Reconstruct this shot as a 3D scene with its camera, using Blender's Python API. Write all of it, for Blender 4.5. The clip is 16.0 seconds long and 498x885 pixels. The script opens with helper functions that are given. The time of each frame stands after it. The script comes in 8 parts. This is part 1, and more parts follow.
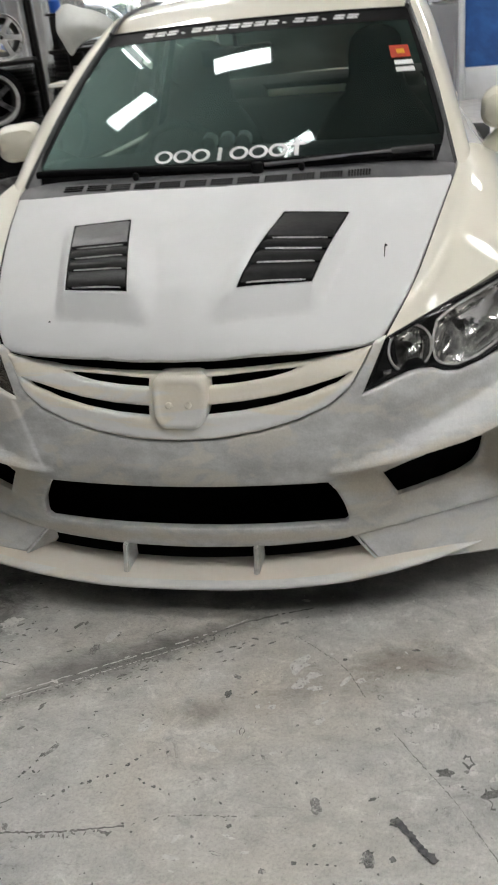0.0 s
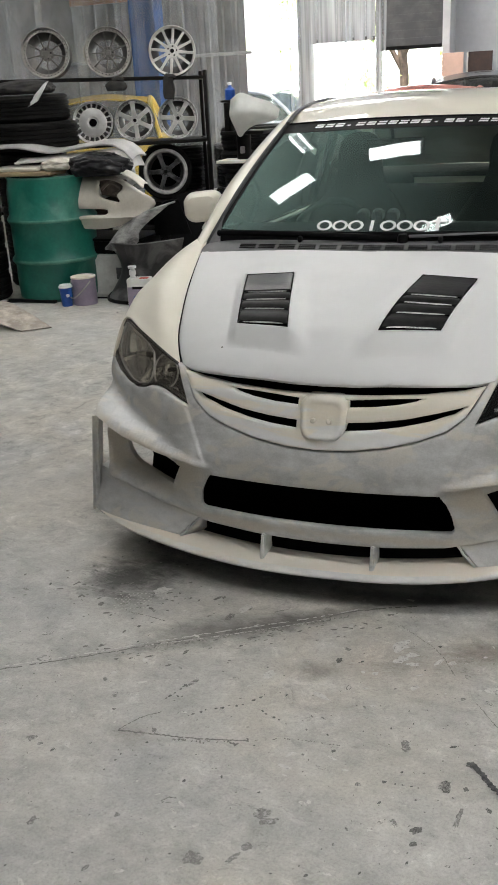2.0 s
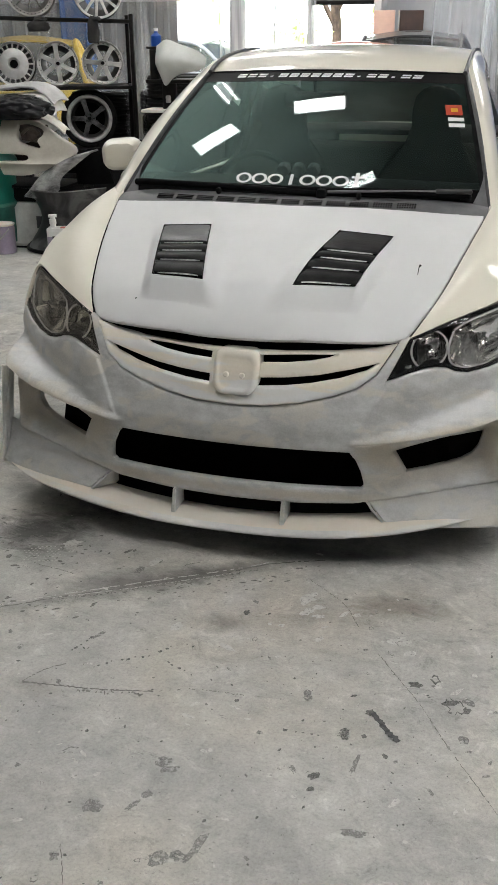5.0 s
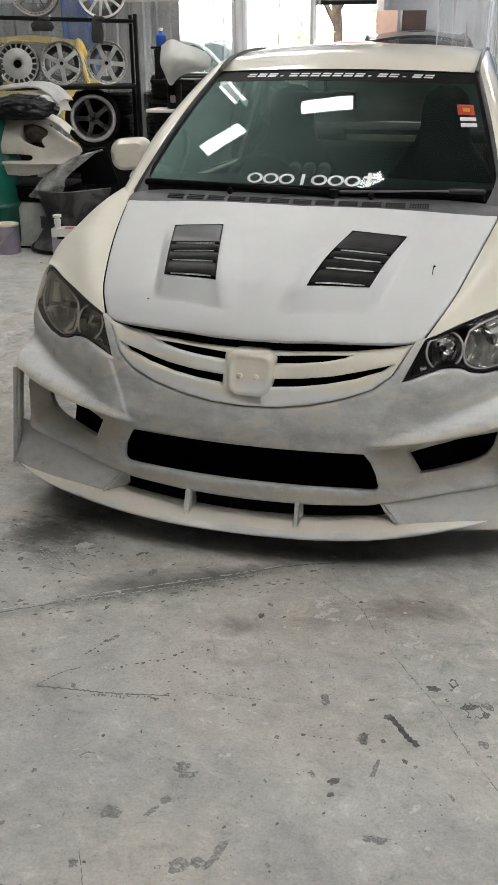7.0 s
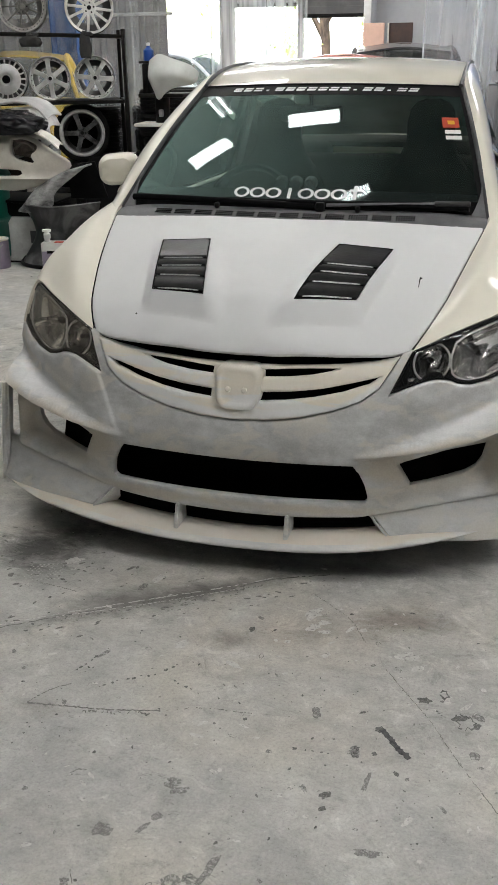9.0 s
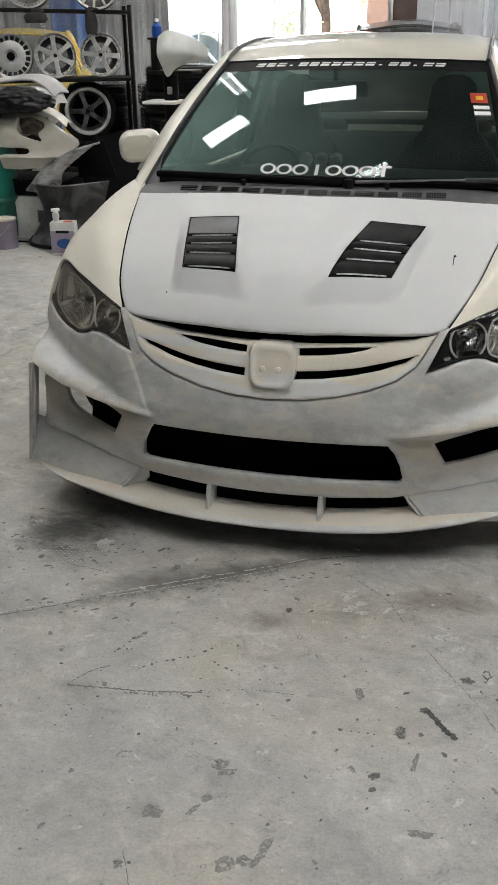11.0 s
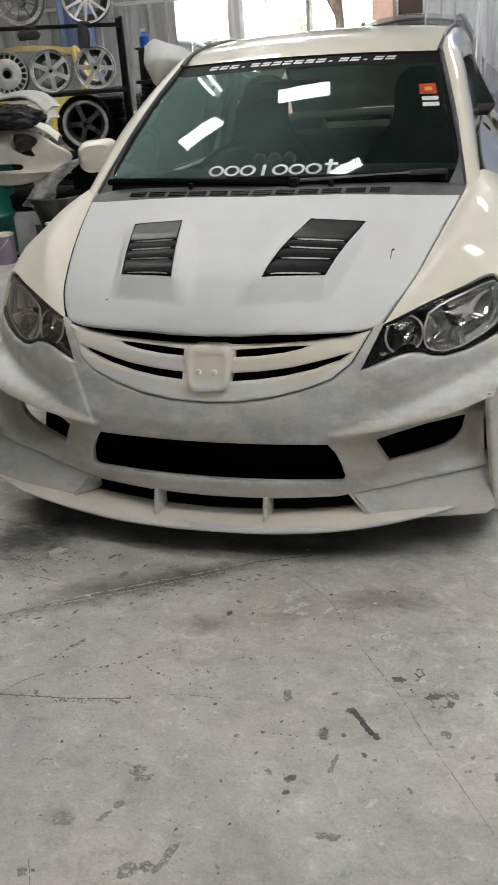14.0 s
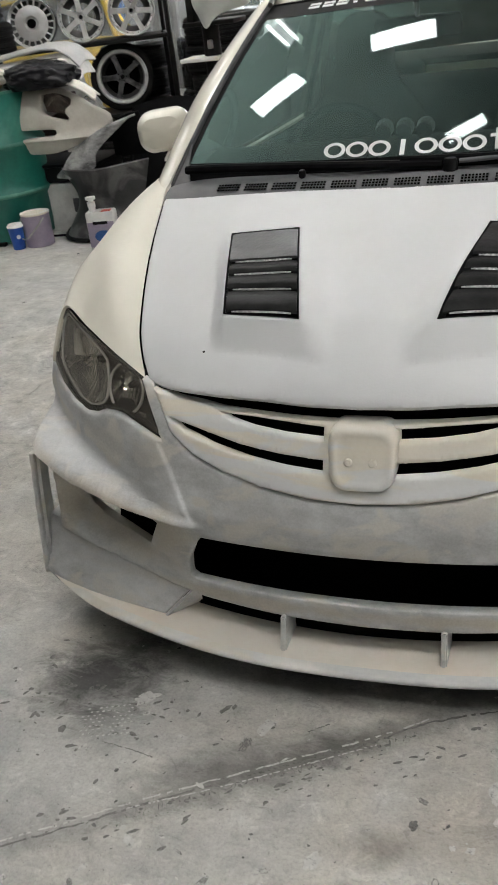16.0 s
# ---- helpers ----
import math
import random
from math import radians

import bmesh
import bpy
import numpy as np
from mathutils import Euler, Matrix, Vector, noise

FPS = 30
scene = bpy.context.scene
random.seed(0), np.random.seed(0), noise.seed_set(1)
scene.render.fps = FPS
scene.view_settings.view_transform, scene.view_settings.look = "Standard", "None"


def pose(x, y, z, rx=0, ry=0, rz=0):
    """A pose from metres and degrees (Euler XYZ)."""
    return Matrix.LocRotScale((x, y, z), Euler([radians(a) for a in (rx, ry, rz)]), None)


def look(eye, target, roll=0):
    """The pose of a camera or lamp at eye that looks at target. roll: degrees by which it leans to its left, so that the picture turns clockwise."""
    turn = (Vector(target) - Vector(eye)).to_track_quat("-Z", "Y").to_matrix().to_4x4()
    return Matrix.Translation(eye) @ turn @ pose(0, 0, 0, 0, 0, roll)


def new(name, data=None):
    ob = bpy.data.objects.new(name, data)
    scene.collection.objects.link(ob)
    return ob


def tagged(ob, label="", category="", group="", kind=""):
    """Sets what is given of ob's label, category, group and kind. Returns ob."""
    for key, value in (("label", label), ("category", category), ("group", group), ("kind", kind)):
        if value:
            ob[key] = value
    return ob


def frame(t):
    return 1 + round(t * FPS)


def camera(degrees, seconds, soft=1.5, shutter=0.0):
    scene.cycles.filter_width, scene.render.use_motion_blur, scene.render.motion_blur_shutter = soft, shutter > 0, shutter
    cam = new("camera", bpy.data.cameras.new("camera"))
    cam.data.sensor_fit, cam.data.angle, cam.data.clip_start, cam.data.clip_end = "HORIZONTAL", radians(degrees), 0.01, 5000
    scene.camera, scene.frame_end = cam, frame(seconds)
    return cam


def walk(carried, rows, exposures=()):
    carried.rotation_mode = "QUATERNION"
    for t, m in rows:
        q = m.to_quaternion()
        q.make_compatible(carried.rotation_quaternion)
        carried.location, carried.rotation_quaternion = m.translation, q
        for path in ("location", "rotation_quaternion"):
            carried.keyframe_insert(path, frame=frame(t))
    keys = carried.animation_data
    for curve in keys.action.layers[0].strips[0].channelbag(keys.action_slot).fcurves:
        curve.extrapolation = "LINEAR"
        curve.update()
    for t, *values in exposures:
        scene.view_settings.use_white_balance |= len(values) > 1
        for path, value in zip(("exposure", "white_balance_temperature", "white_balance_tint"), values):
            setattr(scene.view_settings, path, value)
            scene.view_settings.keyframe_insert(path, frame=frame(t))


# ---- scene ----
cam = camera(30.45, 16.0, 0.9, 0.38)
# seconds, eye x y z, turn about x y z in degrees
ROWS = [
    (0.0, 0.628, -1.907, 1.425, 63.37, 5.48, 10.88),
    (0.5, 0.737, -2.024, 1.421, 67.14, 3.63, 15.66),
    (1.0, 0.810, -2.220, 1.411, 69.57, 2.39, 18.07),
    (1.5, 0.729, -2.324, 1.420, 69.48, 2.37, 18.77),
    (2.0, 0.691, -2.412, 1.465, 68.71, 2.88, 19.64),
    (2.5, 0.787, -2.422, 1.477, 67.93, 3.03, 20.24),
    (3.0, 0.739, -2.411, 1.457, 66.85, 2.43, 19.20),
    (3.5, 0.667, -2.418, 1.456, 66.23, 1.44, 18.33),
    (4.0, 0.680, -2.410, 1.453, 66.04, 0.61, 17.24),
    (4.5, 0.731, -2.401, 1.449, 66.01, 0.25, 15.85),
    (7.0, 0.685, -2.389, 1.443, 66.03, 0.21, 15.75),
    (7.5, 0.661, -2.397, 1.448, 66.27, 0.31, 15.97),
    (8.0, 0.659, -2.390, 1.446, 66.40, 0.30, 15.33),
    (8.5, 0.682, -2.390, 1.447, 66.55, 0.36, 14.72),
    (9.0, 0.698, -2.387, 1.452, 66.69, 0.65, 15.12),
    (11.5, 0.571, -2.400, 1.436, 65.41, 0.48, 14.47),
    (12.0, 0.580, -2.404, 1.438, 65.66, 0.25, 13.71),
    (12.5, 0.607, -2.398, 1.440, 65.98, 0.56, 12.87),
    (13.0, 0.648, -2.388, 1.443, 66.23, 1.33, 12.49),
    (13.5, 0.736, -2.362, 1.442, 66.13, 2.63, 13.74),
    (14.0, 0.870, -2.309, 1.419, 65.87, 3.87, 16.39),
    (14.5, 0.817, -2.160, 1.417, 65.86, 4.81, 18.25),
    (15.0, 0.612, -1.944, 1.441, 65.64, 5.39, 19.03),
    (15.5, 0.487, -1.689, 1.424, 64.68, 6.09, 19.57),
    (16.0, 0.364, -1.528, 1.423, 62.52, 6.56, 17.52),
]
walk(cam, [(t, pose(x, y, z, rx, ry, rz)) for t, x, y, z, rx, ry, rz in ROWS],
     [(0.0, 1.46), (0.5, 1.49), (1.0, 1.42), (2.0, 1.40), (3.0, 1.40), (4.5, 1.40), (7.0, 1.34), (15.0, 1.32), (16.0, 1.48)])
# ---- sky and daylight outside ----
world = bpy.data.worlds.new("sky")
scene.world = world
world.use_nodes = True
wn = world.node_tree.nodes
sky = wn.new("ShaderNodeTexSky")
sky.sky_type = "NISHITA"
sky.sun_disc = False
sky.sun_elevation, sky.sun_rotation = radians(58), radians(187)
wn["Background"].inputs[1].default_value = 0.12
world.node_tree.links.new(sky.outputs[0], wn["Background"].inputs[0])
sun = new("sun", bpy.data.lights.new("sun", "SUN"))
sun.data.energy, sun.data.angle, sun.data.color = 5.0, radians(0.5), (1, 0.95, 0.87)
sun.matrix_world = look((-6, -6, 40), (-3, 18, 0))

# ceiling lamps: x, y, width, depth, turn; three mirrored in the windscreen, the rest added unseen as fill
LAMP_POWER = 7.6
LAMPS_AND_FILL = [(-0.56, 2.34, 0.48, 0.24, 8), (-1.56, 1.93, 0.48, 0.22, 35), (-0.02, 1.24, 0.30, 0.09, 30),
         (3.0, 1.8, 1.2, 0.40, 0), (-0.2, -0.55, 1.2, 0.23, 0), (1.9, -0.5, 1.2, 0.36, 0), (3.1, -1.3, 1.2, 0.30, 0),
         (1.0, -1.9, 1.2, 0.28, 0), (-3.1, 1.9, 1.0, 0.30, 0), (-4.6, 3.9, 0.6, 0.30, 0), (-2.7, 3.4, 0.9, 0.30, 0), (1.8, 4.9, 1.2, 0.60, 0), (-2.2, 7.6, 1.2, 0.60, 0), (1.5, 7.6, 1.2, 0.95, 0), (-1.5, 4.0, 0.8, 0.30, 0), (-2.2, 9.6, 1.2, 0.60, 0), (1.5, 9.6, 1.2, 0.60, 0)]

# ---- materials ----


def material(name, color=(0.5, 0.5, 0.5), rough=0.5, metal=0.0, spec=0.5, coat=0.0, dark=None, scale=6.0, amount=0.5,
             bump=0.0, bump_scale=80.0, fine=0.0, emit=0.0, rough_var=0.0, third=None, stretch=None, crisp=0.12, rubs=()):
    """A surface: colour mottled towards 'dark' at one scale, fine grain at another, with relief."""
    m = bpy.data.materials.new(name)
    m.use_nodes = True
    n, l = m.node_tree.nodes, m.node_tree.links
    p = n["Principled BSDF"]
    p.inputs["Base Color"].default_value = (*color, 1)
    p.inputs["Roughness"].default_value = rough
    p.inputs["Metallic"].default_value = metal
    p.inputs["Specular IOR Level"].default_value = spec
    p.inputs["Coat Weight"].default_value = coat
    p.inputs["Coat Roughness"].default_value = 0.04
    if emit:
        p.inputs["Emission Color"].default_value = (*color, 1)
        p.inputs["Emission Strength"].default_value = emit
    co = n.new("ShaderNodeTexCoord")
    place = co.outputs["Object"]
    if stretch:
        st = n.new("ShaderNodeMapping")
        st.inputs["Scale"].default_value = stretch
        l.new(place, st.inputs[0])
        place = st.outputs[0]
    if dark:
        a = n.new("ShaderNodeTexNoise")
        a.inputs["Scale"].default_value, a.inputs["Detail"].default_value, a.inputs["Roughness"].default_value = scale, 8, 0.65
        ramp = n.new("ShaderNodeValToRGB")
        ramp.color_ramp.elements[0].position, ramp.color_ramp.elements[1].position = 0.48 - 0.12 * amount, 0.66 - 0.03 * amount
        ramp.color_ramp.elements[0].color, ramp.color_ramp.elements[1].color = (*dark, 1), (*color, 1)
        l.new(place, a.inputs["Vector"])
        l.new(a.outputs[0], ramp.inputs[0])
        last = ramp.outputs[0]
        if third:
            e = n.new("ShaderNodeTexNoise")
            e.inputs["Scale"].default_value, e.inputs["Detail"].default_value, e.inputs["Distortion"].default_value = scale * 0.8, 7, 0.8
            er, mp, em = n.new("ShaderNodeMapRange"), n.new("ShaderNodeMapping"), n.new("ShaderNodeMix")
            mp.inputs["Location"].default_value = (3.7, 1.9, 5.1)
            er.inputs["From Min"].default_value, er.inputs["From Max"].default_value = 0.50, 0.50 + crisp
            em.data_type = "RGBA"
            em.inputs[7].default_value = (*third, 1)
            l.new(place, mp.inputs[0])
            l.new(mp.outputs[0], e.inputs["Vector"])
            l.new(e.outputs[0], er.inputs[0])
            l.new(er.outputs[0], em.inputs[0])
            l.new(last, em.inputs[6])
            last = em.outputs[2]
        for cx, cz, rx, rz, turn, rub, strength in rubs:
            # a ragged patch sanded through to another colour, the same on both sides of the middle
            ab, mp, ln, nz, ad, mr, mx = [n.new("ShaderNode" + k) for k in ("VectorMath", "Mapping", "VectorMath", "TexNoise", "Math", "MapRange", "Mix")]
            ab.operation, ln.operation, ad.operation, mp.vector_type, mx.data_type = "ABSOLUTE", "LENGTH", "MULTIPLY_ADD", "TEXTURE", "RGBA"
            mp.inputs["Location"].default_value, mp.inputs["Rotation"].default_value, mp.inputs["Scale"].default_value = (cx, 0, cz), (0, turn, 0), (rx, 50, rz)
            nz.inputs["Scale"].default_value, nz.inputs["Detail"].default_value, nz.inputs["Roughness"].default_value = 22, 9, 0.7
            ad.inputs[1].default_value = 1.8
            mr.inputs["From Min"].default_value, mr.inputs["From Max"].default_value = 1.35, 2.2
            mr.inputs["To Min"].default_value, mr.inputs["To Max"].default_value = strength, 0.0
            mx.inputs[7].default_value = (*rub, 1)
            l.new(co.outputs["Object"], ab.inputs[0])
            l.new(ab.outputs[0], mp.inputs[0])
            l.new(mp.outputs[0], ln.inputs[0])
            l.new(place, nz.inputs["Vector"])
            l.new(nz.outputs[0], ad.inputs[0])
            l.new(ln.outputs["Value"], ad.inputs[2])
            l.new(ad.outputs[0], mr.inputs[0])
            l.new(mr.outputs[0], mx.inputs[0])
            l.new(last, mx.inputs[6])
            last = mx.outputs[2]
        if fine:
            b = n.new("ShaderNodeTexNoise")
            b.inputs["Scale"].default_value, b.inputs["Detail"].default_value = scale * 14, 5
            mix = n.new("ShaderNodeMix")
            mix.data_type, mix.blend_type = "RGBA", "OVERLAY"
            mix.inputs[0].default_value = fine
            l.new(co.outputs["Object"], b.inputs["Vector"])
            l.new(last, mix.inputs[6])
            l.new(b.outputs[0], mix.inputs[7])
            last = mix.outputs[2]
        l.new(last, p.inputs["Base Color"])
        if rough_var:
            r = n.new("ShaderNodeMapRange")
            r.inputs["To Min"].default_value, r.inputs["To Max"].default_value = rough + rough_var, rough - rough_var
            l.new(a.outputs[0], r.inputs["Value"])
            l.new(r.outputs[0], p.inputs["Roughness"])
    if bump:
        c = n.new("ShaderNodeTexNoise")
        c.inputs["Scale"].default_value, c.inputs["Detail"].default_value = bump_scale, 6
        bu = n.new("ShaderNodeBump")
        bu.inputs["Strength"].default_value, bu.inputs["Distance"].default_value = bump, 0.01
        l.new(co.outputs["Object"], c.inputs["Vector"])
        l.new(c.outputs[0], bu.inputs["Height"])
        l.new(bu.outputs[0], p.inputs["Normal"])
    return m


def clear_glass(name, tint=(0.8, 0.9, 0.86), gloss=0.03, ior=1.5, film=0.0, sheen=(1, 1, 1), haze=(0.75, 0.78, 0.75), glare=None):
    """A pane: a tinted see-through layer under a Fresnel gloss, with a film of dust or haze; glare grades it to paint a
    reflection.
    """
    m = bpy.data.materials.new(name)
    m.use_nodes = True
    n, l = m.node_tree.nodes, m.node_tree.links
    n.remove(n["Principled BSDF"])
    t, g, f, mix = n.new("ShaderNodeBsdfTransparent"), n.new("ShaderNodeBsdfGlossy"), n.new("ShaderNodeFresnel"), n.new("ShaderNodeMixShader")
    t.inputs[0].default_value = (*tint, 1)
    g.inputs["Roughness"].default_value = gloss
    f.inputs[0].default_value = ior
    g.inputs[0].default_value = (*sheen, 1)
    l.new(f.outputs[0], mix.inputs[0])
    l.new(t.outputs[0], mix.inputs[1])
    l.new(g.outputs[0], mix.inputs[2])
    last = mix
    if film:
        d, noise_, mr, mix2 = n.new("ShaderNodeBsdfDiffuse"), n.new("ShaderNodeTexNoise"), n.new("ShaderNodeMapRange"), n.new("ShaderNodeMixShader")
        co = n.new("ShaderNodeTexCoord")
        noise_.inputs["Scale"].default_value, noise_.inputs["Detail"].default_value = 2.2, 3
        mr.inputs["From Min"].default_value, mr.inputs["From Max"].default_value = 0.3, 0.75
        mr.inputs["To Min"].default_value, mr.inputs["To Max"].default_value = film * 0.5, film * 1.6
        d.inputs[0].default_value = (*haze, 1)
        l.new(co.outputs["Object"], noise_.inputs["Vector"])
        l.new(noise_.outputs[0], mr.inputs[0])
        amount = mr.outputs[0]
        if glare:
            # film graded across x paints a bright reflection; dust specks ride on it
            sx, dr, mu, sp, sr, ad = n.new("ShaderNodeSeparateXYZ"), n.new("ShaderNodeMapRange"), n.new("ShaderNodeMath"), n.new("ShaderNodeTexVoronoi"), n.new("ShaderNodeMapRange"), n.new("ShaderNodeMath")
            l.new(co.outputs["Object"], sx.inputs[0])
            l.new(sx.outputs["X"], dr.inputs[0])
            dr.inputs["From Min"].default_value, dr.inputs["From Max"].default_value = glare[0], glare[1]
            dr.inputs["To Min"].default_value, dr.inputs["To Max"].default_value = glare[2], glare[3]
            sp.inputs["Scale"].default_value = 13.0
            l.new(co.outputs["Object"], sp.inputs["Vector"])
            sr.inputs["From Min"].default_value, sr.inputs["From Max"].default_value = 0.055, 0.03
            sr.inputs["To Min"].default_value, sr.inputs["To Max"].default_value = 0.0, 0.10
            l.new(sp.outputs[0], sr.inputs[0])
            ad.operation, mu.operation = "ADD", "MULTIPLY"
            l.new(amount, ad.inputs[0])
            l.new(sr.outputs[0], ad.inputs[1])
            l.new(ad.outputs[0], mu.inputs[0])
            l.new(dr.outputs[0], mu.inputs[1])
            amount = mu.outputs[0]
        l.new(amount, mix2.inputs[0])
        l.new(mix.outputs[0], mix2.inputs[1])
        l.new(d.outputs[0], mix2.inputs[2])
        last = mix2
    l.new(last.outputs[0], n["Material Output"].inputs[0])
    return m


def decal(name, color, dark, cover=0.5, scale=120.0, soft=0.10, rough=0.75):
    """A thin stain that lets the slab show through in fine ragged gaps."""
    m = material(name, color, rough, spec=0.2, dark=dark, scale=scale * 0.4, amount=0.6)
    n, l = m.node_tree.nodes, m.node_tree.links
    tr, mx, no, mr, co = n.new("ShaderNodeBsdfTransparent"), n.new("ShaderNodeMixShader"), n.new("ShaderNodeTexNoise"), n.new("ShaderNodeMapRange"), n.new("ShaderNodeTexCoord")
    no.inputs["Scale"].default_value, no.inputs["Detail"].default_value, no.inputs["Roughness"].default_value = scale, 6, 0.65
    mr.inputs["From Min"].default_value, mr.inputs["From Max"].default_value = 0.75 - 0.5 * cover - soft, 0.75 - 0.5 * cover + soft
    l.new(co.outputs["Object"], no.inputs["Vector"])
    l.new(no.outputs[0], mr.inputs[0])
    l.new(mr.outputs[0], mx.inputs[0])
    l.new(tr.outputs[0], mx.inputs[1])
    l.new(n["Principled BSDF"].outputs[0], mx.inputs[2])
    l.new(mx.outputs[0], n["Material Output"].inputs[0])
    return m


def concrete():
    """Old workshop slab: pale trowelled cement, warm and cool patches, rubbed flecks, pits and small dark drops."""
    m = bpy.data.materials.new("concrete")
    m.use_nodes = True
    n, l = m.node_tree.nodes, m.node_tree.links
    p = n["Principled BSDF"]
    co = n.new("ShaderNodeTexCoord")

    def turned(angle, sx, sy):
        mp = n.new("ShaderNodeMapping")
        mp.inputs["Rotation"].default_value, mp.inputs["Scale"].default_value = (0, 0, angle), (sx, sy, 1)
        l.new(co.outputs["Object"], mp.inputs[0])
        return mp.outputs[0]

    def tex(scale, detail, rough=0.6, dist=0.0, place=None):
        a = n.new("ShaderNodeTexNoise")
        a.inputs["Scale"].default_value, a.inputs["Detail"].default_value = scale, detail
        a.inputs["Roughness"].default_value, a.inputs["Distortion"].default_value = rough, dist
        l.new(place or co.outputs["Object"], a.inputs["Vector"])
        return a.outputs[0]

    def ramp(value, *stops):
        r = n.new("ShaderNodeValToRGB")
        while len(r.color_ramp.elements) < len(stops):
            r.color_ramp.elements.new(0.5)
        for e, (pos, c) in zip(r.color_ramp.elements, stops):
            e.position, e.color = pos, (*(c if isinstance(c, tuple) else (c, c, c)), 1)
        l.new(value, r.inputs[0])
        return r.outputs[0]

    def mapped(value):
        r = n.new("ShaderNodeMapRange")
        r.inputs["From Min"].default_value, r.inputs["From Max"].default_value = 0.8, 3.2
        l.new(value, r.inputs[0])
        return r.outputs[0]

    def mix(kind, fac, a, b):
        x = n.new("ShaderNodeMix")
        x.data_type, x.blend_type = "RGBA", kind
        if isinstance(fac, float):
            x.inputs[0].default_value = fac
        else:
            l.new(fac, x.inputs[0])
        l.new(a, x.inputs[6])
        l.new(b, x.inputs[7])
        return x.outputs[2]

    plain = n.new("ShaderNodeRGB")
    plain.outputs[0].default_value = (1, 1, 1, 1)
    white = plain.outputs[0]
    # cool cement, warm cement
    base = ramp(tex(1.5, 6, 0.55, 0.3), (0.34, (0.455, 0.452, 0.438)), (0.48, (0.505, 0.494, 0.466)), (0.60, (0.545, 0.518, 0.468)), (0.70, (0.565, 0.556, 0.536)))
    c = mix("MULTIPLY", 1.0, base, ramp(tex(6.5, 9, 0.62, 0.5), (0.34, 0.84), (0.45, 0.95), (0.55, 1.0), (0.66, 1.12)))
    # trowel sweeps and fine grain
    c = mix("MULTIPLY", 1.0, c, ramp(tex(17, 10, 0.72, 0.6, turned(0.52, 0.75, 1.15)), (0.36, 0.84), (0.46, 0.97), (0.56, 1.0), (0.64, 1.11)))
    c = mix("MULTIPLY", 1.0, c, ramp(tex(150, 6, 0.75), (0.34, 0.80), (0.47, 0.99), (0.62, 1.09)))
    c = mix("MULTIPLY", 1.0, c, ramp(tex(58, 9, 0.76, 0.3), (0.36, 0.84), (0.45, 0.98), (0.56, 1.0), (0.63, 1.09)))
    # rubbed pale flecks and grey scuffs with crisp ragged edges, in patches
    where = ramp(tex(1.9, 4, 0.6), (0.40, 0.15), (0.55, 1.0))
    c = mix("MULTIPLY", 1.0, c, mix("MIX", where, white, ramp(tex(13, 12, 0.78, 0.8, turned(0.3, 0.85, 1.1)), (0.40, 0.74), (0.43, 0.92), (0.56, 1.0), (0.59, 1.16))))
    c = mix("MULTIPLY", 1.0, c, mix("MIX", ramp(tex(2.6, 3, 0.6), (0.40, 1.0), (0.50, 0.0)), white, ramp(tex(46, 8, 0.72, 0.8, turned(-0.4, 0.6, 1.2)), (0.35, 0.70), (0.385, 1.0), (0.64, 1.0), (0.66, 1.12))))
    # pits
    c = mix("MULTIPLY", 1.0, c, ramp(tex(95, 3, 0.55), (0.255, 0.40), (0.285, 1.0), (0.70, 1.0), (0.73, 1.18)))
    # chalky, trampled cement away from the car
    far = n.new("ShaderNodeVectorMath")
    mp = n.new("ShaderNodeMapping")
    mp.vector_type = "TEXTURE"
    mp.inputs["Location"].default_value, mp.inputs["Rotation"].default_value, mp.inputs["Scale"].default_value = (-1.9, 1.3, 0), (0, 0, -0.25), (1.0, 1.7, 1)
    far.operation = "LENGTH"
    l.new(co.outputs["Object"], mp.inputs[0])
    l.new(mp.outputs[0], far.inputs[0])
    c = mix("MULTIPLY", 1.0, c, mix("MIX", ramp(far.outputs["Value"], (0.55, 1.0), (1.0, 0.0)), white, ramp(tex(9, 12, 0.76, 0.5, turned(0.3, 1.0, 0.8)), (0.36, 0.60), (0.44, 0.90), (0.53, 1.02), (0.60, 1.16))))
    # oil, tyre and damp marks with ragged outlines, those under the lip also painting its shadow darker: x, y, half
    # length, half width, turn, how dark, how warm, edge
    for cx, cy, rx, ry, turn, low, warm, rag in ((-0.61, -0.12, 0.20, 0.13, 0.4, 0.20, 0.0, 2.2), (-0.55, -0.245, 0.10, 0.055, 0.3, 0.66, 0.0, 2.4), (-0.62, -0.02, 0.20, 0.08, 0.3, 0.50, 0.0, 2.4), (-0.22, -0.32, 0.26, 0.085, 0.5, 0.46, 0.0, 1.8), (0.02, -0.19, 0.26, 0.045, 0.52, 0.45, 0.0, 1.6), (-0.48, -0.52, 0.24, 0.035, 0.55, 0.76, 0.0, 1.6), (0.09, -0.44, 0.085, 0.048, 0.25, 0.68, 0.02, 0.5), (0.20, -0.39, 0.14, 0.085, 0.3, 0.84, 0.02, 1.0), (0.55, -0.235, 0.14, 0.08, 0.1, 0.58, 0.04, 1.8), (0.36, -0.33, 0.18, 0.11, 0.3, 0.80, 0.02, 1.6), (-0.26, -0.81, 0.07, 0.05, 0.15, 0.86, 0.03, 1.0), (0.35, 0.0, 0.40, 0.045, 0.12, 0.55, 0.0, 1.6)):
        mp, gr = n.new("ShaderNodeMapping"), n.new("ShaderNodeVectorMath")
        mp.vector_type = "TEXTURE"
        mp.inputs["Location"].default_value, mp.inputs["Rotation"].default_value, mp.inputs["Scale"].default_value = (cx, cy, 0), (0, 0, turn), (rx, ry, 1)
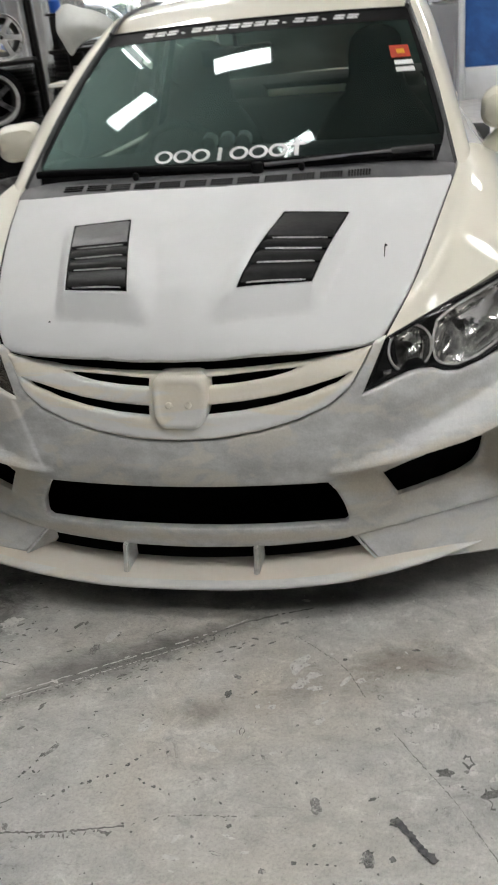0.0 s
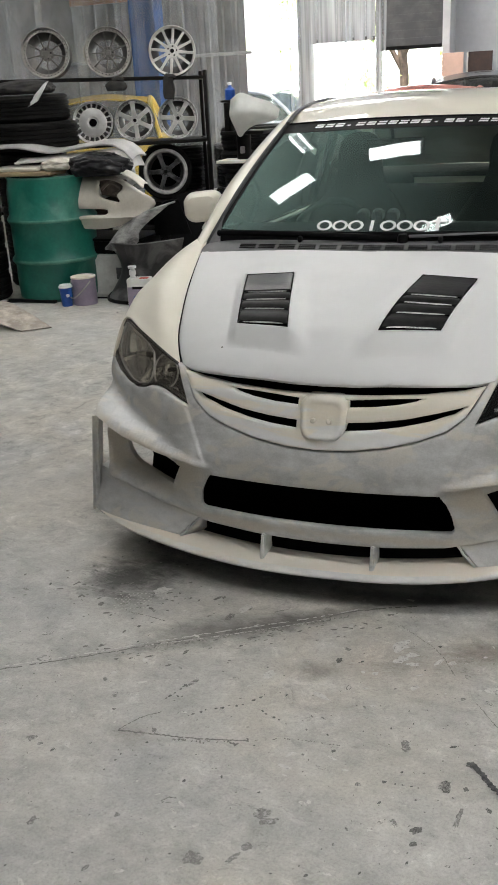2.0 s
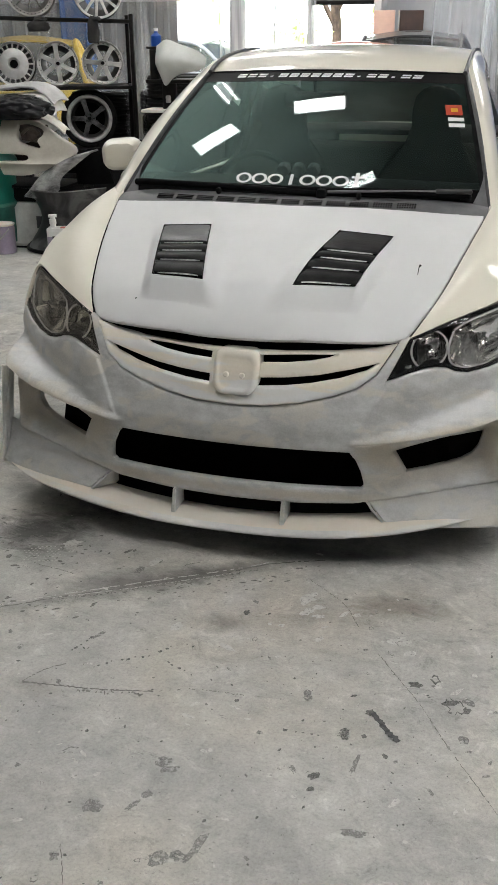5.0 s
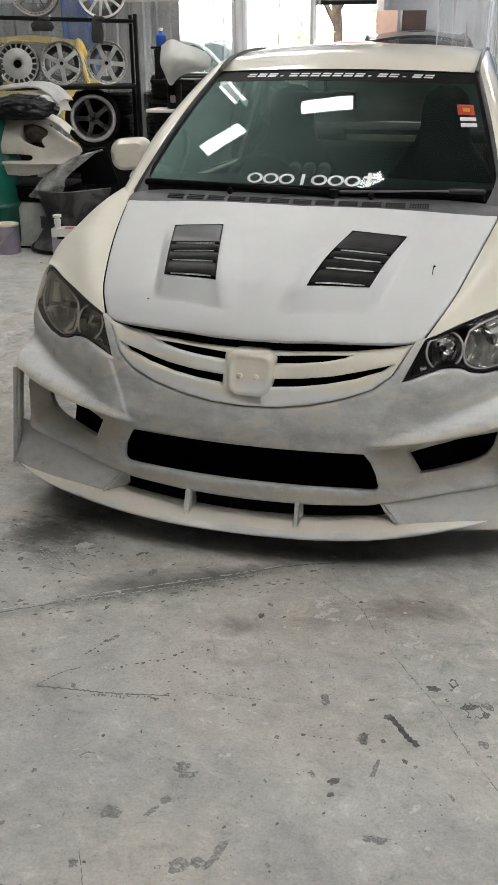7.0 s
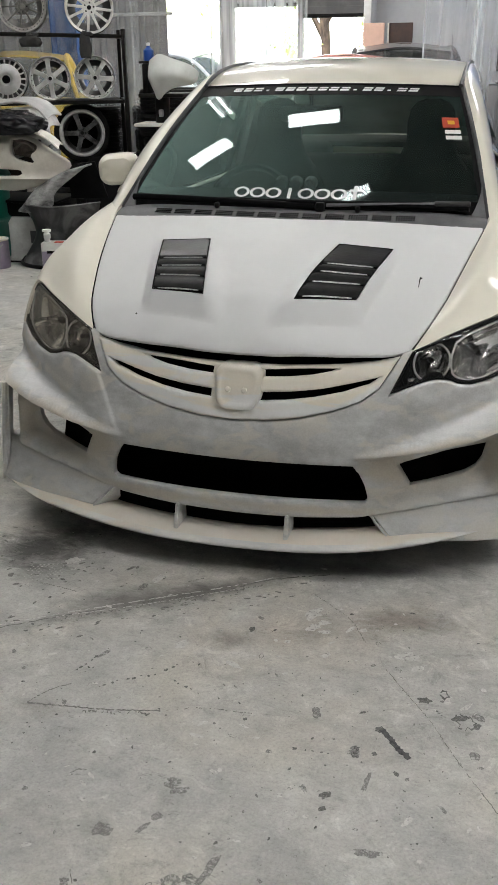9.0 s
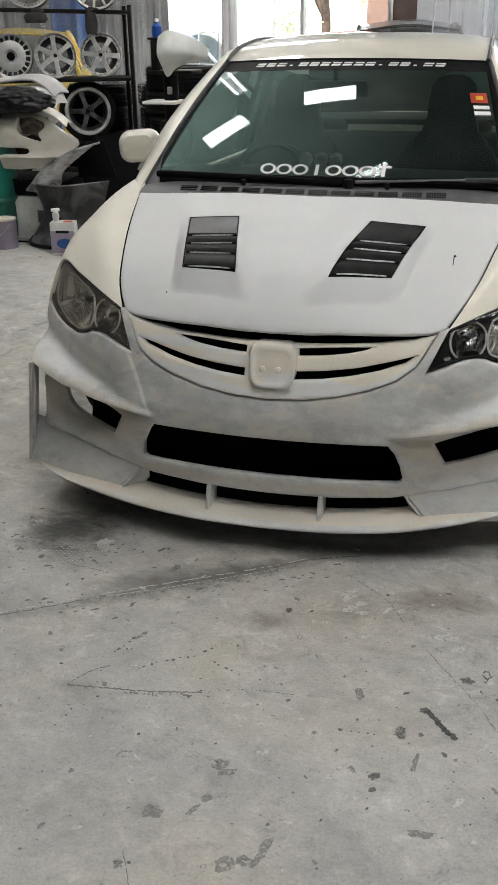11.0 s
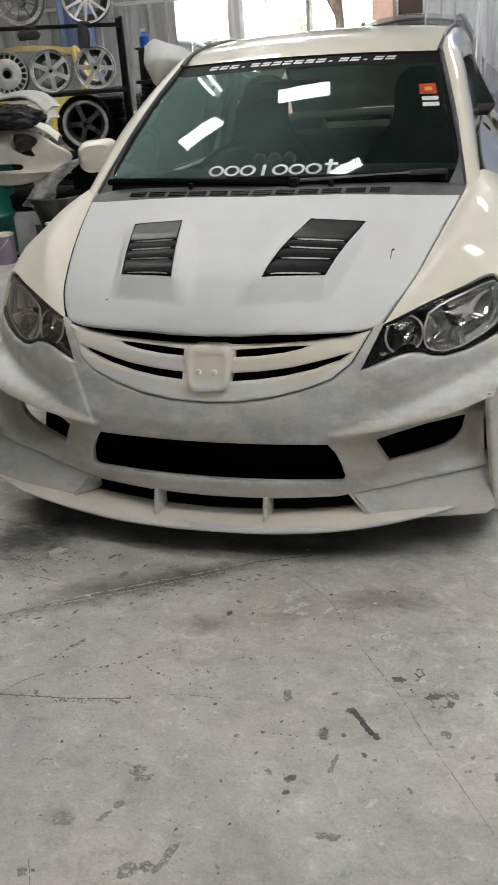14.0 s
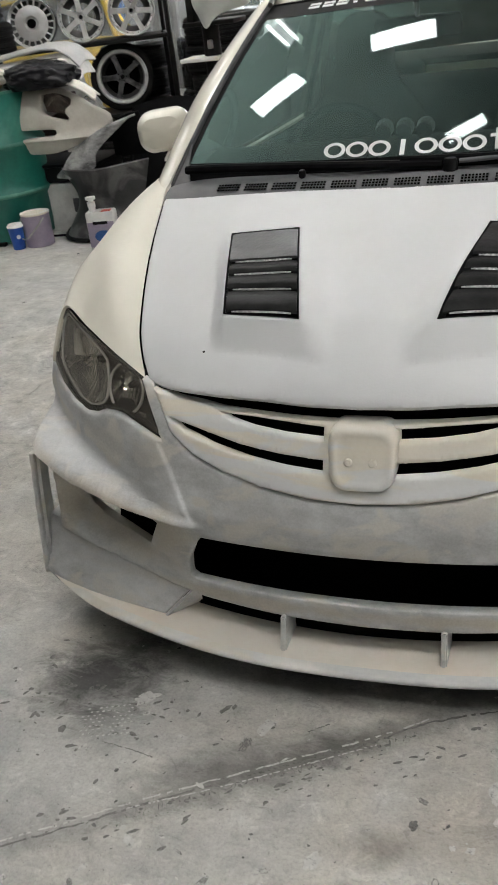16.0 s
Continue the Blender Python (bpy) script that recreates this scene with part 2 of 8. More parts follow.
        gr.operation = "LENGTH"
        l.new(co.outputs["Object"], mp.inputs[0])
        l.new(mp.outputs[0], gr.inputs[0])
        w = n.new("ShaderNodeMath")
        w.operation = "MULTIPLY_ADD"
        l.new(tex(16, 11, 0.76, 0.5, turned(0.5, 0.6, 1.2)), w.inputs[0])
        w.inputs[1].default_value = rag
        ad = n.new("ShaderNodeMath")
        ad.operation = "ADD"
        ad.inputs[1].default_value = 1.3 - 0.5 * rag
        l.new(gr.outputs["Value"], w.inputs[2])
        l.new(w.outputs[0], ad.inputs[0])
        half = (1 + low) / 2
        c = mix("MULTIPLY", 1.0, c, ramp(mapped(ad.outputs[0]), (0.30, (low + warm, low, low - warm)), (0.50, (half + warm / 2, half, half - warm / 2)), (0.66, 1.0)))
    l.new(c, p.inputs["Base Color"])
    l.new(ramp(tex(5, 8), (0.3, 0.42), (0.7, 0.72)), p.inputs["Roughness"])
    bu = n.new("ShaderNodeBump")
    bu.inputs["Strength"].default_value, bu.inputs["Distance"].default_value = 0.22, 0.006
    l.new(tex(34, 10, 0.72), bu.inputs["Height"])
    l.new(bu.outputs[0], p.inputs["Normal"])
    return m


CREAM = material("cream_paint", (0.80, 0.765, 0.66), 0.45, spec=0.22, coat=0.9, dark=(0.77, 0.735, 0.63), scale=3, bump=0.02, bump_scale=300)
PRIMER = material("white_primer", (0.69, 0.695, 0.70), 0.52, dark=(0.655, 0.66, 0.665), scale=3, bump=0.04, bump_scale=250)
TAN, SCRAPE, COOL = (0.54, 0.49, 0.405), (0.38, 0.375, 0.365), (0.66, 0.665, 0.67)
GREY = material("sanded_primer", (0.620, 0.624, 0.618), 0.42, dark=(0.455, 0.458, 0.452), scale=15, amount=0.8, bump=0.03, bump_scale=30, fine=0.18, third=(0.615, 0.590, 0.540), stretch=(0.7, 1, 1.3), crisp=0.10, rough_var=0.10,
                rubs=((0.445, 0.345, 0.075, 0.055, 0.5, TAN, 0.9), (0.62, 0.285, 0.20, 0.035, -0.2, TAN, 0.6), (0.745, 0.37, 0.04, 0.10, 0.0, TAN, 0.8), (0.60, 0.425, 0.16, 0.012, -0.22, TAN, 0.8), (0.30, 0.20, 0.40, 0.014, 0.0, TAN, 0.7),
                      (0.60, 0.525, 0.10, 0.022, -0.3, SCRAPE, 0.55), (0.49, 0.50, 0.03, 0.05, 0.4, SCRAPE, 0.5), (0.20, 0.43, 0.13, 0.035, 0.0, SCRAPE, 0.35), (0.62, 0.20, 0.22, 0.05, -0.1, COOL, 0.5), (0.66, 0.475, 0.14, 0.018, -0.25, COOL, 0.7)))
FILLER = material("sanded_gelcoat", (0.80, 0.735, 0.615), 0.46, third=(0.74, 0.735, 0.715), dark=(0.76, 0.715, 0.63), scale=9, amount=0.9, bump=0.05, bump_scale=90, fine=0.12, stretch=(0.40, 1, 2.6), crisp=0.06, rubs=((0.37, 0.545, 0.16, 0.014, -0.5, (0.76, 0.76, 0.755), 0.9), (0.14, 0.492, 0.22, 0.011, -0.1, (0.76, 0.76, 0.755), 0.9), (0.30, 0.640, 0.16, 0.008, -0.1, (0.55, 0.54, 0.52), 0.5)))
LIPEDGE = material("rubbed_lip_edge", (0.74, 0.725, 0.68), 0.42, dark=(0.60, 0.60, 0.595), third=(0.70, 0.65, 0.56), scale=9, amount=0.6, bump=0.03, bump_scale=60, fine=0.10, stretch=(0.5, 1, 2), crisp=0.10)
# unseen lip underside set black so no light bounces under the lip
UNDERSIDE = material("shade_black_underside", (0.020, 0.020, 0.020), 0.8, spec=0.2, dark=(0.035, 0.034, 0.032), scale=12)
DULLCREAM = material("flatted_cream_paint", (0.80, 0.765, 0.67), 0.5, spec=0.30, dark=(0.765, 0.73, 0.635), scale=4, bump=0.015, bump_scale=200)
LIPCOAT = material("lip_gelcoat", (0.72, 0.64, 0.55), 0.45, dark=(0.70, 0.66, 0.59), scale=5, bump=0.05, bump_scale=70, fine=0.08)
BLACK = material("black_plastic", (0.006, 0.006, 0.0065), 0.5, spec=0.10, dark=(0.009, 0.009, 0.0095), scale=14, bump=0.08, bump_scale=400)
GREYPLASTIC = material("grey_plastic", (0.12, 0.12, 0.125), 0.55, dark=(0.085, 0.085, 0.09), scale=14, bump=0.1, bump_scale=400)
LOUVRE = material("black_louvre", (0.007, 0.007, 0.0075), 0.42, spec=0.13, dark=(0.016, 0.016, 0.016), scale=22, bump=0.06, bump_scale=160)
SATIN = material("satin_black_vent", (0.030, 0.030, 0.031), 0.30, spec=0.55, dark=(0.010, 0.010, 0.011), scale=18, bump=0.08, bump_scale=120)
MESH = material("wire_mesh", (0.86, 0.86, 0.84), 0.4, metal=0.1, dark=(0.34, 0.34, 0.34), scale=190, amount=0.2)
# near-black colour that stands for shade inside gaps, slots and cavities
VOID = material("painted_cavity_shade", (0.004, 0.004, 0.004), 0.9, spec=0.05, dark=(0.002, 0.002, 0.002))
TRIMBLACK = material("dull_black_trim", (0.004, 0.004, 0.0045), 0.85, spec=0.04, dark=(0.007, 0.007, 0.0075), scale=30)
FABRIC = material("dark_fabric", (0.040, 0.032, 0.030), 0.95, spec=0.15, dark=(0.024, 0.020, 0.019), scale=9, bump=0.1, bump_scale=300)
RUBBER = material("tyre_rubber", (0.005, 0.005, 0.0055), 0.65, spec=0.10, dark=(0.011, 0.0107, 0.0102), scale=9, bump=0.15, bump_scale=60)
BOWL = material("lamp_reflector", (0.88, 0.88, 0.87), 0.11, metal=0.97, dark=(0.80, 0.79, 0.77), scale=30)
CHROME = material("chrome", (0.82, 0.82, 0.83), 0.16, metal=1.0, dark=(0.7, 0.7, 0.71), scale=20)
ALLOY = material("alloy", (0.55, 0.55, 0.54), 0.35, metal=0.85, dark=(0.40, 0.39, 0.37), scale=14, bump=0.05, bump_scale=90)
POLISH = material("polished_lip", (0.86, 0.86, 0.85), 0.26, metal=0.5, dark=(0.62, 0.61, 0.59), scale=14)
SILVERPAINT = material("silver_wheel_paint", (0.64, 0.64, 0.63), 0.36, metal=0.25, dark=(0.52, 0.515, 0.50), scale=14, fine=0.1)
WHITERIM = material("white_wheel_paint", (0.74, 0.74, 0.72), 0.4, dark=(0.6, 0.59, 0.56), scale=12, fine=0.1)
# barrel insides carry their shade as dark colour; bolts and bulbs share it
BARREL = material("shade_dark_metal", (0.055, 0.053, 0.050), 0.6, metal=0.2, dark=(0.03, 0.029, 0.028), scale=10)
DARKMETAL = material("dark_wheel_paint", (0.16, 0.16, 0.165), 0.35, metal=0.5, dark=(0.03, 0.03, 0.03), scale=12)
STEEL = material("black_painted_steel", (0.006, 0.006, 0.0065), 0.55, spec=0.12, dark=(0.012, 0.011, 0.010), scale=25, bump=0.1, bump_scale=90)
LENSGLASS = clear_glass("lamp_glass", (0.98, 0.975, 0.965), 0.02, 1.42, 0.006)
HAZYLENS = clear_glass("yellowed_lamp_glass", (0.96, 0.92, 0.85), 0.05, 1.45, 0.085, (1, 1, 1), (0.74, 0.67, 0.56))
# windscreen film thickens towards -x, painting the bright surroundings mirrored in the glass
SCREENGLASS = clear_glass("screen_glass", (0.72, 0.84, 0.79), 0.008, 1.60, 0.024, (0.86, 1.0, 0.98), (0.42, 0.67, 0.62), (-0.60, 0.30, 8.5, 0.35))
SIDEGLASS = clear_glass("side_glass", (0.90, 0.96, 0.93), 0.01, 1.45, 0.07, (1, 1, 1), (0.62, 0.74, 0.68))
REARGLASS = clear_glass("filmed_rear_glass", (0.025, 0.045, 0.042), 0.02, 1.03, 0.24, (1, 1, 1), (0.62, 0.74, 0.68))
DARKGLASS = clear_glass("parked_car_glass", (0.10, 0.12, 0.12), 0.02, 1.52, 0.03)
VINYL = material("white_vinyl", (0.85, 0.85, 0.85), 0.4, dark=(0.78, 0.78, 0.78), scale=20)
SMOKE = material("smoked_inner", (0.085, 0.082, 0.078), 0.30, metal=0.4, dark=(0.04, 0.039, 0.037), scale=20)
FLOORMAT = concrete()

# ---- building helpers ----
HOME = {}


def thing(name, at, label, category, group="", kind=""):
    ob = new(name)
    ob.matrix_world = Matrix.Translation(at) if not isinstance(at, Matrix) else at
    HOME[ob.name] = ob.matrix_world.copy()
    return tagged(ob, label, category, group, kind)


def part(name, shape, mat, parent=None, label="", smooth=True, sharp=40):
    """Link (vertices, faces) or a bmesh, given in world space, as one mesh object under a thing or a part."""
    me = bpy.data.meshes.new(name)
    if isinstance(shape, bmesh.types.BMesh):
        shape.to_mesh(me)
        shape.free()
    else:
        me.from_pydata([tuple(v) for v in shape[0]], [], shape[1])
    me.update()
    if smooth:
        me.polygons.foreach_set("use_smooth", [True] * len(me.polygons))
        me.set_sharp_from_angle(angle=radians(sharp))
    for mm in (mat if isinstance(mat, (list, tuple)) else [mat]):
        me.materials.append(mm)
    ob = new(name, me)
    if parent:
        ob.parent = parent
        ob.matrix_parent_inverse = HOME[parent.name].inverted()
    HOME[ob.name] = Matrix()
    if label:
        ob["label"] = label
    return ob


def fix_normals(shape):
    bm = bmesh.new()
    vs = [bm.verts.new(v) for v in shape[0]]
    for f in shape[1]:
        try:
            bm.faces.new([vs[i] for i in f])
        except ValueError:
            pass
    bmesh.ops.recalc_face_normals(bm, faces=bm.faces[:])
    return bm


def box(cx, cy, cz, sx, sy, sz, bevel=0.0, m=None, seg=2):
    bm = bmesh.new()
    bmesh.ops.create_cube(bm, size=1, matrix=Matrix.Diagonal((sx, sy, sz, 1)))
    if bevel:
        bmesh.ops.bevel(bm, geom=bm.edges[:], offset=bevel, segments=seg, affect="EDGES", profile=0.5)
    bmesh.ops.transform(bm, matrix=(m if m else Matrix()) @ Matrix.Translation((cx, cy, cz)) if m else Matrix.Translation((cx, cy, cz)), verts=bm.verts[:])
    return bm


def moved(shape, m):
    if isinstance(shape, bmesh.types.BMesh):
        bmesh.ops.transform(shape, matrix=m, verts=shape.verts[:])
        return shape
    return ([m @ Vector(v) for v in shape[0]], shape[1])


def merged(*shapes):
    vs, fs = [], []
    for s in shapes:
        if isinstance(s, bmesh.types.BMesh):
            s.verts.index_update()
            v2, f2 = [v.co.copy() for v in s.verts], [[v.index for v in f.verts] for f in s.faces]
            s.free()
        else:
            v2, f2 = s
        k = len(vs)
        vs += [Vector(v) for v in v2]
        fs += [[i + k for i in f] for f in f2]
    return vs, fs


def lathe(profile, n=32, m=None, closed=False):
    """Turn (radius, height) points about z."""
    vs, fs = [], []
    k = len(profile)
    for i in range(n):
        a = 2 * math.pi * i / n
        vs += [Vector((r * math.cos(a), r * math.sin(a), h)) for r, h in profile]
    for i in range(n):
        j = (i + 1) % n
        for q in range(k if closed else k - 1):
            q2 = (q + 1) % k
            fs.append([i * k + q, j * k + q, j * k + q2, i * k + q2])
    if m:
        vs = [m @ v for v in vs]
    return vs, fs


def spline(pts, n):
    """n points evenly along a smooth curve through pts."""
    p = [Vector(q) for q in pts]
    p = [2 * p[0] - p[1]] + p + [2 * p[-1] - p[-2]]
    fine = []
    for i in range(1, len(p) - 2):
        for s in range(16):
            t = s / 16
            fine.append(0.5 * ((2 * p[i]) + (p[i + 1] - p[i - 1]) * t + (2 * p[i - 1] - 5 * p[i] + 4 * p[i + 1] - p[i + 2]) * t * t + (3 * p[i] - p[i - 1] - 3 * p[i + 1] + p[i + 2]) * t ** 3))
    fine.append(p[-2])
    d = [0.0]
    for a, b in zip(fine, fine[1:]):
        d.append(d[-1] + (b - a).length)
    out, k = [], 0
    for i in range(n):
        s = d[-1] * i / (n - 1)
        while k < len(d) - 2 and d[k + 1] < s:
            k += 1
        f = (s - d[k]) / max(1e-9, d[k + 1] - d[k])
        out.append(fine[k].lerp(fine[k + 1], min(1, max(0, f))))
    return out


def loft(curves, n=24, across=0):
    """A skin over several curves, each given by a few points."""
    rows = [spline(c, n) for c in curves]
    if across:
        cols = [spline([r[i] for r in rows], across) for i in range(n)]
        rows = [[cols[i][j] for i in range(n)] for j in range(across)]
    vs = [v for r in rows for v in r]
    fs = [[a * n + b, a * n + b + 1, (a + 1) * n + b + 1, (a + 1) * n + b] for a in range(len(rows) - 1) for b in range(n - 1)]
    return vs, fs


def thick(shape, d, flip=False):
    """Give a skin the thickness d, along its normals."""
    bm = fix_normals(shape) if not isinstance(shape, bmesh.types.BMesh) else shape
    bm.normal_update()
    if flip:
        bmesh.ops.reverse_faces(bm, faces=bm.faces[:])
    bmesh.ops.solidify(bm, geom=bm.faces[:], thickness=d)
    bmesh.ops.recalc_face_normals(bm, faces=bm.faces[:])
    return bm


def tube(pts, r, n=8, smooth=0, closed=False):
    """A round bar along points."""
    p = spline(pts, smooth) if smooth else [Vector(q) for q in pts]
    vs, fs = [], []
    up = Vector((0, 0, 1))
    for i, q in enumerate(p):
        d = (p[min(i + 1, len(p) - 1)] - p[max(i - 1, 0)]).normalized()
        a = d.cross(up if abs(d.z) < 0.95 else Vector((1, 0, 0))).normalized()
        b = a.cross(d)
        vs += [q + r * (math.cos(2 * math.pi * k / n) * a + math.sin(2 * math.pi * k / n) * b) for k in range(n)]
    for i in range(len(p) - 1):
        for k in range(n):
            fs.append([i * n + k, i * n + (k + 1) % n, (i + 1) * n + (k + 1) % n, (i + 1) * n + k])
    fs += [list(range(n))[::-1], list(range((len(p) - 1) * n, len(p) * n))]
    return vs, fs


def mirror_x(shape):
    if isinstance(shape, bmesh.types.BMesh):
        shape = merged(shape)
    return [Vector((-v[0], v[1], v[2])) for v in shape[0]], [f[::-1] for f in shape[1]]


def inside(p, poly):
    c = False
    for (x1, y1), (x2, y2) in zip(poly, poly[1:] + poly[:1]):
        if (y1 > p[1]) != (y2 > p[1]) and p[0] < (x2 - x1) * (p[1] - y1) / (y2 - y1) + x1:
            c = not c
    return c


def dense(poly, step):
    out = []
    for (x1, y1), (x2, y2) in zip(poly, poly[1:] + poly[:1]):
        n = max(1, round(math.hypot(x2 - x1, y2 - y1) / step))
        out += [(x1 + (x2 - x1) * i / n, y1 + (y2 - y1) * i / n) for i in range(n)]
    return out


def grown(poly, d):
    """The polygon moved outwards by d."""
    area = sum(a[0] * b[1] - b[0] * a[1] for a, b in zip(poly, poly[1:] + poly[:1]))
    s = 1 if area > 0 else -1
    out = []
    n = len(poly)
    for i in range(n):
        a, b, c = Vector(poly[i - 1]), Vector(poly[i]), Vector(poly[(i + 1) % n])
        d1, d2 = (b - a).normalized(), (c - b).normalized()
        nn = Vector((d1.y + d2.y, -d1.x - d2.x))
        nn = nn.normalized() * s if nn.length > 1e-6 else Vector((0, 0))
        out.append(tuple(b + nn * d))
    return out


def panel(outline, holes, lift, step=0.02, lines=(), back=None, depth=0.02, lip=0.004, edge=0.003):
    """A pressed panel over a flat outline with holes, lifted into space by lift(a, b) -> Vector, with turned-in edges."""
    from mathutils.geometry import delaunay_2d_cdt
    outline = dense(outline, step)
    holes = [dense(h, step * 0.7) for h in holes]
    pts, edges, tags = [], [], []

    def ring(poly, tag, closed=True):
        k = len(pts)
        pts.extend(Vector(p) for p in poly)
        tags.extend([tag] * len(poly))
        n = len(poly)
        edges.extend((k + i, k + (i + 1) % n) for i in range(n if closed else n - 1))
    ring(outline, "o")
    ring(grown(outline, -lip), "i")
    for h in holes:
        ring(h, "h")
        ring(grown(h, lip), "i")
    for ln in lines:
        ring(ln, "i", False)
    xs, ys = [p[0] for p in outline], [p[1] for p in outline]
    gx = np.arange(min(xs), max(xs), step)
    gy = np.arange(min(ys), max(ys), step)
    for i, x in enumerate(gx):
        for j, y in enumerate(gy):
            q = (float(x) + (0.5 * step if j % 2 else 0), float(y))
            if inside(q, outline) and not any(inside(q, h) for h in holes):
                pts.append(Vector(q))
                tags.append("i")
    v, e, f, ov, oe, of = delaunay_2d_cdt(pts, edges, [], 0, 1e-6)
    rim = [set(tags[i] for i in o) for o in ov]
    keep = []
    for t in f:
        c = sum((v[i] for i in t), Vector((0, 0))) / len(t)
        if inside(c, outline) and not any(inside(c, h) for h in holes):
            keep.append(list(t))
    bk = Vector(back) if back else Vector((0, 1, 0))
    out = [lift(q.x, q.y) + (bk * edge if ("o" in r or "h" in r) else Vector()) for q, r in zip(v, rim)]
    # turned-in edges
    count = {}
    for t in keep:
        for a, b in zip(t, t[1:] + t[:1]):
            count[(a, b)] = count.get((a, b), 0) + 1
    bound = [(a, b) for (a, b) in count if (b, a) not in count]
    twin = {}
    for a, b in bound:
        for i in (a, b):
            if i not in twin:
                twin[i] = len(out)
                out.append(out[i] + bk * depth)
    keep += [[b, a, twin[a], twin[b]] for a, b in bound]
    return out, keep
# ---- the car ----
car = thing("car", (0, 1.3, 0), "white sedan in primer with cream fenders and an unpainted aero bumper", "car")
RAKE = Matrix.Translation((0, -0.55, 0)) @ Matrix.Rotation(radians(-1.2), 4, "X") @ Matrix.Translation((0, 0.55, 0))


def body(name, shape, mat, parent=None, label="", sharp=40):
    return part(name, moved(shape, RAKE), mat, parent or car, label, sharp=sharp)


def both(name, shape, mat, parents=(None, None), label="", sharp=40):
    """A part of the body and its twin on the other flank."""
    if isinstance(shape, bmesh.types.BMesh):
        shape = merged(shape)
    twin = mirror_x(shape)
    return body(name, shape, mat, parents[0], label, sharp), body(name, twin, mat, parents[1], label, sharp)


def step01(a, b, x):
    t = min(1.0, max(0.0, (x - a) / (b - a)))
    return t * t * (3 - 2 * t)


def nose(x, z):
    """How far back the front of the car stands at the width x and the height z."""
    a = abs(x)
    v = float(np.interp(z, [0.15, 0.236, 0.3, 0.42, 0.47, 0.57, 0.67, 0.77, 0.9], [0.01, 0.012, 0, 0, 0.018, 0.045, 0.095, 0.15, 0.25]))
    return -0.06 + 0.17 * (a / 0.8) ** 2 + v + 0.9 * max(0, a - 0.5) ** 2 * step01(0.44, 0.56, z)


def ridge(a):
    """Height of the bumper's flared crease."""
    return float(np.interp(a, [0.34, 0.52, 0.67, 0.744, 0.80, 0.87], [0.385, 0.414, 0.448, 0.474, 0.494, 0.51]))


def bumper_face(x, z):
    a = abs(x)
    y = nose(x, z)
    if a > 0.30:
        out = float(np.interp(a, [0.34, 0.38, 0.42, 0.5, 0.65, 0.75, 0.85], [0.0, 0.011, 0.020, 0.031, 0.048, 0.068, 0.105]))
        r = ridge(a)
        xc = float(np.interp(z, [0.36, 0.385, 0.56, 0.67], [0.352, 0.362, 0.445, 0.475]))
        y -= 0.006 * step01(xc - 0.007, xc + 0.007, a) * (1 - step01(xc + 0.012, xc + 0.15, a)) * step01(0.375, 0.395, z)
        low = float(np.interp(a, [0.40, 0.52, 0.665, 0.76, 0.85], [0.20, 0.221, 0.249, 0.264, 0.275]))
        if z >= r:
            h = 0.007 + 0.033 * step01(0.36, 0.80, a)
            y -= out * (1 - step01(r + 0.35 * h, r + h + 0.010, z))
            y += 0.012 * step01(0.42, 0.62, a) * math.exp(-((z - r - h - 0.022) / 0.020) ** 2)
        else:
            rec = 0.060 * step01(0.38, 0.64, a)
            y += -out + (out + rec) * step01(0, 0.016, r - z) - rec * (1 - step01(low, low + 0.07, z))
            y -= 0.060 * step01(0.712, 0.772, a) * step01(0.01, 0.05, r - z) * step01(low, low + 0.07, z)
    return Vector((x, y, z))


GRILLE = [(0, 0.479), (0.10, 0.483), (0.20, 0.497), (0.29, 0.519), (0.36, 0.545), (0.41, 0.583), (0.442, 0.635), (0.462, 0.668)]
LAMP = [(0.492, 0.676), (0.585, 0.712), (0.68, 0.742), (0.775, 0.765), (0.808, 0.72), (0.822, 0.66), (0.818, 0.632), (0.77, 0.606), (0.71, 0.588), (0.655, 0.580), (0.62, 0.586), (0.595, 0.597), (0.565, 0.600), (0.538, 0.597), (0.49, 0.581), (0.438, 0.563)]
INTAKE = [(0.353, 0.360), (0.372, 0.335), (0.388, 0.300), (0.396, 0.262), (0.396, 0.247), (0.385, 0.238), (0.2, 0.236), (0, 0.236)]
SIDE_INTAKE = [(0.473, 0.362), (0.491, 0.328), (0.511, 0.289), (0.56, 0.293), (0.62, 0.304), (0.66, 0.316), (0.69, 0.334), (0.706, 0.358), (0.717, 0.408), (0.60, 0.387)]

intake = [(x, z) for x, z in INTAKE] + [(-x, z) for x, z in INTAKE[::-1][1:]] + [(-0.2, 0.361), (0, 0.361), (0.2, 0.361)]
lower = [(0, 0.183), (0.2, 0.185), (0.37, 0.193), (0.43, 0.204), (0.52, 0.219), (0.6, 0.235), (0.70, 0.253), (0.775, 0.264), (0.785, 0.275), (0.772, 0.32), (0.768, 0.40), (0.774, 0.466), (0.796, 0.492), (0.815, 0.53), (0.832, 0.585), (0.830, 0.63)]
half = lower + [(0.818, 0.630), (0.77, 0.604), (0.71, 0.586), (0.655, 0.578), (0.62, 0.584), (0.595, 0.595), (0.565, 0.598), (0.538, 0.595), (0.49, 0.579), (0.436, 0.560), (0.490, 0.676), (0.466, 0.670)] + [(x, z - 0.006) for x, z in GRILLE[::-1][1:]]
fold = [[(s * (float(np.interp(z, [0.36, 0.385, 0.56, 0.67], [0.352, 0.362, 0.445, 0.475])) + d), float(z)) for z in np.linspace(0.38, 0.555, 20)] for s in (1, -1) for d in (-0.007, -0.003, 0.001, 0.005, 0.012)]
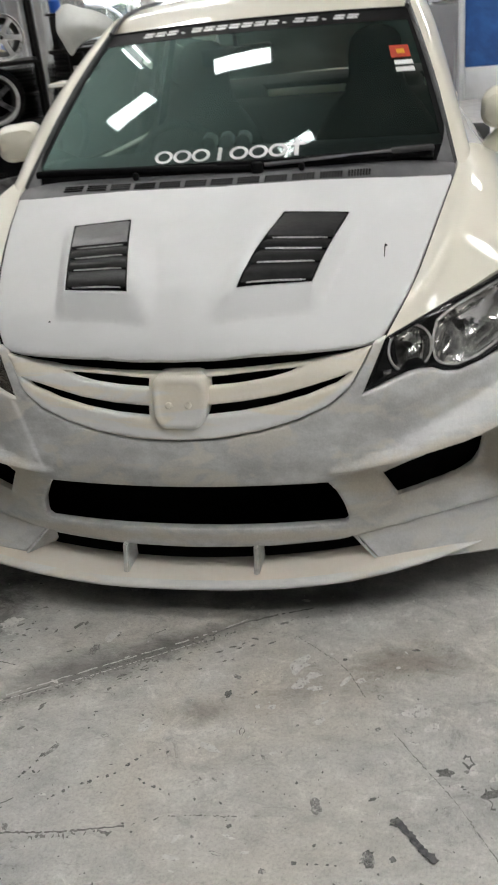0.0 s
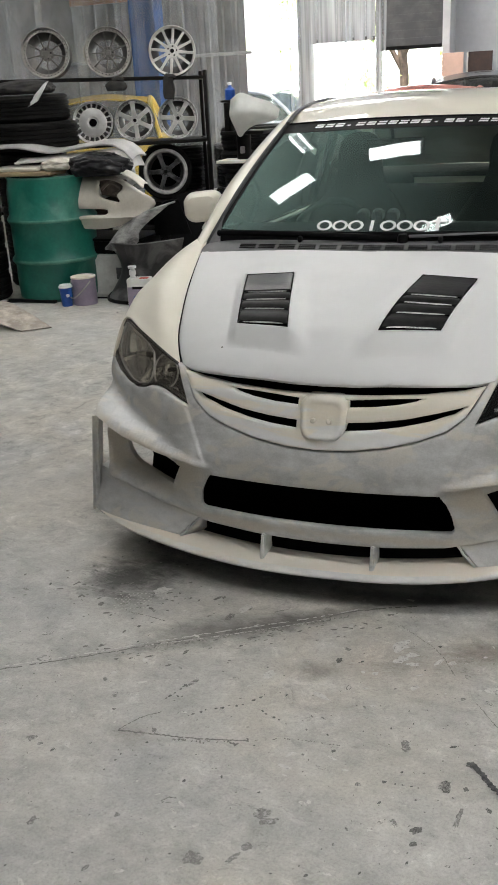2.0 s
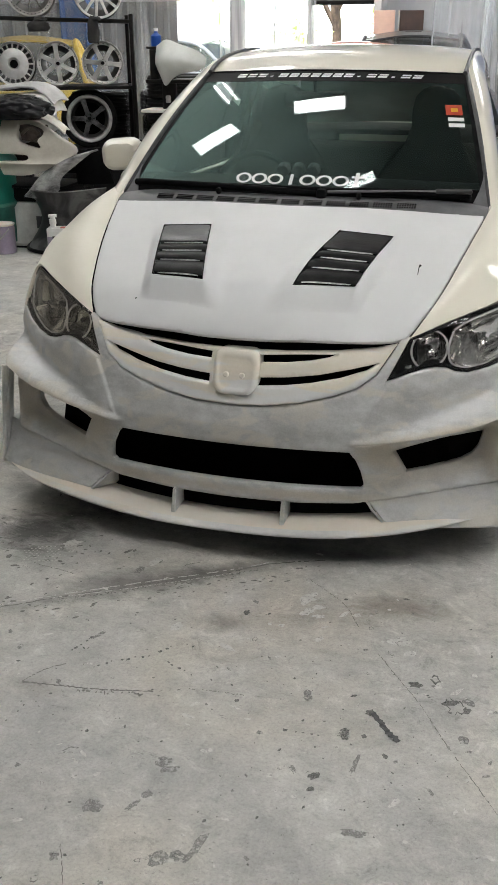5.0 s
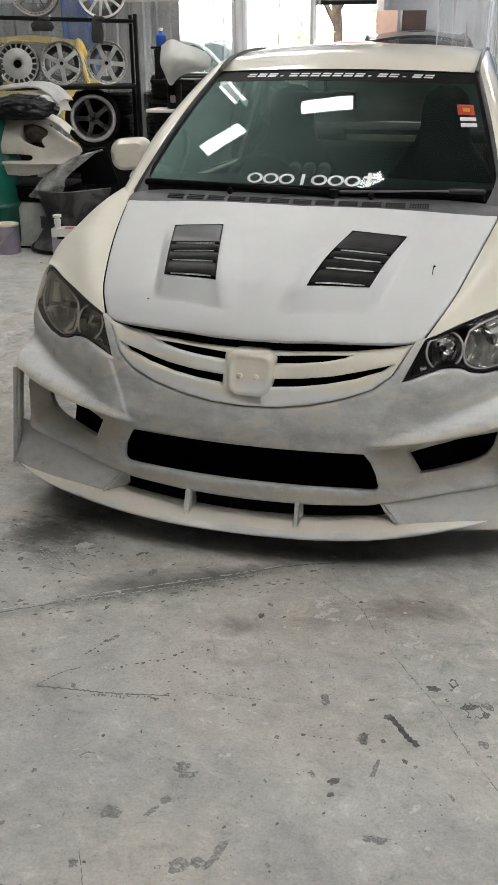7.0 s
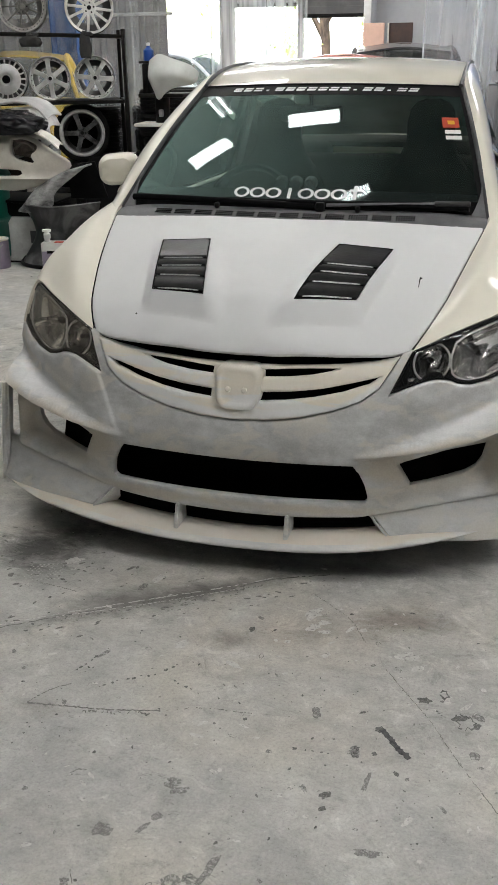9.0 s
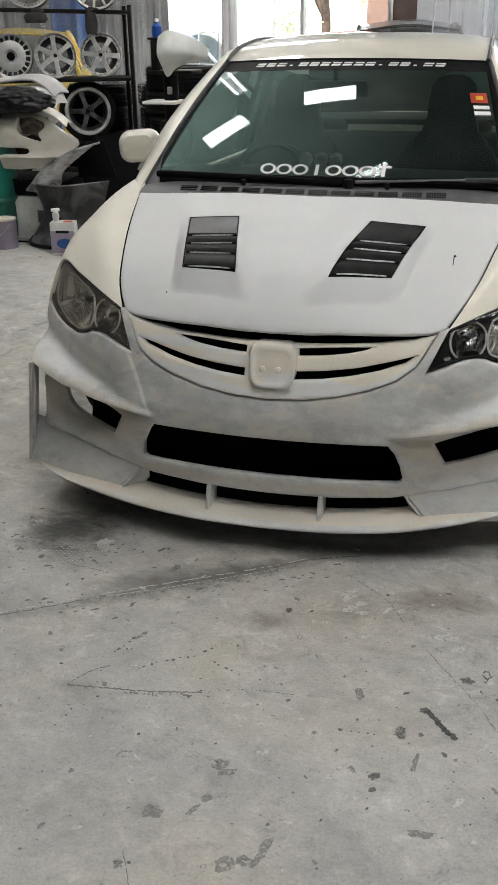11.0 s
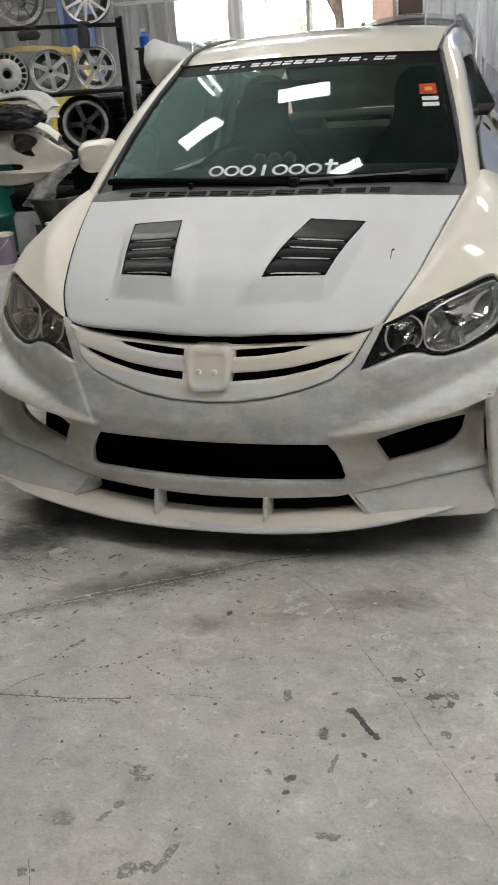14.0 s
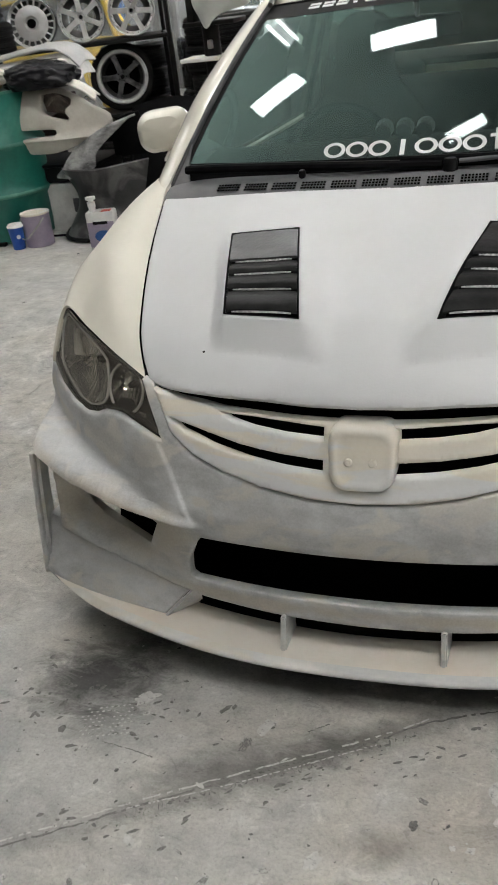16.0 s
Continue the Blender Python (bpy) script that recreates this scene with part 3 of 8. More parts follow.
crease = [[(s * float(a), ridge(float(a)) - d) for a in np.linspace(0.35, 0.795, 40)] for s in (1, -1) for d in (0.0, 0.003, 0.007, 0.014, 0.022, 0.032, 0.044, -0.003, -0.010, -0.022, -0.038, -0.055, -0.075, -0.095)]
side_r = SIDE_INTAKE
side_l = [(-x, z) for x, z in SIDE_INTAKE[::-1]]
bumper = body("front_bumper", panel(half[:-1] + [(0, 0.473)] + [(-x, z) for x, z in half[:-1][::-1][:-1]], [intake, side_r, side_l], bumper_face, 0.013, crease + fold, (0, 1, 0), 0.022, 0.004, 0.003), GREY,
              label="front bumper in patchy sanded grey primer", sharp=50)
# splitter wings at the bumper's lower corners
WING = [(0.405, 0.203), (0.440, 0.168), (0.474, 0.135), (0.60, 0.134), (0.72, 0.136), (0.792, 0.137), (0.822, 0.152), (0.812, 0.285), (0.76, 0.276), (0.60, 0.246), (0.50, 0.226)]


def wing_face(x, z):
    a = abs(x)
    top = float(np.interp(a, [0.40, 0.52, 0.665, 0.76, 0.87], [0.203, 0.221, 0.249, 0.268, 0.285]))
    return Vector((x, -0.06 + 0.17 * (a / 0.8) ** 2 + 0.020 - 0.48 * max(0, top - z), z))


def wing_shape(reach):
    """The wing's outline with its outer end at the given half width."""
    return [(x if x < 0.77 else 0.77 + (x - 0.77) * (reach - 0.77) / 0.052, z) for x, z in WING]


FIN_FRONT = {1: ((0.782, 0.084, 0.498), (0.792, 0.086, 0.36), (0.814, 0.096, 0.14)), -1: ((-0.800, 0.084, 0.488), (-0.815, 0.086, 0.36), (-0.845, 0.100, 0.14))}
for s in (1, -1):
    wing = [(s * x, z) for x, z in wing_shape(0.812 if s > 0 else 0.843)]
    body("splitter_wing", panel(wing if s > 0 else wing[::-1], [], wing_face, 0.03, (), (0, 1, 0), 0.045, 0.005, 0.004), GREY, bumper, "sanded grey splitter wing")
    root = [wing_face(s * x, z) for x, z in ((0.405, 0.203), (0.440, 0.168), (0.474, 0.135))]
    inward = 0.012 if s > 0 else -0.006
    back = [Vector((s * (0.398 + inward), 0.014, 0.200)), Vector((s * (0.405 + inward), 0.030, 0.168)), Vector((s * (0.415 + inward), 0.052, 0.138))]
    body("wing_root", thick(loft([root, back], 8, 4), 0.006), GREY, bumper, "sanded inner face of the wing")
    # the upright end plate that closes the flared side duct
    rows = [list(FIN_FRONT[s]), [(x + s * 0.026, y + 0.075, z + 0.004) for x, y, z in FIN_FRONT[s]], [(s * 0.858, 0.34, 0.505), (s * 0.868, 0.34, 0.36), (s * 0.874, 0.33, 0.15)] if s > 0 else [(-0.832, 0.165, 0.490), (-0.848, 0.165, 0.36), (-0.872, 0.20, 0.15)]]
    plate = body("end_plate", thick(loft(rows, 12, 8), 0.014), GREY, bumper, "flared end plate of the bumper", 60)
    body("plate_edge", tube([Vector(v) + Vector((0, -0.002, 0)) for v in FIN_FRONT[s]], 0.008, 8, 12), GREY, plate)


LIP_ROWS = []
for x in np.linspace(-0.838, 0.815, 61):
    a = abs(x) / (0.70 if x > 0 else 0.70 + 0.06 * step01(0.3, 0.7, -x))
    y = -0.118 + 0.16 * a ** 3
    z = 0.100 + 0.012 * x + 0.050 * a ** 2
    t = 0.012 * (1 - 0.85 * step01(0.52, 0.76, abs(x)))
    LIP_ROWS.append([(x, y + 0.30, z + 0.012), (x, y + 0.02, z + 0.004), (x, y + 0.005, z - 0.001), (x, y - 0.001, z + 0.15 * t), (x, y - 0.003, z + 0.5 * t), (x, y - 0.001, z + 0.85 * t), (x, y + 0.004, z + t), (x, y + 0.022, z + t + 0.004), (x, y + 0.11, z + t + 0.010), (x, y + 0.30, z + t + 0.012)])


def lip_band(first, last):
    """The lip's skin between two of its lengthwise lines."""
    k = last - first + 1
    vs = [Vector(v) for r in LIP_ROWS for v in r[first:last + 1]]
    return vs, [[i * k + j, i * k + j + 1, (i + 1) * k + j + 1, (i + 1) * k + j] for i in range(len(LIP_ROWS) - 1) for j in range(k - 1)]


body("front_lip", lip_band(7, 9), LIPCOAT, bumper, "thin cream gelcoat splitter lip", 35)
body("lip_edge", lip_band(2, 7), LIPEDGE, bumper, "rubbed pale leading edge of the lip", 60)
# black underside added to keep the floor below the lip in shade
body("lip_underside", lip_band(0, 2), UNDERSIDE, bumper, "lip underside, black to hold the shade below", 35)
for sx in (-0.176, 0.166):
    strut = [Vector(v) for v in ((-0.006, -0.052, 0.190), (0.006, -0.052, 0.190), (0.007, -0.078, 0.108), (-0.007, -0.078, 0.108), (-0.008, 0.03, 0.19), (0.008, 0.03, 0.19), (0.010, 0.03, 0.105), (-0.010, 0.03, 0.105))]
    bm = fix_normals(([v + Vector((sx, 0, 0)) for v in strut], [[0, 1, 2, 3], [4, 5, 6, 7], [0, 4, 5, 1], [3, 2, 6, 7], [0, 3, 7, 4], [1, 5, 6, 2]]))
    bmesh.ops.bevel(bm, geom=bm.edges[:], offset=0.003, segments=2, affect="EDGES")
    body("lip_strut", bm, GREY, bumper, "sanded support strut between lip and bumper")

# grille with its blank badge block
up_slot = [(0.070, 0.616), (0.14, 0.620), (0.22, 0.6245), (0.297, 0.6265), (0.27, 0.616), (0.22, 0.606), (0.15, 0.598), (0.070, 0.594)]
low_slot = [(0.070, 0.557), (0.16, 0.563), (0.25, 0.574), (0.34, 0.592), (0.415, 0.612), (0.38, 0.588), (0.31, 0.565), (0.23, 0.548), (0.15, 0.537), (0.070, 0.531)]
g_half = GRILLE[:-1] + [(0.458, 0.661), (0.40, 0.645), (0.30, 0.634), (0.15, 0.627), (0, 0.625)]


def grille_face(x, z):
    a = abs(x)
    y = nose(x, z) - 0.006
    # the bars are rounded, and the frame stands proud of the slots
    mid = float(np.interp(a, [0, 0.25, 0.42], [0.576, 0.588, 0.618]))
    y += 0.022 * step01(0.60, 0.65, z - 0.05 * max(0, a - 0.15)) * (1 - step01(0.40, 0.45, a))
    y += 0.012 * math.exp(-((z - mid) / 0.06) ** 2) * (1 - step01(0.33, 0.42, a))
    return Vector((x, y, z))


slots = [up_slot, low_slot, [(-x, z) for x, z in up_slot[::-1]], [(-x, z) for x, z in low_slot[::-1]]]
grille = body("grille", panel(g_half + [(-x, z) for x, z in g_half[::-1][1:-1]], slots, grille_face, 0.010, (), (0, 1, 0), 0.016, 0.004, 0.003), FILLER, label="grille frame in sanded cream gelcoat and filler", sharp=55)


def rounded(w, h, r, n=5):
    return [(sx * (w - r) + r * math.cos(t), sz * (h - r) + r * math.sin(t)) for sx, sz, t0 in ((1, 1, 0), (-1, 1, 0.5), (-1, -1, 1), (1, -1, 1.5)) for t in [math.pi * (t0 + 0.5 * i / n) for i in range(n + 1)]]


def badge():
    loops = []
    for w, h, d, r in ((0.072, 0.060, 0.05, 0.034), (0.072, 0.060, 0.008, 0.034), (0.069, 0.058, 0.000, 0.034), (0.063, 0.052, -0.0035, 0.030), (0.057, 0.047, -0.0040, 0.026), (0.052, 0.042, -0.0022, 0.022), (0.047, 0.037, -0.0008, 0.019), (0.028, 0.022, -0.0004, 0.012)):
        loops.append([Vector((0.010 + x * (1 - 0.12 * (0.06 - z) / 0.12), d, 0.569 + z)) for x, z in rounded(w, h, r)])
    k = len(loops[0])
    vs = [v + Vector((0, -0.045 + 0.38 * (v.z - 0.51), 0)) for l in loops for v in l]
    fs = [[i * k + j, i * k + (j + 1) % k, (i + 1) * k + (j + 1) % k, (i + 1) * k + j] for i in range(len(loops) - 1) for j in range(k)]
    fs.append(list(range((len(loops) - 1) * k, len(loops) * k)))
    return vs, fs


block = body("badge_block", fix_normals(badge()), FILLER, grille, "blank rounded badge block in sanded filler", 50)
for sx in (-0.016, 0.032):
    body("locating_stud", lathe([(0.0085, 0), (0.0085, 0.004), (0.006, 0.0065), (0.0005, 0.007)], 14, Matrix.Translation((sx, -0.0250, 0.563)) @ Matrix.Rotation(radians(69), 4, "X")), FILLER, block)

# near-black sheets that put the shade behind and below the openings into colour
body("intake_shade", thick(loft([[(-0.60, 0.10, 0.13), (0, 0.06, 0.13), (0.60, 0.10, 0.13)], [(-0.62, 0.14, 0.36), (0, 0.08, 0.36), (0.62, 0.14, 0.36)], [(-0.46, 0.16, 0.60), (0, 0.09, 0.60), (0.46, 0.16, 0.60)], [(-0.47, 0.20, 0.69), (0, 0.13, 0.69), (0.47, 0.20, 0.69)]], 24, 12), 0.01), VOID, label="near-black sheet for the shade behind the intake")
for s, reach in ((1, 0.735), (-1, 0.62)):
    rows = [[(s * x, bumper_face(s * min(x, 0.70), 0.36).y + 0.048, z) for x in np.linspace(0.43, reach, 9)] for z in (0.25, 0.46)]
    body("duct_shade", thick(loft(rows, 16, 6), 0.008), VOID)
body("gap_shade", thick(loft([[(x, 0.000 + 0.15 * (x / 0.8) ** 2, z) for x in np.linspace(-0.50, 0.50, 9)] for z in (0.095, 0.215)], 16, 4), 0.008), VOID)
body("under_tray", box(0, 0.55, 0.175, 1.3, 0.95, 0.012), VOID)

# hood
VENT = [(0.380, 0.466), (0.212, 0.456), (0.139, 0.140), (0.314, 0.178)]


def hood_edge(y):
    return float(np.interp(y, [0.07, 0.10, 0.2, 0.3, 0.4, 0.5, 0.6, 0.70, 0.76], [0.484, 0.486, 0.529, 0.560, 0.585, 0.607, 0.627, 0.646, 0.655]))


SWELL = 0.050


def vent_front(a):
    return 0.140 + 0.217 * (a - 0.139)


def hood_top(x, y):
    a = abs(x)
    z = sum(float(np.interp(y + d, [0.0, 0.02, 0.04, 0.07, 0.11, 0.16, 0.25, 0.35, 0.45, 0.55, 0.68, 0.8], [0.62, 0.648, 0.676, 0.712, 0.755, 0.795, 0.836, 0.876, 0.910, 0.938, 0.967, 0.995])) for d in (-0.014, -0.007, 0.0, 0.007, 0.014)) / 5
    z += 0.017 * (1 - step01(0.02, 0.13, y)) * (1 - step01(0.03, 0.30, a))
    w = hood_edge(y) - 0.15
    drop = float(np.interp(y, [0.1, 0.3, 0.5, 0.7], [0.078, 0.078, 0.062, 0.040]))
    z -= drop * (max(0, a - 0.15) / w) ** 1.9
    # the skin swells in a sharp step before each vent and along its outer side, and runs out smoothly behind
    inner, outer, front = 0.139 + 0.231 * (y - 0.140), 0.314 + 0.229 * (y - 0.178), vent_front(a)
    rise = min(1.0, max(0.0, (y - front + SWELL) / (SWELL - 0.004)))
    side = 1 - min(1.0, max(0.0, (a - outer - 0.004) / 0.030))
    f = rise * side * step01(inner - 0.075, inner - 0.004, a) * (1 - step01(0.24, 0.52, y))
    sag = step01(0.03, 0.16, y) * (1 - step01(0.26, 0.62, y)) * (1 - step01(0.0, 0.30, abs(a - 0.27)))
    return z + 0.034 * f - 0.026 * sag


E0 = [(0.490, 0.112, 0.674)] + [(hood_edge(y) + 0.0025, y, hood_top(hood_edge(y), y) - 0.002) for y in (0.2, 0.3, 0.42, 0.55, 0.70)] + [(0.668, 0.80, 0.965)]
HOOD_FRONT = [(p.x, p.y) for p in spline([(0, 0.018, 0), (0.1, 0.021, 0), (0.2, 0.032, 0), (0.3, 0.048, 0), (0.378, 0.067, 0), (0.44, 0.088, 0), (0.478, 0.108, 0)], 25)]
HOOD_SIDE = [p for p in spline(E0, 40) if 0.135 < p.y < 0.70]
h_half = HOOD_FRONT + [(p.x - 0.0050, p.y) for p in HOOD_SIDE] + [(0.640, 0.702), (0.60, 0.690), (0.5, 0.667), (0.35, 0.640), (0.2, 0.623), (0, 0.615)]
swell_lines = []
for s in (1, -1):
    for d in (SWELL + 0.006, SWELL, SWELL - 0.008, 0.5 * SWELL, 0.008):
        swell_lines.append([(s * float(a), vent_front(a) - d) for a in np.linspace(0.09, 0.345, 24)])
    for d in (0.004, 0.012, 0.026, 0.034, 0.040):
        swell_lines.append([(s * (0.314 + 0.229 * (float(y) - 0.178) + d), float(y)) for y in np.linspace(0.15, 0.42, 22)])
hood = body("hood", panel(h_half + [(-x, y) for x, y in h_half[::-1][1:-1]], [VENT, [(-x, y) for x, y in VENT[::-1]]], lambda x, y: Vector((x, y, hood_top(x, y))), 0.013, swell_lines, (0, 0.55, -0.8), 0.010, 0.004, 0.002), PRIMER,
            label="hood in flat white primer with two cut-in vents", sharp=50)
# near-black tubes added as the shade line between hood and fender
for s in (1, -1):
    body("gutter", tube([(s * (p.x - 0.0015), p.y, p.z - 0.012) for p in HOOD_SIDE], 0.0065, 6), VOID, hood, "near-black strip for the shade in the hood gap")


def vent_point(u, v, d=0.0):
    """u from inner to outer edge, v from front to back."""
    ot, it, ib, ob_ = [Vector(q) for q in VENT]
    q = ib.lerp(ob_, u).lerp(it.lerp(ot, u), v)
    return Vector((q.x, q.y, hood_top(q.x, q.y) + d))


def vent_slab(v0, v1, d0, d1, u0=0.03, u1=0.97, t=0.006, bulge=0.0, n=8):
    """A plate across the vent from v0 to v1, arched by bulge."""
    k = 9
    top = []
    for i in range(n):
        f = i / (n - 1)
        v, d = v0 + (v1 - v0) * f, d0 + (d1 - d0) * f + bulge * math.sin(math.pi * min(1.0, f * 1.15) ** 0.7)
        top.append([vent_point(u, v, d - 0.5 * bulge * abs(2 * (u - u0) / (u1 - u0) - 1) ** 8) for u in np.linspace(u0, u1, k)])
    vs = [v for r in top for v in r] + [v - Vector((0, 0, t)) for r in top for v in r]
    fs = [[i * k + j, i * k + j + 1, (i + 1) * k + j + 1, (i + 1) * k + j] for i in range(n - 1) for j in range(k - 1)]
    m, e = n * k, (n - 1) * k
    fs += [[m + q for q in f[::-1]] for f in fs]
    fs += [[j, j + 1, m + j + 1, m + j] for j in range(k - 1)] + [[e + j, e + j + 1, m + e + j + 1, m + e + j] for j in range(k - 1)]
    fs += [[i * k + q, (i + 1) * k + q, m + (i + 1) * k + q, m + i * k + q] for i in range(n - 1) for q in (0, k - 1)]
    return merged(fix_normals((vs, fs)))


def vent_rim():
    loops = []
    for g, d in ((-0.007, 0.0005), (-0.001, 0.0020), (0.007, 0.0), (0.010, -0.03)):
        ring = []
        for k in range(40):
            s = k / 10
            a = s % 1
            u, v = ((g + a * (1 - 2 * g), g * 0.7), (1 - g, g * 0.7 + a * (1 - 1.4 * g)), (1 - g - a * (1 - 2 * g), 1 - g * 0.7), (g, 1 - g * 0.7 - a * (1 - 1.4 * g)))[int(s)]
            ring.append(vent_point(u, v, d))
        loops.append(ring)
    vs = [v for l in loops for v in l]
    return vs, [[i * 40 + j, i * 40 + (j + 1) % 40, (i + 1) * 40 + (j + 1) % 40, (i + 1) * 40 + j] for i in range(3) for j in range(40)]


rims = both("hood_vent", merged(fix_normals(vent_rim())), BLACK, label="black louvred vent let into the hood", sharp=45)
both("top_plate", vent_slab(0.604, 0.990, 0.002, 0.001, 0.02, 0.98, 0.006, 0.003), SATIN, rims)


def mesh_strip(v):
    """Standing strip of wire mesh in a louvre gap, tapering to its ends."""
    us = np.linspace(0.10, 0.90, 17)
    low = [vent_point(u, v - 0.007, -0.004) for u in us]
    high = [vent_point(u, v, -0.003 + 0.0020 * (1 - abs(2 * i / 16 - 1) ** 3)) for i, u in enumerate(us)]
    return thick((low + high, [[i, i + 1, 18 + i, 17 + i] for i in range(16)]), 0.0012)


for v0, v1 in ((0.050, 0.246), (0.262, 0.426), (0.440, 0.588)):
    both("louvre", vent_slab(v0, v1, -0.0005, -0.0045, 0.02, 0.98, 0.004, 0.0055), LOUVRE, rims)
for v0 in (0.598, 0.438, 0.260, 0.044):
    both("vent_mesh", mesh_strip(v0), MESH, rims, "pale wire mesh in the louvre gap")
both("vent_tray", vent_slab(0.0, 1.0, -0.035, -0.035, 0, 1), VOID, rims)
body("paint_chip", thick(([Vector((0.478 + x, 0.365 + y, hood_top(0.478 + x, 0.365 + y) + 0.0008)) for x, y in ((0, 0), (0.007, -0.006), (0.001, -0.012), (0.0008, -0.045), (-0.0012, -0.045), (-0.002, -0.010))], [[0, 1, 2, 3, 4, 5]]), 0.0006), BLACK, hood, "small dark chip in the primer")
body("paint_chip", thick(([Vector((-0.352 + x, 0.135 + y, hood_top(-0.352 + x, 0.135 + y) + 0.0008)) for x, y in ((0, 0), (0.004, -0.003), (0.001, -0.006), (-0.003, -0.003))], [[0, 1, 2, 3]]), 0.0006), BLACK, hood, "small dark chip in the primer")

# fenders
C1 = [(0.585, 0.166, 0.714), (0.612, 0.25, 0.7832), (0.64, 0.35, 0.842), (0.665, 0.48, 0.884), (0.69, 0.62, 0.921), (0.705, 0.78, 0.9516), (0.7, 0.93, 0.98)]
C2 = [(0.68, 0.238, 0.746), (0.698, 0.32, 0.8004), (0.722, 0.42, 0.847), (0.748, 0.54, 0.874), (0.768, 0.68, 0.9), (0.785, 0.85, 0.9142), (0.79, 1.05, 0.92)]
C3 = [(0.776, 0.318, 0.768), (0.795, 0.39, 0.7867), (0.812, 0.48, 0.811), (0.83, 0.6, 0.821), (0.845, 0.75, 0.831), (0.855, 0.9, 0.8306), (0.86, 1.15, 0.83)]
C4 = [(0.822, 0.30, 0.66), (0.842, 0.39, 0.67), (0.858, 0.48, 0.69), (0.870, 0.62, 0.71), (0.876, 0.80, 0.725), (0.878, 0.95, 0.73), (0.88, 1.15, 0.74)]
C5 = [(0.845, 0.31, 0.57), (0.862, 0.42, 0.50), (0.874, 0.52, 0.50), (0.876, 0.66, 0.63), (0.876, 0.82, 0.675), (0.876, 0.99, 0.645), (0.876, 1.16, 0.50)]
FENDER = merged(thick(loft([E0, C1, C2, C3, C4, C5], 40, 30), 0.012))
body("fender", FENDER, CREAM, label="glossy cream front fender")
body("fender", mirror_x(FENDER), DULLCREAM, label="flatted dull cream front fender")

# headlamps
def lamp_face(x, z):
    return Vector((x, nose(x, z) + 0.004, z))


BOWL_IN = [(0.545 + 0.049 * math.cos(a), 0.642 + 0.049 * math.sin(a)) for a in np.linspace(0, 2 * math.pi, 17)[:-1]]
BOWL_OUT = [(0.606, 0.690), (0.640, 0.710), (0.70, 0.731), (0.762, 0.747), (0.784, 0.736), (0.793, 0.690), (0.786, 0.646), (0.762, 0.625), (0.72, 0.605), (0.672, 0.590), (0.635, 0.593), (0.605, 0.610), (0.597, 0.65)]


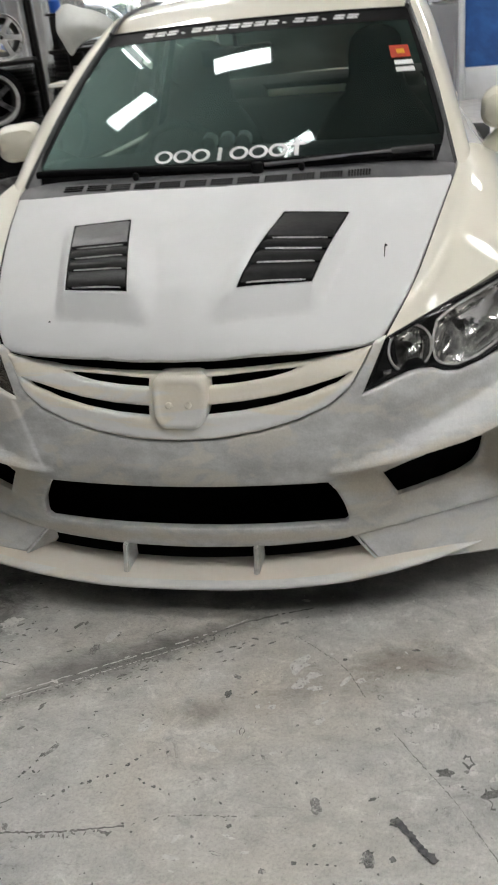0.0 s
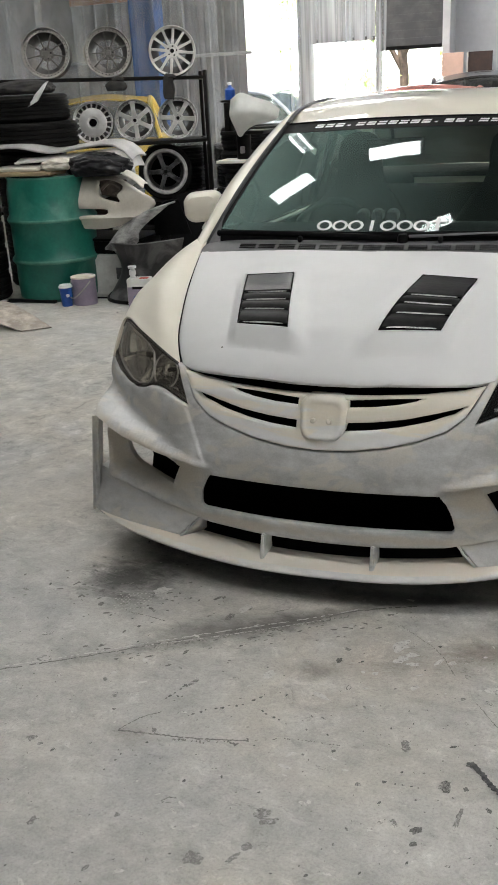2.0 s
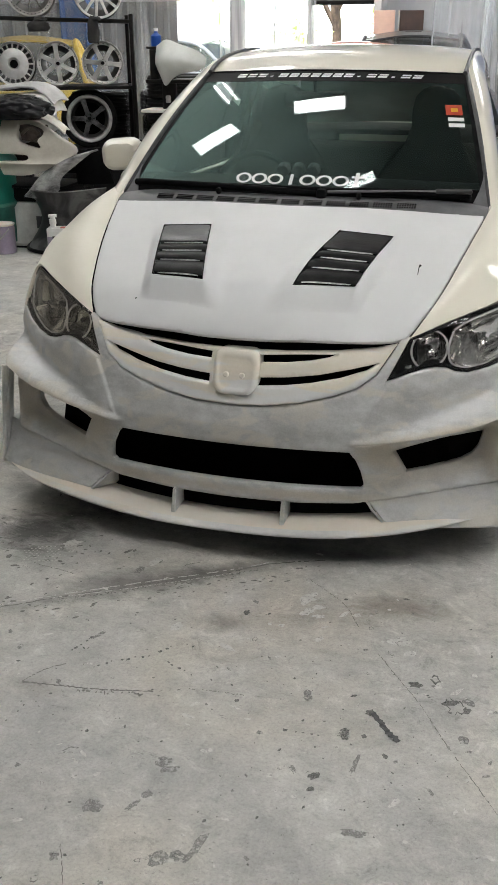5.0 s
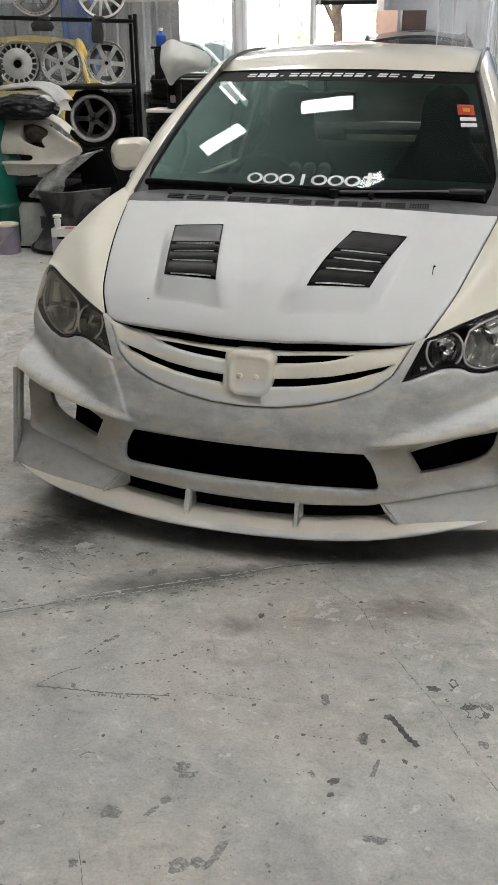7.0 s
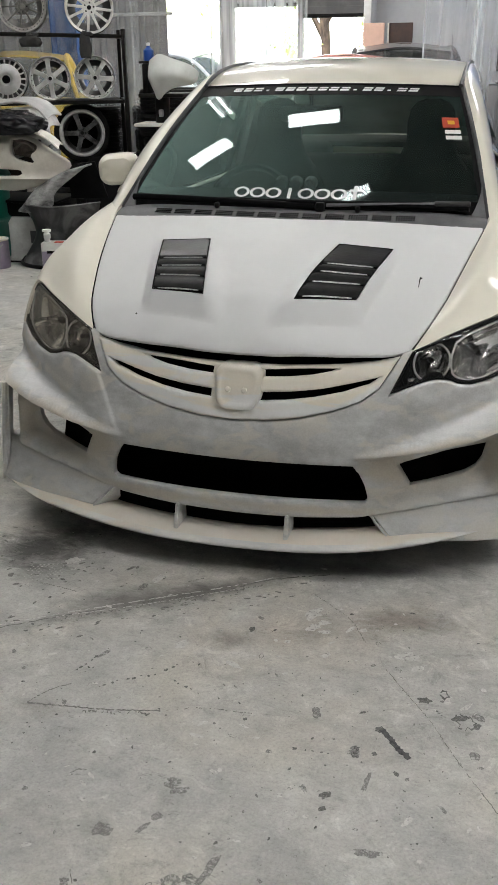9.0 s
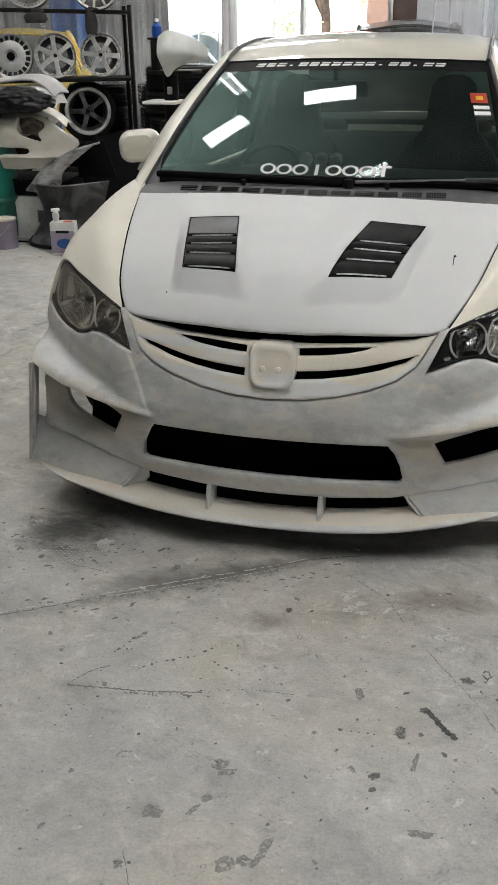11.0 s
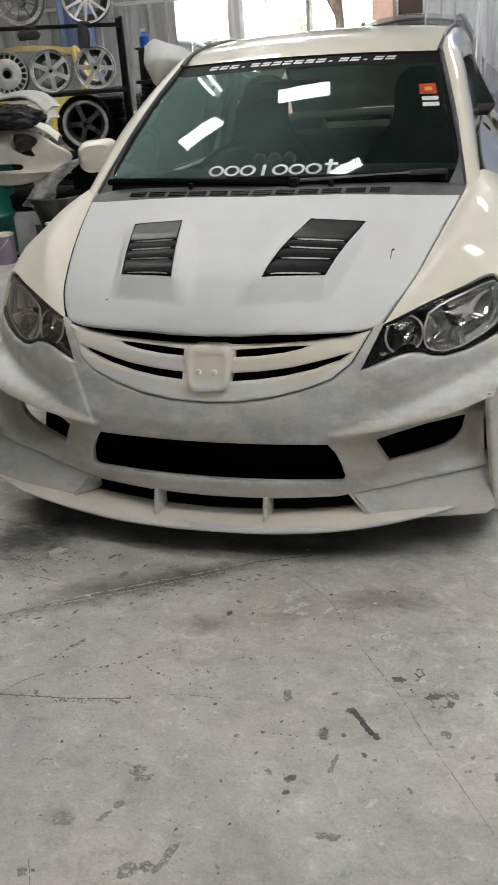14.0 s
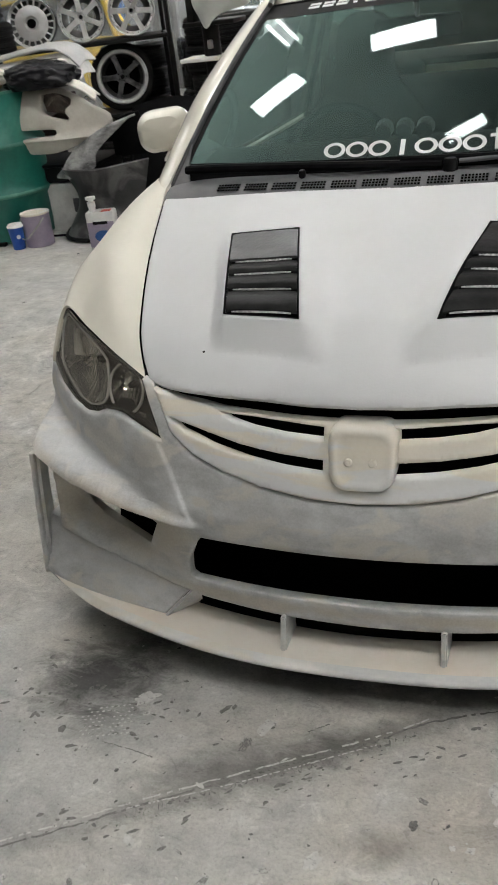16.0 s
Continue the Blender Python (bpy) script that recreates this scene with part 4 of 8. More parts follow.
def lamp_unit(s):
    ol = LAMP if s > 0 else [(-x, z) for x, z in LAMP[::-1]]
    unit = body("headlamp", panel(ol, [], lambda x, z: lamp_face(x, z) + Vector((0, 0.095, -0.01)), 0.03, (), (0, 1, 0), 0.02), SMOKE, label="clear-lens headlamp with a smoked housing")
    rimring = panel(grown(ol, -0.001), [grown(ol, -0.0095)], lambda x, z: lamp_face(x, z) + Vector((0, 0.004, 0)), 0.02, (), (0, 1, 0), 0.09)
    body("bezel", rimring, BLACK, unit)
    body("lens", panel(grown(ol, -0.001), [], lamp_face, 0.02, (), (0, 1, 0), 0.004), LENSGLASS if s > 0 else HAZYLENS, unit, "clear polycarbonate lens" if s > 0 else "yellowed hazy polycarbonate lens").visible_shadow = False
    inner = grown(dense(ol, 0.02), -0.018)
    inner = [p for p in inner if abs(p[0]) > 0.77]
    body("trim_line", tube([lamp_face(x, z) + Vector((0, 0.018, 0)) for x, z in inner], 0.0022, 6), CHROME, unit, "bright trim line inside the lens")
    # dark inner corner with the side marker
    tri = [(0.452, 0.572), (0.500, 0.588), (0.515, 0.615), (0.505, 0.668), (0.492, 0.664)]
    tri = tri if s > 0 else [(-x, z) for x, z in tri[::-1]]
    body("corner_mask", panel(tri, [], lambda x, z: lamp_face(x, z) + Vector((0, 0.018, 0)), 0.03, (), (0, 1, 0), 0.01), BLACK, unit)
    body("marker_reflector", box(0, 0, 0, 0.022, 0.01, 0.014, 0.003, Matrix.Translation((s * 0.492, nose(0.492, 0.59) + 0.020, 0.598)) @ Matrix.Rotation(s * 0.3, 4, "Z")), CHROME, unit)
    for outline, centre, depth, flute in ((BOWL_IN, (0.546, 0.642), 0.050, 800), (BOWL_OUT, (0.690, 0.664), 0.062, 760)):
        rim = spline([(s * x, 0, z) for x, z in outline + outline[:1]], 241)[:-1]
        rings, cx = [], s * centre[0]
        for q, dp in ((1.03, 0.0), (1.0, -0.004), (0.97, 0.0), (0.93, 0.14), (0.88, 0.28), (0.82, 0.42), (0.74, 0.57), (0.66, 0.69), (0.58, 0.78), (0.50, 0.85), (0.40, 0.91), (0.30, 0.96), (0.20, 0.99), (0.12, 1.0)):
            row = []
            for p in rim:
                x, z = cx + (p.x - cx) * q, centre[1] + (p.z - centre[1]) * q
                v = lamp_face(cx + (p.x - cx), p.z).lerp(lamp_face(cx, centre[1]), 1 - q) + Vector((0, 0.018 + (dp * depth if q < 0.97 else dp), 0))
                v.x, v.z = x, z
                if 0.25 < q < 0.93:
                    v.y += 0.0009 * abs((x * flute / math.pi) % 2 - 1) * (1 - step01(0.78, 0.93, q))
                row.append(v)
            rings.append(row)
        k = len(rim)
        vs = [v for r in rings for v in r]
        fs = [[i * k + j, i * k + (j + 1) % k, (i + 1) * k + (j + 1) % k, (i + 1) * k + j] for i in range(len(rings) - 1) for j in range(k)] + [list(range((len(rings) - 1) * k, len(rings) * k))]
        body("reflector_bowl", fix_normals((vs, fs)), BOWL, unit, "fluted chrome reflector bowl", 18)
        body("bowl_ring", tube([rings[1][j] for j in range(k)], 0.0033, 6, 0, True), POLISH, unit)
        m = Matrix.Translation(lamp_face(cx, centre[1]) + Vector((0, 0.03, 0))) @ Matrix.Rotation(s * radians(22), 4, "Z") @ Matrix.Rotation(radians(80), 4, "X")
        body("bulb", lathe([(0.0005, 0.0), (0.006, -0.004), (0.008, -0.012), (0.008, -depth)], 14, m), BARREL, unit)
        if flute == 760:
            body("bulb_shield", lathe([(0.0005, 0.010), (0.012, 0.007), (0.014, -0.004), (0.014, -0.02)], 20, m), CHROME, unit)
    return unit


lamp_unit(1)
lamp_unit(-1)


SEALGREY = material("rubber_moulding", (0.065, 0.067, 0.068), 0.5, dark=(0.03, 0.03, 0.031), scale=12)


# windscreen and roof
def screen_point(u, v, off=0.0):
    """u across from -1 to 1, v up from 0 to 1."""
    x = u * (0.655 - 0.145 * v)
    y = 0.715 + 0.615 * v + (0.085 - 0.035 * v) * u * u
    z = 0.952 + 0.408 * v + 0.022 * math.sin(math.pi * v) - 0.012 * u * u * v
    return Vector((x, y - 0.55 * off, z + 0.83 * off))


def screen_patch(u0, u1, v0, v1, off, nu=30, nv=20):
    vs = [screen_point(u, v, off) for v in np.linspace(v0, v1, nv) for u in np.linspace(u0, u1, nu)]
    return vs, [[j * nu + i, j * nu + i + 1, (j + 1) * nu + i + 1, (j + 1) * nu + i] for j in range(nv - 1) for i in range(nu - 1)]


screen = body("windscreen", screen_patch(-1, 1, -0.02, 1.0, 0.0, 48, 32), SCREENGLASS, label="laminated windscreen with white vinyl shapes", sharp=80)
screen.visible_shadow = False
body("sun_band", screen_patch(-0.985, 0.985, 0.895, 0.995, 0.0015), BLACK, screen, "black sun strip")
for s in (1, -1):
    body("screen_border", screen_patch(s * 0.962, s * 1.0, 0, 1, 0.0012, 4, 24), BLACK, screen)
body("screen_border", screen_patch(-1, 1, -0.02, 0.090, 0.0012, 40, 5), TRIMBLACK, screen)

roof_rows = []
for y, w, zc, ze in ((1.335, 0.500, 1.364, 1.340), (1.40, 0.508, 1.390, 1.366), (1.55, 0.506, 1.426, 1.402), (1.80, 0.502, 1.454, 1.430), (2.10, 0.50, 1.464, 1.440), (2.50, 0.49, 1.452, 1.424), (2.85, 0.475, 1.405, 1.370), (3.05, 0.46, 1.355, 1.32)):
    yc = lambda q: y + 0.055 * (q / w) ** 2 * (1 if y < 1.5 else 0.3)
    roof_rows.append([(q * w, yc(q * w), zc - (zc - ze) * abs(q) ** 2.6) for q in np.linspace(-1, 1, 13)])
roof = body("roof", thick(loft(roof_rows, 30, 30), 0.02), CREAM, label="glossy cream roof panel")
PILLAR = [[(0.662, 0.72, 0.925), (0.655, 0.790, 0.966), (0.598, 1.05, 1.152), (0.516, 1.385, 1.356), (0.503, 1.60, 1.412), (0.50, 2.1, 1.440), (0.49, 2.6, 1.412), (0.47, 3.05, 1.32)],
          [(0.690, 0.72, 0.922), (0.680, 0.795, 0.966), (0.628, 1.06, 1.155), (0.540, 1.385, 1.354), (0.530, 1.60, 1.406), (0.525, 2.1, 1.430), (0.515, 2.6, 1.40), (0.50, 3.05, 1.31)],
          [(0.722, 0.75, 0.920), (0.716, 0.835, 0.955), (0.676, 1.10, 1.140), (0.590, 1.40, 1.322), (0.572, 1.60, 1.362), (0.56, 2.1, 1.380), (0.55, 2.6, 1.355), (0.54, 3.05, 1.27)],
          [(0.745, 0.80, 0.905), (0.728, 0.870, 0.938), (0.690, 1.13, 1.112), (0.606, 1.42, 1.288), (0.582, 1.60, 1.316), (0.57, 2.1, 1.325), (0.56, 2.6, 1.30), (0.55, 3.05, 1.22)]]
SLIM = [[(x - (0.0, 0.010, 0.034, 0.036)[i] * step01(0.72, 0.95, y) * (1 - 0.75 * step01(1.13, 1.45, y)), y, z) for x, y, z in row] for i, row in enumerate(PILLAR)]
body("roof_pillar", thick(loft(SLIM, 44, 10), 0.012), CREAM, label="cream windscreen pillar and roof rail")
body("roof_pillar", mirror_x(thick(loft(PILLAR, 44, 10), 0.012)), CREAM, label="cream windscreen pillar and roof rail")
both("roof_ditch", tube([(0.503, 1.36, 1.354), (0.506, 1.45, 1.382), (0.506, 1.6, 1.412), (0.502, 1.9, 1.438), (0.50, 2.3, 1.438), (0.49, 2.7, 1.402)], 0.008, 8, 24), SEALGREY, label="black roof ditch moulding")
both("pillar_seal", tube([screen_point(1.0, v, 0.003) for v in np.linspace(-0.02, 1.0, 16)], 0.0085, 8, 30), SEALGREY, label="black rubber windscreen seal")
body("header_seal", tube([screen_point(u, 1.0, 0.002) for u in np.linspace(-0.99, 0.99, 15)], 0.004, 6, 40), BLACK)

COWLGREY = material("faded_cowl_plastic", (0.135, 0.135, 0.14), 0.5, dark=(0.10, 0.10, 0.105), scale=14, bump=0.1, bump_scale=300)


# cowl, wipers and washer jets
def cowl_point(u, v):
    a = abs(u)
    x = u * 0.653
    y0 = 0.612 + 0.088 * a * a
    y1 = 0.742 + 0.075 * a * a
    return Vector((x, y0 + (y1 - y0) * v, 0.944 + 0.026 * v - 0.006 * a * a - 0.016 * a ** 8 + 0.010 * math.sin(math.pi * v)))


cowl = body("cowl", thick(([cowl_point(u, v) for v in np.linspace(0, 1, 6) for u in np.linspace(-1, 1, 49)], [[j * 49 + i, j * 49 + i + 1, (j + 1) * 49 + i + 1, (j + 1) * 49 + i] for j in range(5) for i in range(48)]), 0.02), COWLGREY, label="dark grey plastic cowl below the windscreen")
for g in range(12):
    u0 = -0.74 + g * 0.118
    slotset = []
    for r in range(3):
        for k in range(8):
            q = cowl_point(u0 + k * 0.0122, 0.17 + 0.085 * r)
            slotset.append(box(q.x, q.y, q.z + 0.0030, 0.0046, 0.0062, 0.003))
    body("cowl_grille", merged(*slotset), VOID, cowl, "group of small cowl air slots")
for u in (-0.40, 0.352):
    q = cowl_point(u, 0.55)
    body("washer_jet", box(q.x, q.y, q.z + 0.012, 0.016, 0.022, 0.022, 0.006), BLACK, cowl)
for pts in ([(-0.60, 0.785, 0.985), (-0.40, 0.748, 0.988), (-0.10, 0.722, 0.982), (0.08, 0.725, 0.976)], [(-0.02, 0.738, 0.986), (0.20, 0.738, 0.984), (0.42, 0.758, 0.982), (0.585, 0.79, 0.978)]):
    wp = body("wiper", merged(tube([Vector(p) + Vector((0, -0.012, 0.005)) for p in pts], 0.011, 8, 24)), TRIMBLACK, label="black windscreen wiper resting on the cowl")
    body("blade", tube([Vector(p) + Vector((0, 0.014, 0.006)) for p in pts], 0.008, 6, 24), RUBBER, wp)
q = Vector((0.575, 0.785, 0.990))
arm = [(0.580, 0.776, 0.998), (0.46, 0.752, 0.996), (0.30, 0.728, 0.993), (0.12, 0.712, 0.988)]
body("wiper_arm", tube(arm, 0.0055, 8, 20), COWLGREY, wp, "grey-edged wiper arm")
body("arm_head", box(0, 0, 0, 0.120, 0.026, 0.016, 0.006, Matrix.Translation((0.535, 0.768, 0.997)) @ Matrix.Rotation(0.20, 4, "Z")), SEALGREY, wp)
for s in (1, -1):
    corner = [[screen_point(s * (1.0 - 0.085 * (1 - v / 0.22) ** 1.5 * f), v, 0.004 + 0.004 * f) for v in np.linspace(-0.02, 0.22, 8)] for f in (0.0, 0.5, 1.0)]
    body("cowl_end", thick(loft(corner, 8, 4), 0.004), COWLGREY, cowl, "grey plastic cowl end beside the glass")
body("wiper_pivot", lathe([(0.0005, 0.014), (0.014, 0.012), (0.018, 0.0), (0.018, -0.02)], 16, Matrix.Translation(q)), BLACK, cowl)
body("wiper_pivot", lathe([(0.0005, 0.014), (0.014, 0.012), (0.018, 0.0), (0.018, -0.02)], 16, Matrix.Translation((0.10, 0.705, 0.985))), BLACK, cowl)


# vinyl shapes on the glass
def on_glass(u_mid, v_mid, x, y, off=0.003):
    v = v_mid + y / 0.74
    return screen_point(u_mid + x / (0.655 - 0.145 * v), v, off)


def flat_ring(u, v, cx, cy, rx, ry, w, a0=0.0, a1=360.0, n=28):
    """A flat band bent into part of an oval."""
    vs = []
    for i in range(n + 1):
        a = radians(a0 + (a1 - a0) * i / n)
        for k in (0, 1):
            vs.append(on_glass(u, v, cx + (rx - k * w) * math.cos(a), cy + (ry - k * w * 0.8) * math.sin(a)))
    return vs, [[2 * i, 2 * i + 1, 2 * i + 3, 2 * i + 2] for i in range(n)]


def flat_bar(u, v, x0, y0, x1, y1, lean=0.0, off=0.003):
    vs = [on_glass(u, v, x + lean * (y - y0), y, off) for y in np.linspace(y0, y1, 3) for x in np.linspace(x0, x1, 3)]
    return vs, [[j * 3 + i, j * 3 + i + 1, j * 3 + i + 4, j * 3 + i + 3] for j in range(2) for i in range(2)]


for k in range(8):
    cx, cy = -0.203 + 0.058 * k, -0.010
    if k == 3:
        shape = merged(flat_bar(0.005, 0.14, cx - 0.006, -0.034, cx + 0.006, 0.014))
    elif k == 7:
        shape = merged(flat_bar(0.005, 0.14, cx - 0.010, -0.034, cx + 0.003, 0.030), flat_bar(0.005, 0.14, cx - 0.022, 0.002, cx + 0.022, 0.012, 0.0, 0.0045))
    else:
        shape = merged(flat_ring(0.005, 0.14, cx, cy, 0.0286, 0.024, 0.0105))
    body("vinyl_shape", shape, VINYL, screen, "white vinyl shape on the glass")
for k in range(17):
    x = -0.365 + 0.043 * k
    body("strip_shape", merged(flat_bar(-0.02, 0.948, x, -0.013, x + 0.034, -0.001, 0.25), flat_bar(-0.02, 0.948, x + 0.004, 0.003, x + 0.038, 0.014, 0.25)) if k not in (3, 11, 14) else merged(flat_bar(-0.02, 0.948, x + 0.008, -0.011, x + 0.020, -0.002, 0.25)), VINYL, screen, "white slanted vinyl block on the sun strip")
REDSTICK = material("red_sticker", (0.55, 0.06, 0.03), 0.4, dark=(0.42, 0.05, 0.03), scale=30)
YELLOWSTICK = material("yellow_sticker", (0.8, 0.5, 0.03), 0.4, dark=(0.7, 0.42, 0.03), scale=30)
body("windscreen_sticker", screen_patch(0.815, 0.920, 0.605, 0.692, 0.003, 4, 4), REDSTICK, screen, "red square windscreen sticker")
body("sticker_mark", screen_patch(0.848, 0.892, 0.630, 0.662, 0.0045, 4, 4), YELLOWSTICK, screen)
body("sticker_label", screen_patch(0.826, 0.922, 0.556, 0.586, 0.003, 4, 3), VINYL, screen, "small white windscreen label")
body("sticker_label", screen_patch(0.826, 0.922, 0.510, 0.540, 0.003, 4, 3), VINYL, screen, "small white windscreen label")

# mirrors
def mirror_shell():
    rings = []
    for q, w, h, dz in ((0.0, 0.03, 0.02, 0), (0.012, 0.075, 0.055, 0), (0.045, 0.098, 0.072, 0), (0.085, 0.103, 0.078, 0), (0.125, 0.100, 0.077, 0), (0.128, 0.092, 0.069, 0), (0.118, 0.09, 0.067, 0)):
        rings.append([Vector((x, q, z)) for x, z in rounded(w, h, min(w, h) * 0.75, 6)])
    k = len(rings[0])
    vs = [v for r in rings for v in r]
    fs = [[i * k + j, i * k + (j + 1) % k, (i + 1) * k + (j + 1) % k, (i + 1) * k + j] for i in range(len(rings) - 1) for j in range(k)]
    fs.append(list(range(k)))
    fs.append(list(range((len(rings) - 1) * k, len(rings) * k)))
    return merged(fix_normals((vs, fs)))


MIRROR_AT = Matrix.Translation((0.802, 1.10, 1.045)) @ Matrix.Scale(0.80, 4) @ Matrix.Rotation(radians(-12), 4, "Z") @ Matrix.Rotation(radians(4), 4, "Y")
shells = both("door_mirror", moved(mirror_shell(), MIRROR_AT), CREAM, label="cream door mirror housing")
both("mirror_foot", tube([(0.812, 1.17, 0.975), (0.785, 1.19, 0.945), (0.76, 1.20, 0.92)], 0.03, 10, 8), CREAM, shells)
both("mirror_glass", moved(box(0, 0.122, 0, 0.17, 0.004, 0.125, 0.001), MIRROR_AT), CHROME, shells)

# flanks
D0 = [(0.718, 0.86, 0.938), (0.706, 1.15, 0.928), (0.686, 1.6, 0.937), (0.670, 2.2, 0.955), (0.660, 2.9, 0.975), (0.67, 3.6, 0.985)]
D1 = [(0.79, 0.98, 0.90), (0.845, 1.2, 0.83), (0.868, 1.6, 0.79), (0.865, 2.2, 0.78), (0.855, 2.9, 0.80), (0.80, 3.75, 0.84)]
D2 = [(0.878, 1.16, 0.74), (0.880, 1.3, 0.66), (0.880, 1.6, 0.60), (0.88, 2.2, 0.60), (0.88, 2.9, 0.70), (0.82, 3.9, 0.70)]
D3 = [(0.876, 1.19, 0.42), (0.872, 1.35, 0.36), (0.870, 1.6, 0.34), (0.87, 2.2, 0.34), (0.87, 3.0, 0.42), (0.82, 3.95, 0.45)]
D4 = [(0.855, 1.20, 0.22), (0.845, 1.35, 0.20), (0.84, 1.6, 0.20), (0.84, 2.2, 0.20), (0.84, 3.0, 0.24), (0.80, 3.92, 0.26)]
D0, D1, D2, D3, D4 = [[(x * (1 - 0.075 * max(0.0, y - 1.15)), y, z) for x, y, z in row] for row in (D0, D1, D2, D3, D4)]
both("body_side", thick(loft([D0, D1, D2, D3, D4], 40, 20), 0.012), CREAM, label="cream doors and rear quarter")
both("side_window", loft([[(0.690, 0.90, 0.945), (0.668, 1.17, 0.938), (0.635, 1.6, 0.945), (0.600, 2.2, 0.962), (0.570, 2.95, 0.985)], [(0.640, 1.13, 1.118), (0.575, 1.35, 1.24), (0.515, 1.62, 1.315), (0.510, 2.1, 1.322), (0.500, 2.85, 1.26)]], 30, 6), SIDEGLASS, label="side windows")
both("middle_pillar", thick(loft([[(0.600, 2.0, 0.95), (0.550, 2.02, 1.14), (0.500, 2.05, 1.325)], [(0.595, 2.12, 0.955), (0.546, 2.12, 1.14), (0.498, 2.12, 1.325)]], 10), 0.02), BLACK)
body("rear_screen", loft([[(-0.51, 3.03, 1.32), (0, 3.03, 1.36), (0.51, 3.03, 1.32)], [(-0.56, 3.3, 1.17), (0, 3.33, 1.20), (0.56, 3.3, 1.17)], [(-0.62, 3.6, 1.02), (0, 3.65, 1.04), (0.62, 3.6, 1.02)]], 16, 8), REARGLASS, label="rear window under a pale green-grey film").visible_shadow = False
body("boot_lid", thick(loft([[(-0.56, 3.58, 0.99), (0, 3.64, 1.03), (0.56, 3.58, 0.99)], [(-0.58, 4.0, 0.97), (0, 4.08, 1.02), (0.58, 4.0, 0.97)], [(-0.57, 4.2, 0.85), (0, 4.28, 0.88), (0.57, 4.2, 0.85)], [(-0.64, 4.28, 0.5), (0, 4.38, 0.5), (0.64, 4.28, 0.5)], [(-0.64, 4.24, 0.27), (0, 4.34, 0.27), (0.64, 4.24, 0.27)]], 20, 16), 0.012), CREAM, label="cream boot lid and rear bumper")
both("rear_quarter", thick(loft([[(0.58, 3.6, 0.985), (0.60, 3.9, 0.97), (0.58, 4.2, 0.86)], [(0.68, 3.75, 0.87), (0.67, 4.0, 0.86), (0.63, 4.22, 0.80)], [(0.69, 3.95, 0.70), (0.68, 4.1, 0.70), (0.66, 4.26, 0.60)], [(0.68, 3.92, 0.26), (0.68, 4.05, 0.27), (0.66, 4.24, 0.27)]], 12, 8), 0.012), CREAM)

# cabin
body("dashboard", thick(loft([[(-0.62, 0.80, 0.935), (0, 0.76, 0.945), (0.62, 0.80, 0.935)], [(-0.64, 1.05, 0.975), (0, 1.02, 0.985), (0.64, 1.05, 0.975)], [(-0.66, 1.25, 0.965), (0, 1.22, 0.975), (0.66, 1.25, 0.965)], [(-0.68, 1.36, 0.88), (0, 1.33, 0.88), (0.68, 1.36, 0.88)], [(-0.68, 1.34, 0.55), (0, 1.32, 0.55), (0.68, 1.34, 0.55)]], 24, 18), 0.01), BLACK, label="black dashboard")
for gx in (-0.124, -0.067, -0.01):
    pod = body("gauge_pod", lathe([(0.0005, -0.04), (0.022, -0.04), (0.025, 0.0), (0.024, 0.004), (0.020, 0.002), (0.019, -0.010), (0.0005, -0.011)], 24, Matrix.Translation((gx, 1.10, 1.018)) @ Matrix.Rotation(radians(-78), 4, "X")), SEALGREY, label="round gauge pod on the dashboard")
    body("gauge_stalk", tube([(gx, 1.10, 1.018), (gx, 1.10, 0.96)], 0.008, 8), BLACK, pod)
wheel_m = Matrix.Translation((-0.36, 1.50, 0.86)) @ Matrix.Rotation(radians(66), 4, "X")
steer = body("steering_wheel", lathe([(0.18 + 0.015 * math.cos(a), 0.015 * math.sin(a)) for a in np.linspace(0, 2 * math.pi, 10)], 40, wheel_m), BLACK, label="black steering wheel")
body("wheel_hub", lathe([(0.0005, -0.03), (0.05, -0.03), (0.06, 0.0), (0.05, 0.02), (0.0005, 0.025)], 20, wheel_m), BLACK, steer)
for a in (0, 180, 270):
    body("wheel_spoke", tube([wheel_m @ Vector((0.04 * math.cos(radians(a)), 0.04 * math.sin(radians(a)), 0)), wheel_m @ Vector((0.175 * math.cos(radians(a)), 0.175 * math.sin(radians(a)), 0))], 0.016, 8), BLACK, steer)


def cushion(w, d, h, m, r=0.06):
    return moved(box(0, 0, 0, w, d, h, r, seg=4), m)


def seat_back(sx):
    """A bucket back: narrow rounded head, wide shoulders, raised side bolsters."""
    rows = []
    for z, w, d, y in ((0.50, 0.25, 0.10, 1.90), (0.66, 0.27, 0.11, 1.94), (0.84, 0.26, 0.11, 1.99), (0.92, 0.23, 0.10, 2.03), (0.99, 0.185, 0.085, 2.05), (1.05, 0.130, 0.07, 2.07), (1.12, 0.108, 0.06, 2.09), (1.19, 0.109, 0.055, 2.10), (1.245, 0.098, 0.045, 2.11), (1.275, 0.070, 0.030, 2.115), (1.288, 0.035, 0.015, 2.118)):
        rows.append([Vector((sx + w * abs(math.cos(a)) ** 0.7 * (1 if math.cos(a) > 0 else -1), y + d * math.sin(a) - 0.05 * abs(math.cos(a)) ** 3, z)) for a in np.linspace(0, 2 * math.pi, 25)[:-1]])
    vs = [v for r in rows for v in r]
    fs = [[i * 24 + j, i * 24 + (j + 1) % 24, (i + 1) * 24 + (j + 1) % 24, (i + 1) * 24 + j] for i in range(len(rows) - 1) for j in range(24)]
    fs += [list(range(24))[::-1], list(range((len(rows) - 1) * 24, len(rows) * 24))]
    return fix_normals((vs, fs))


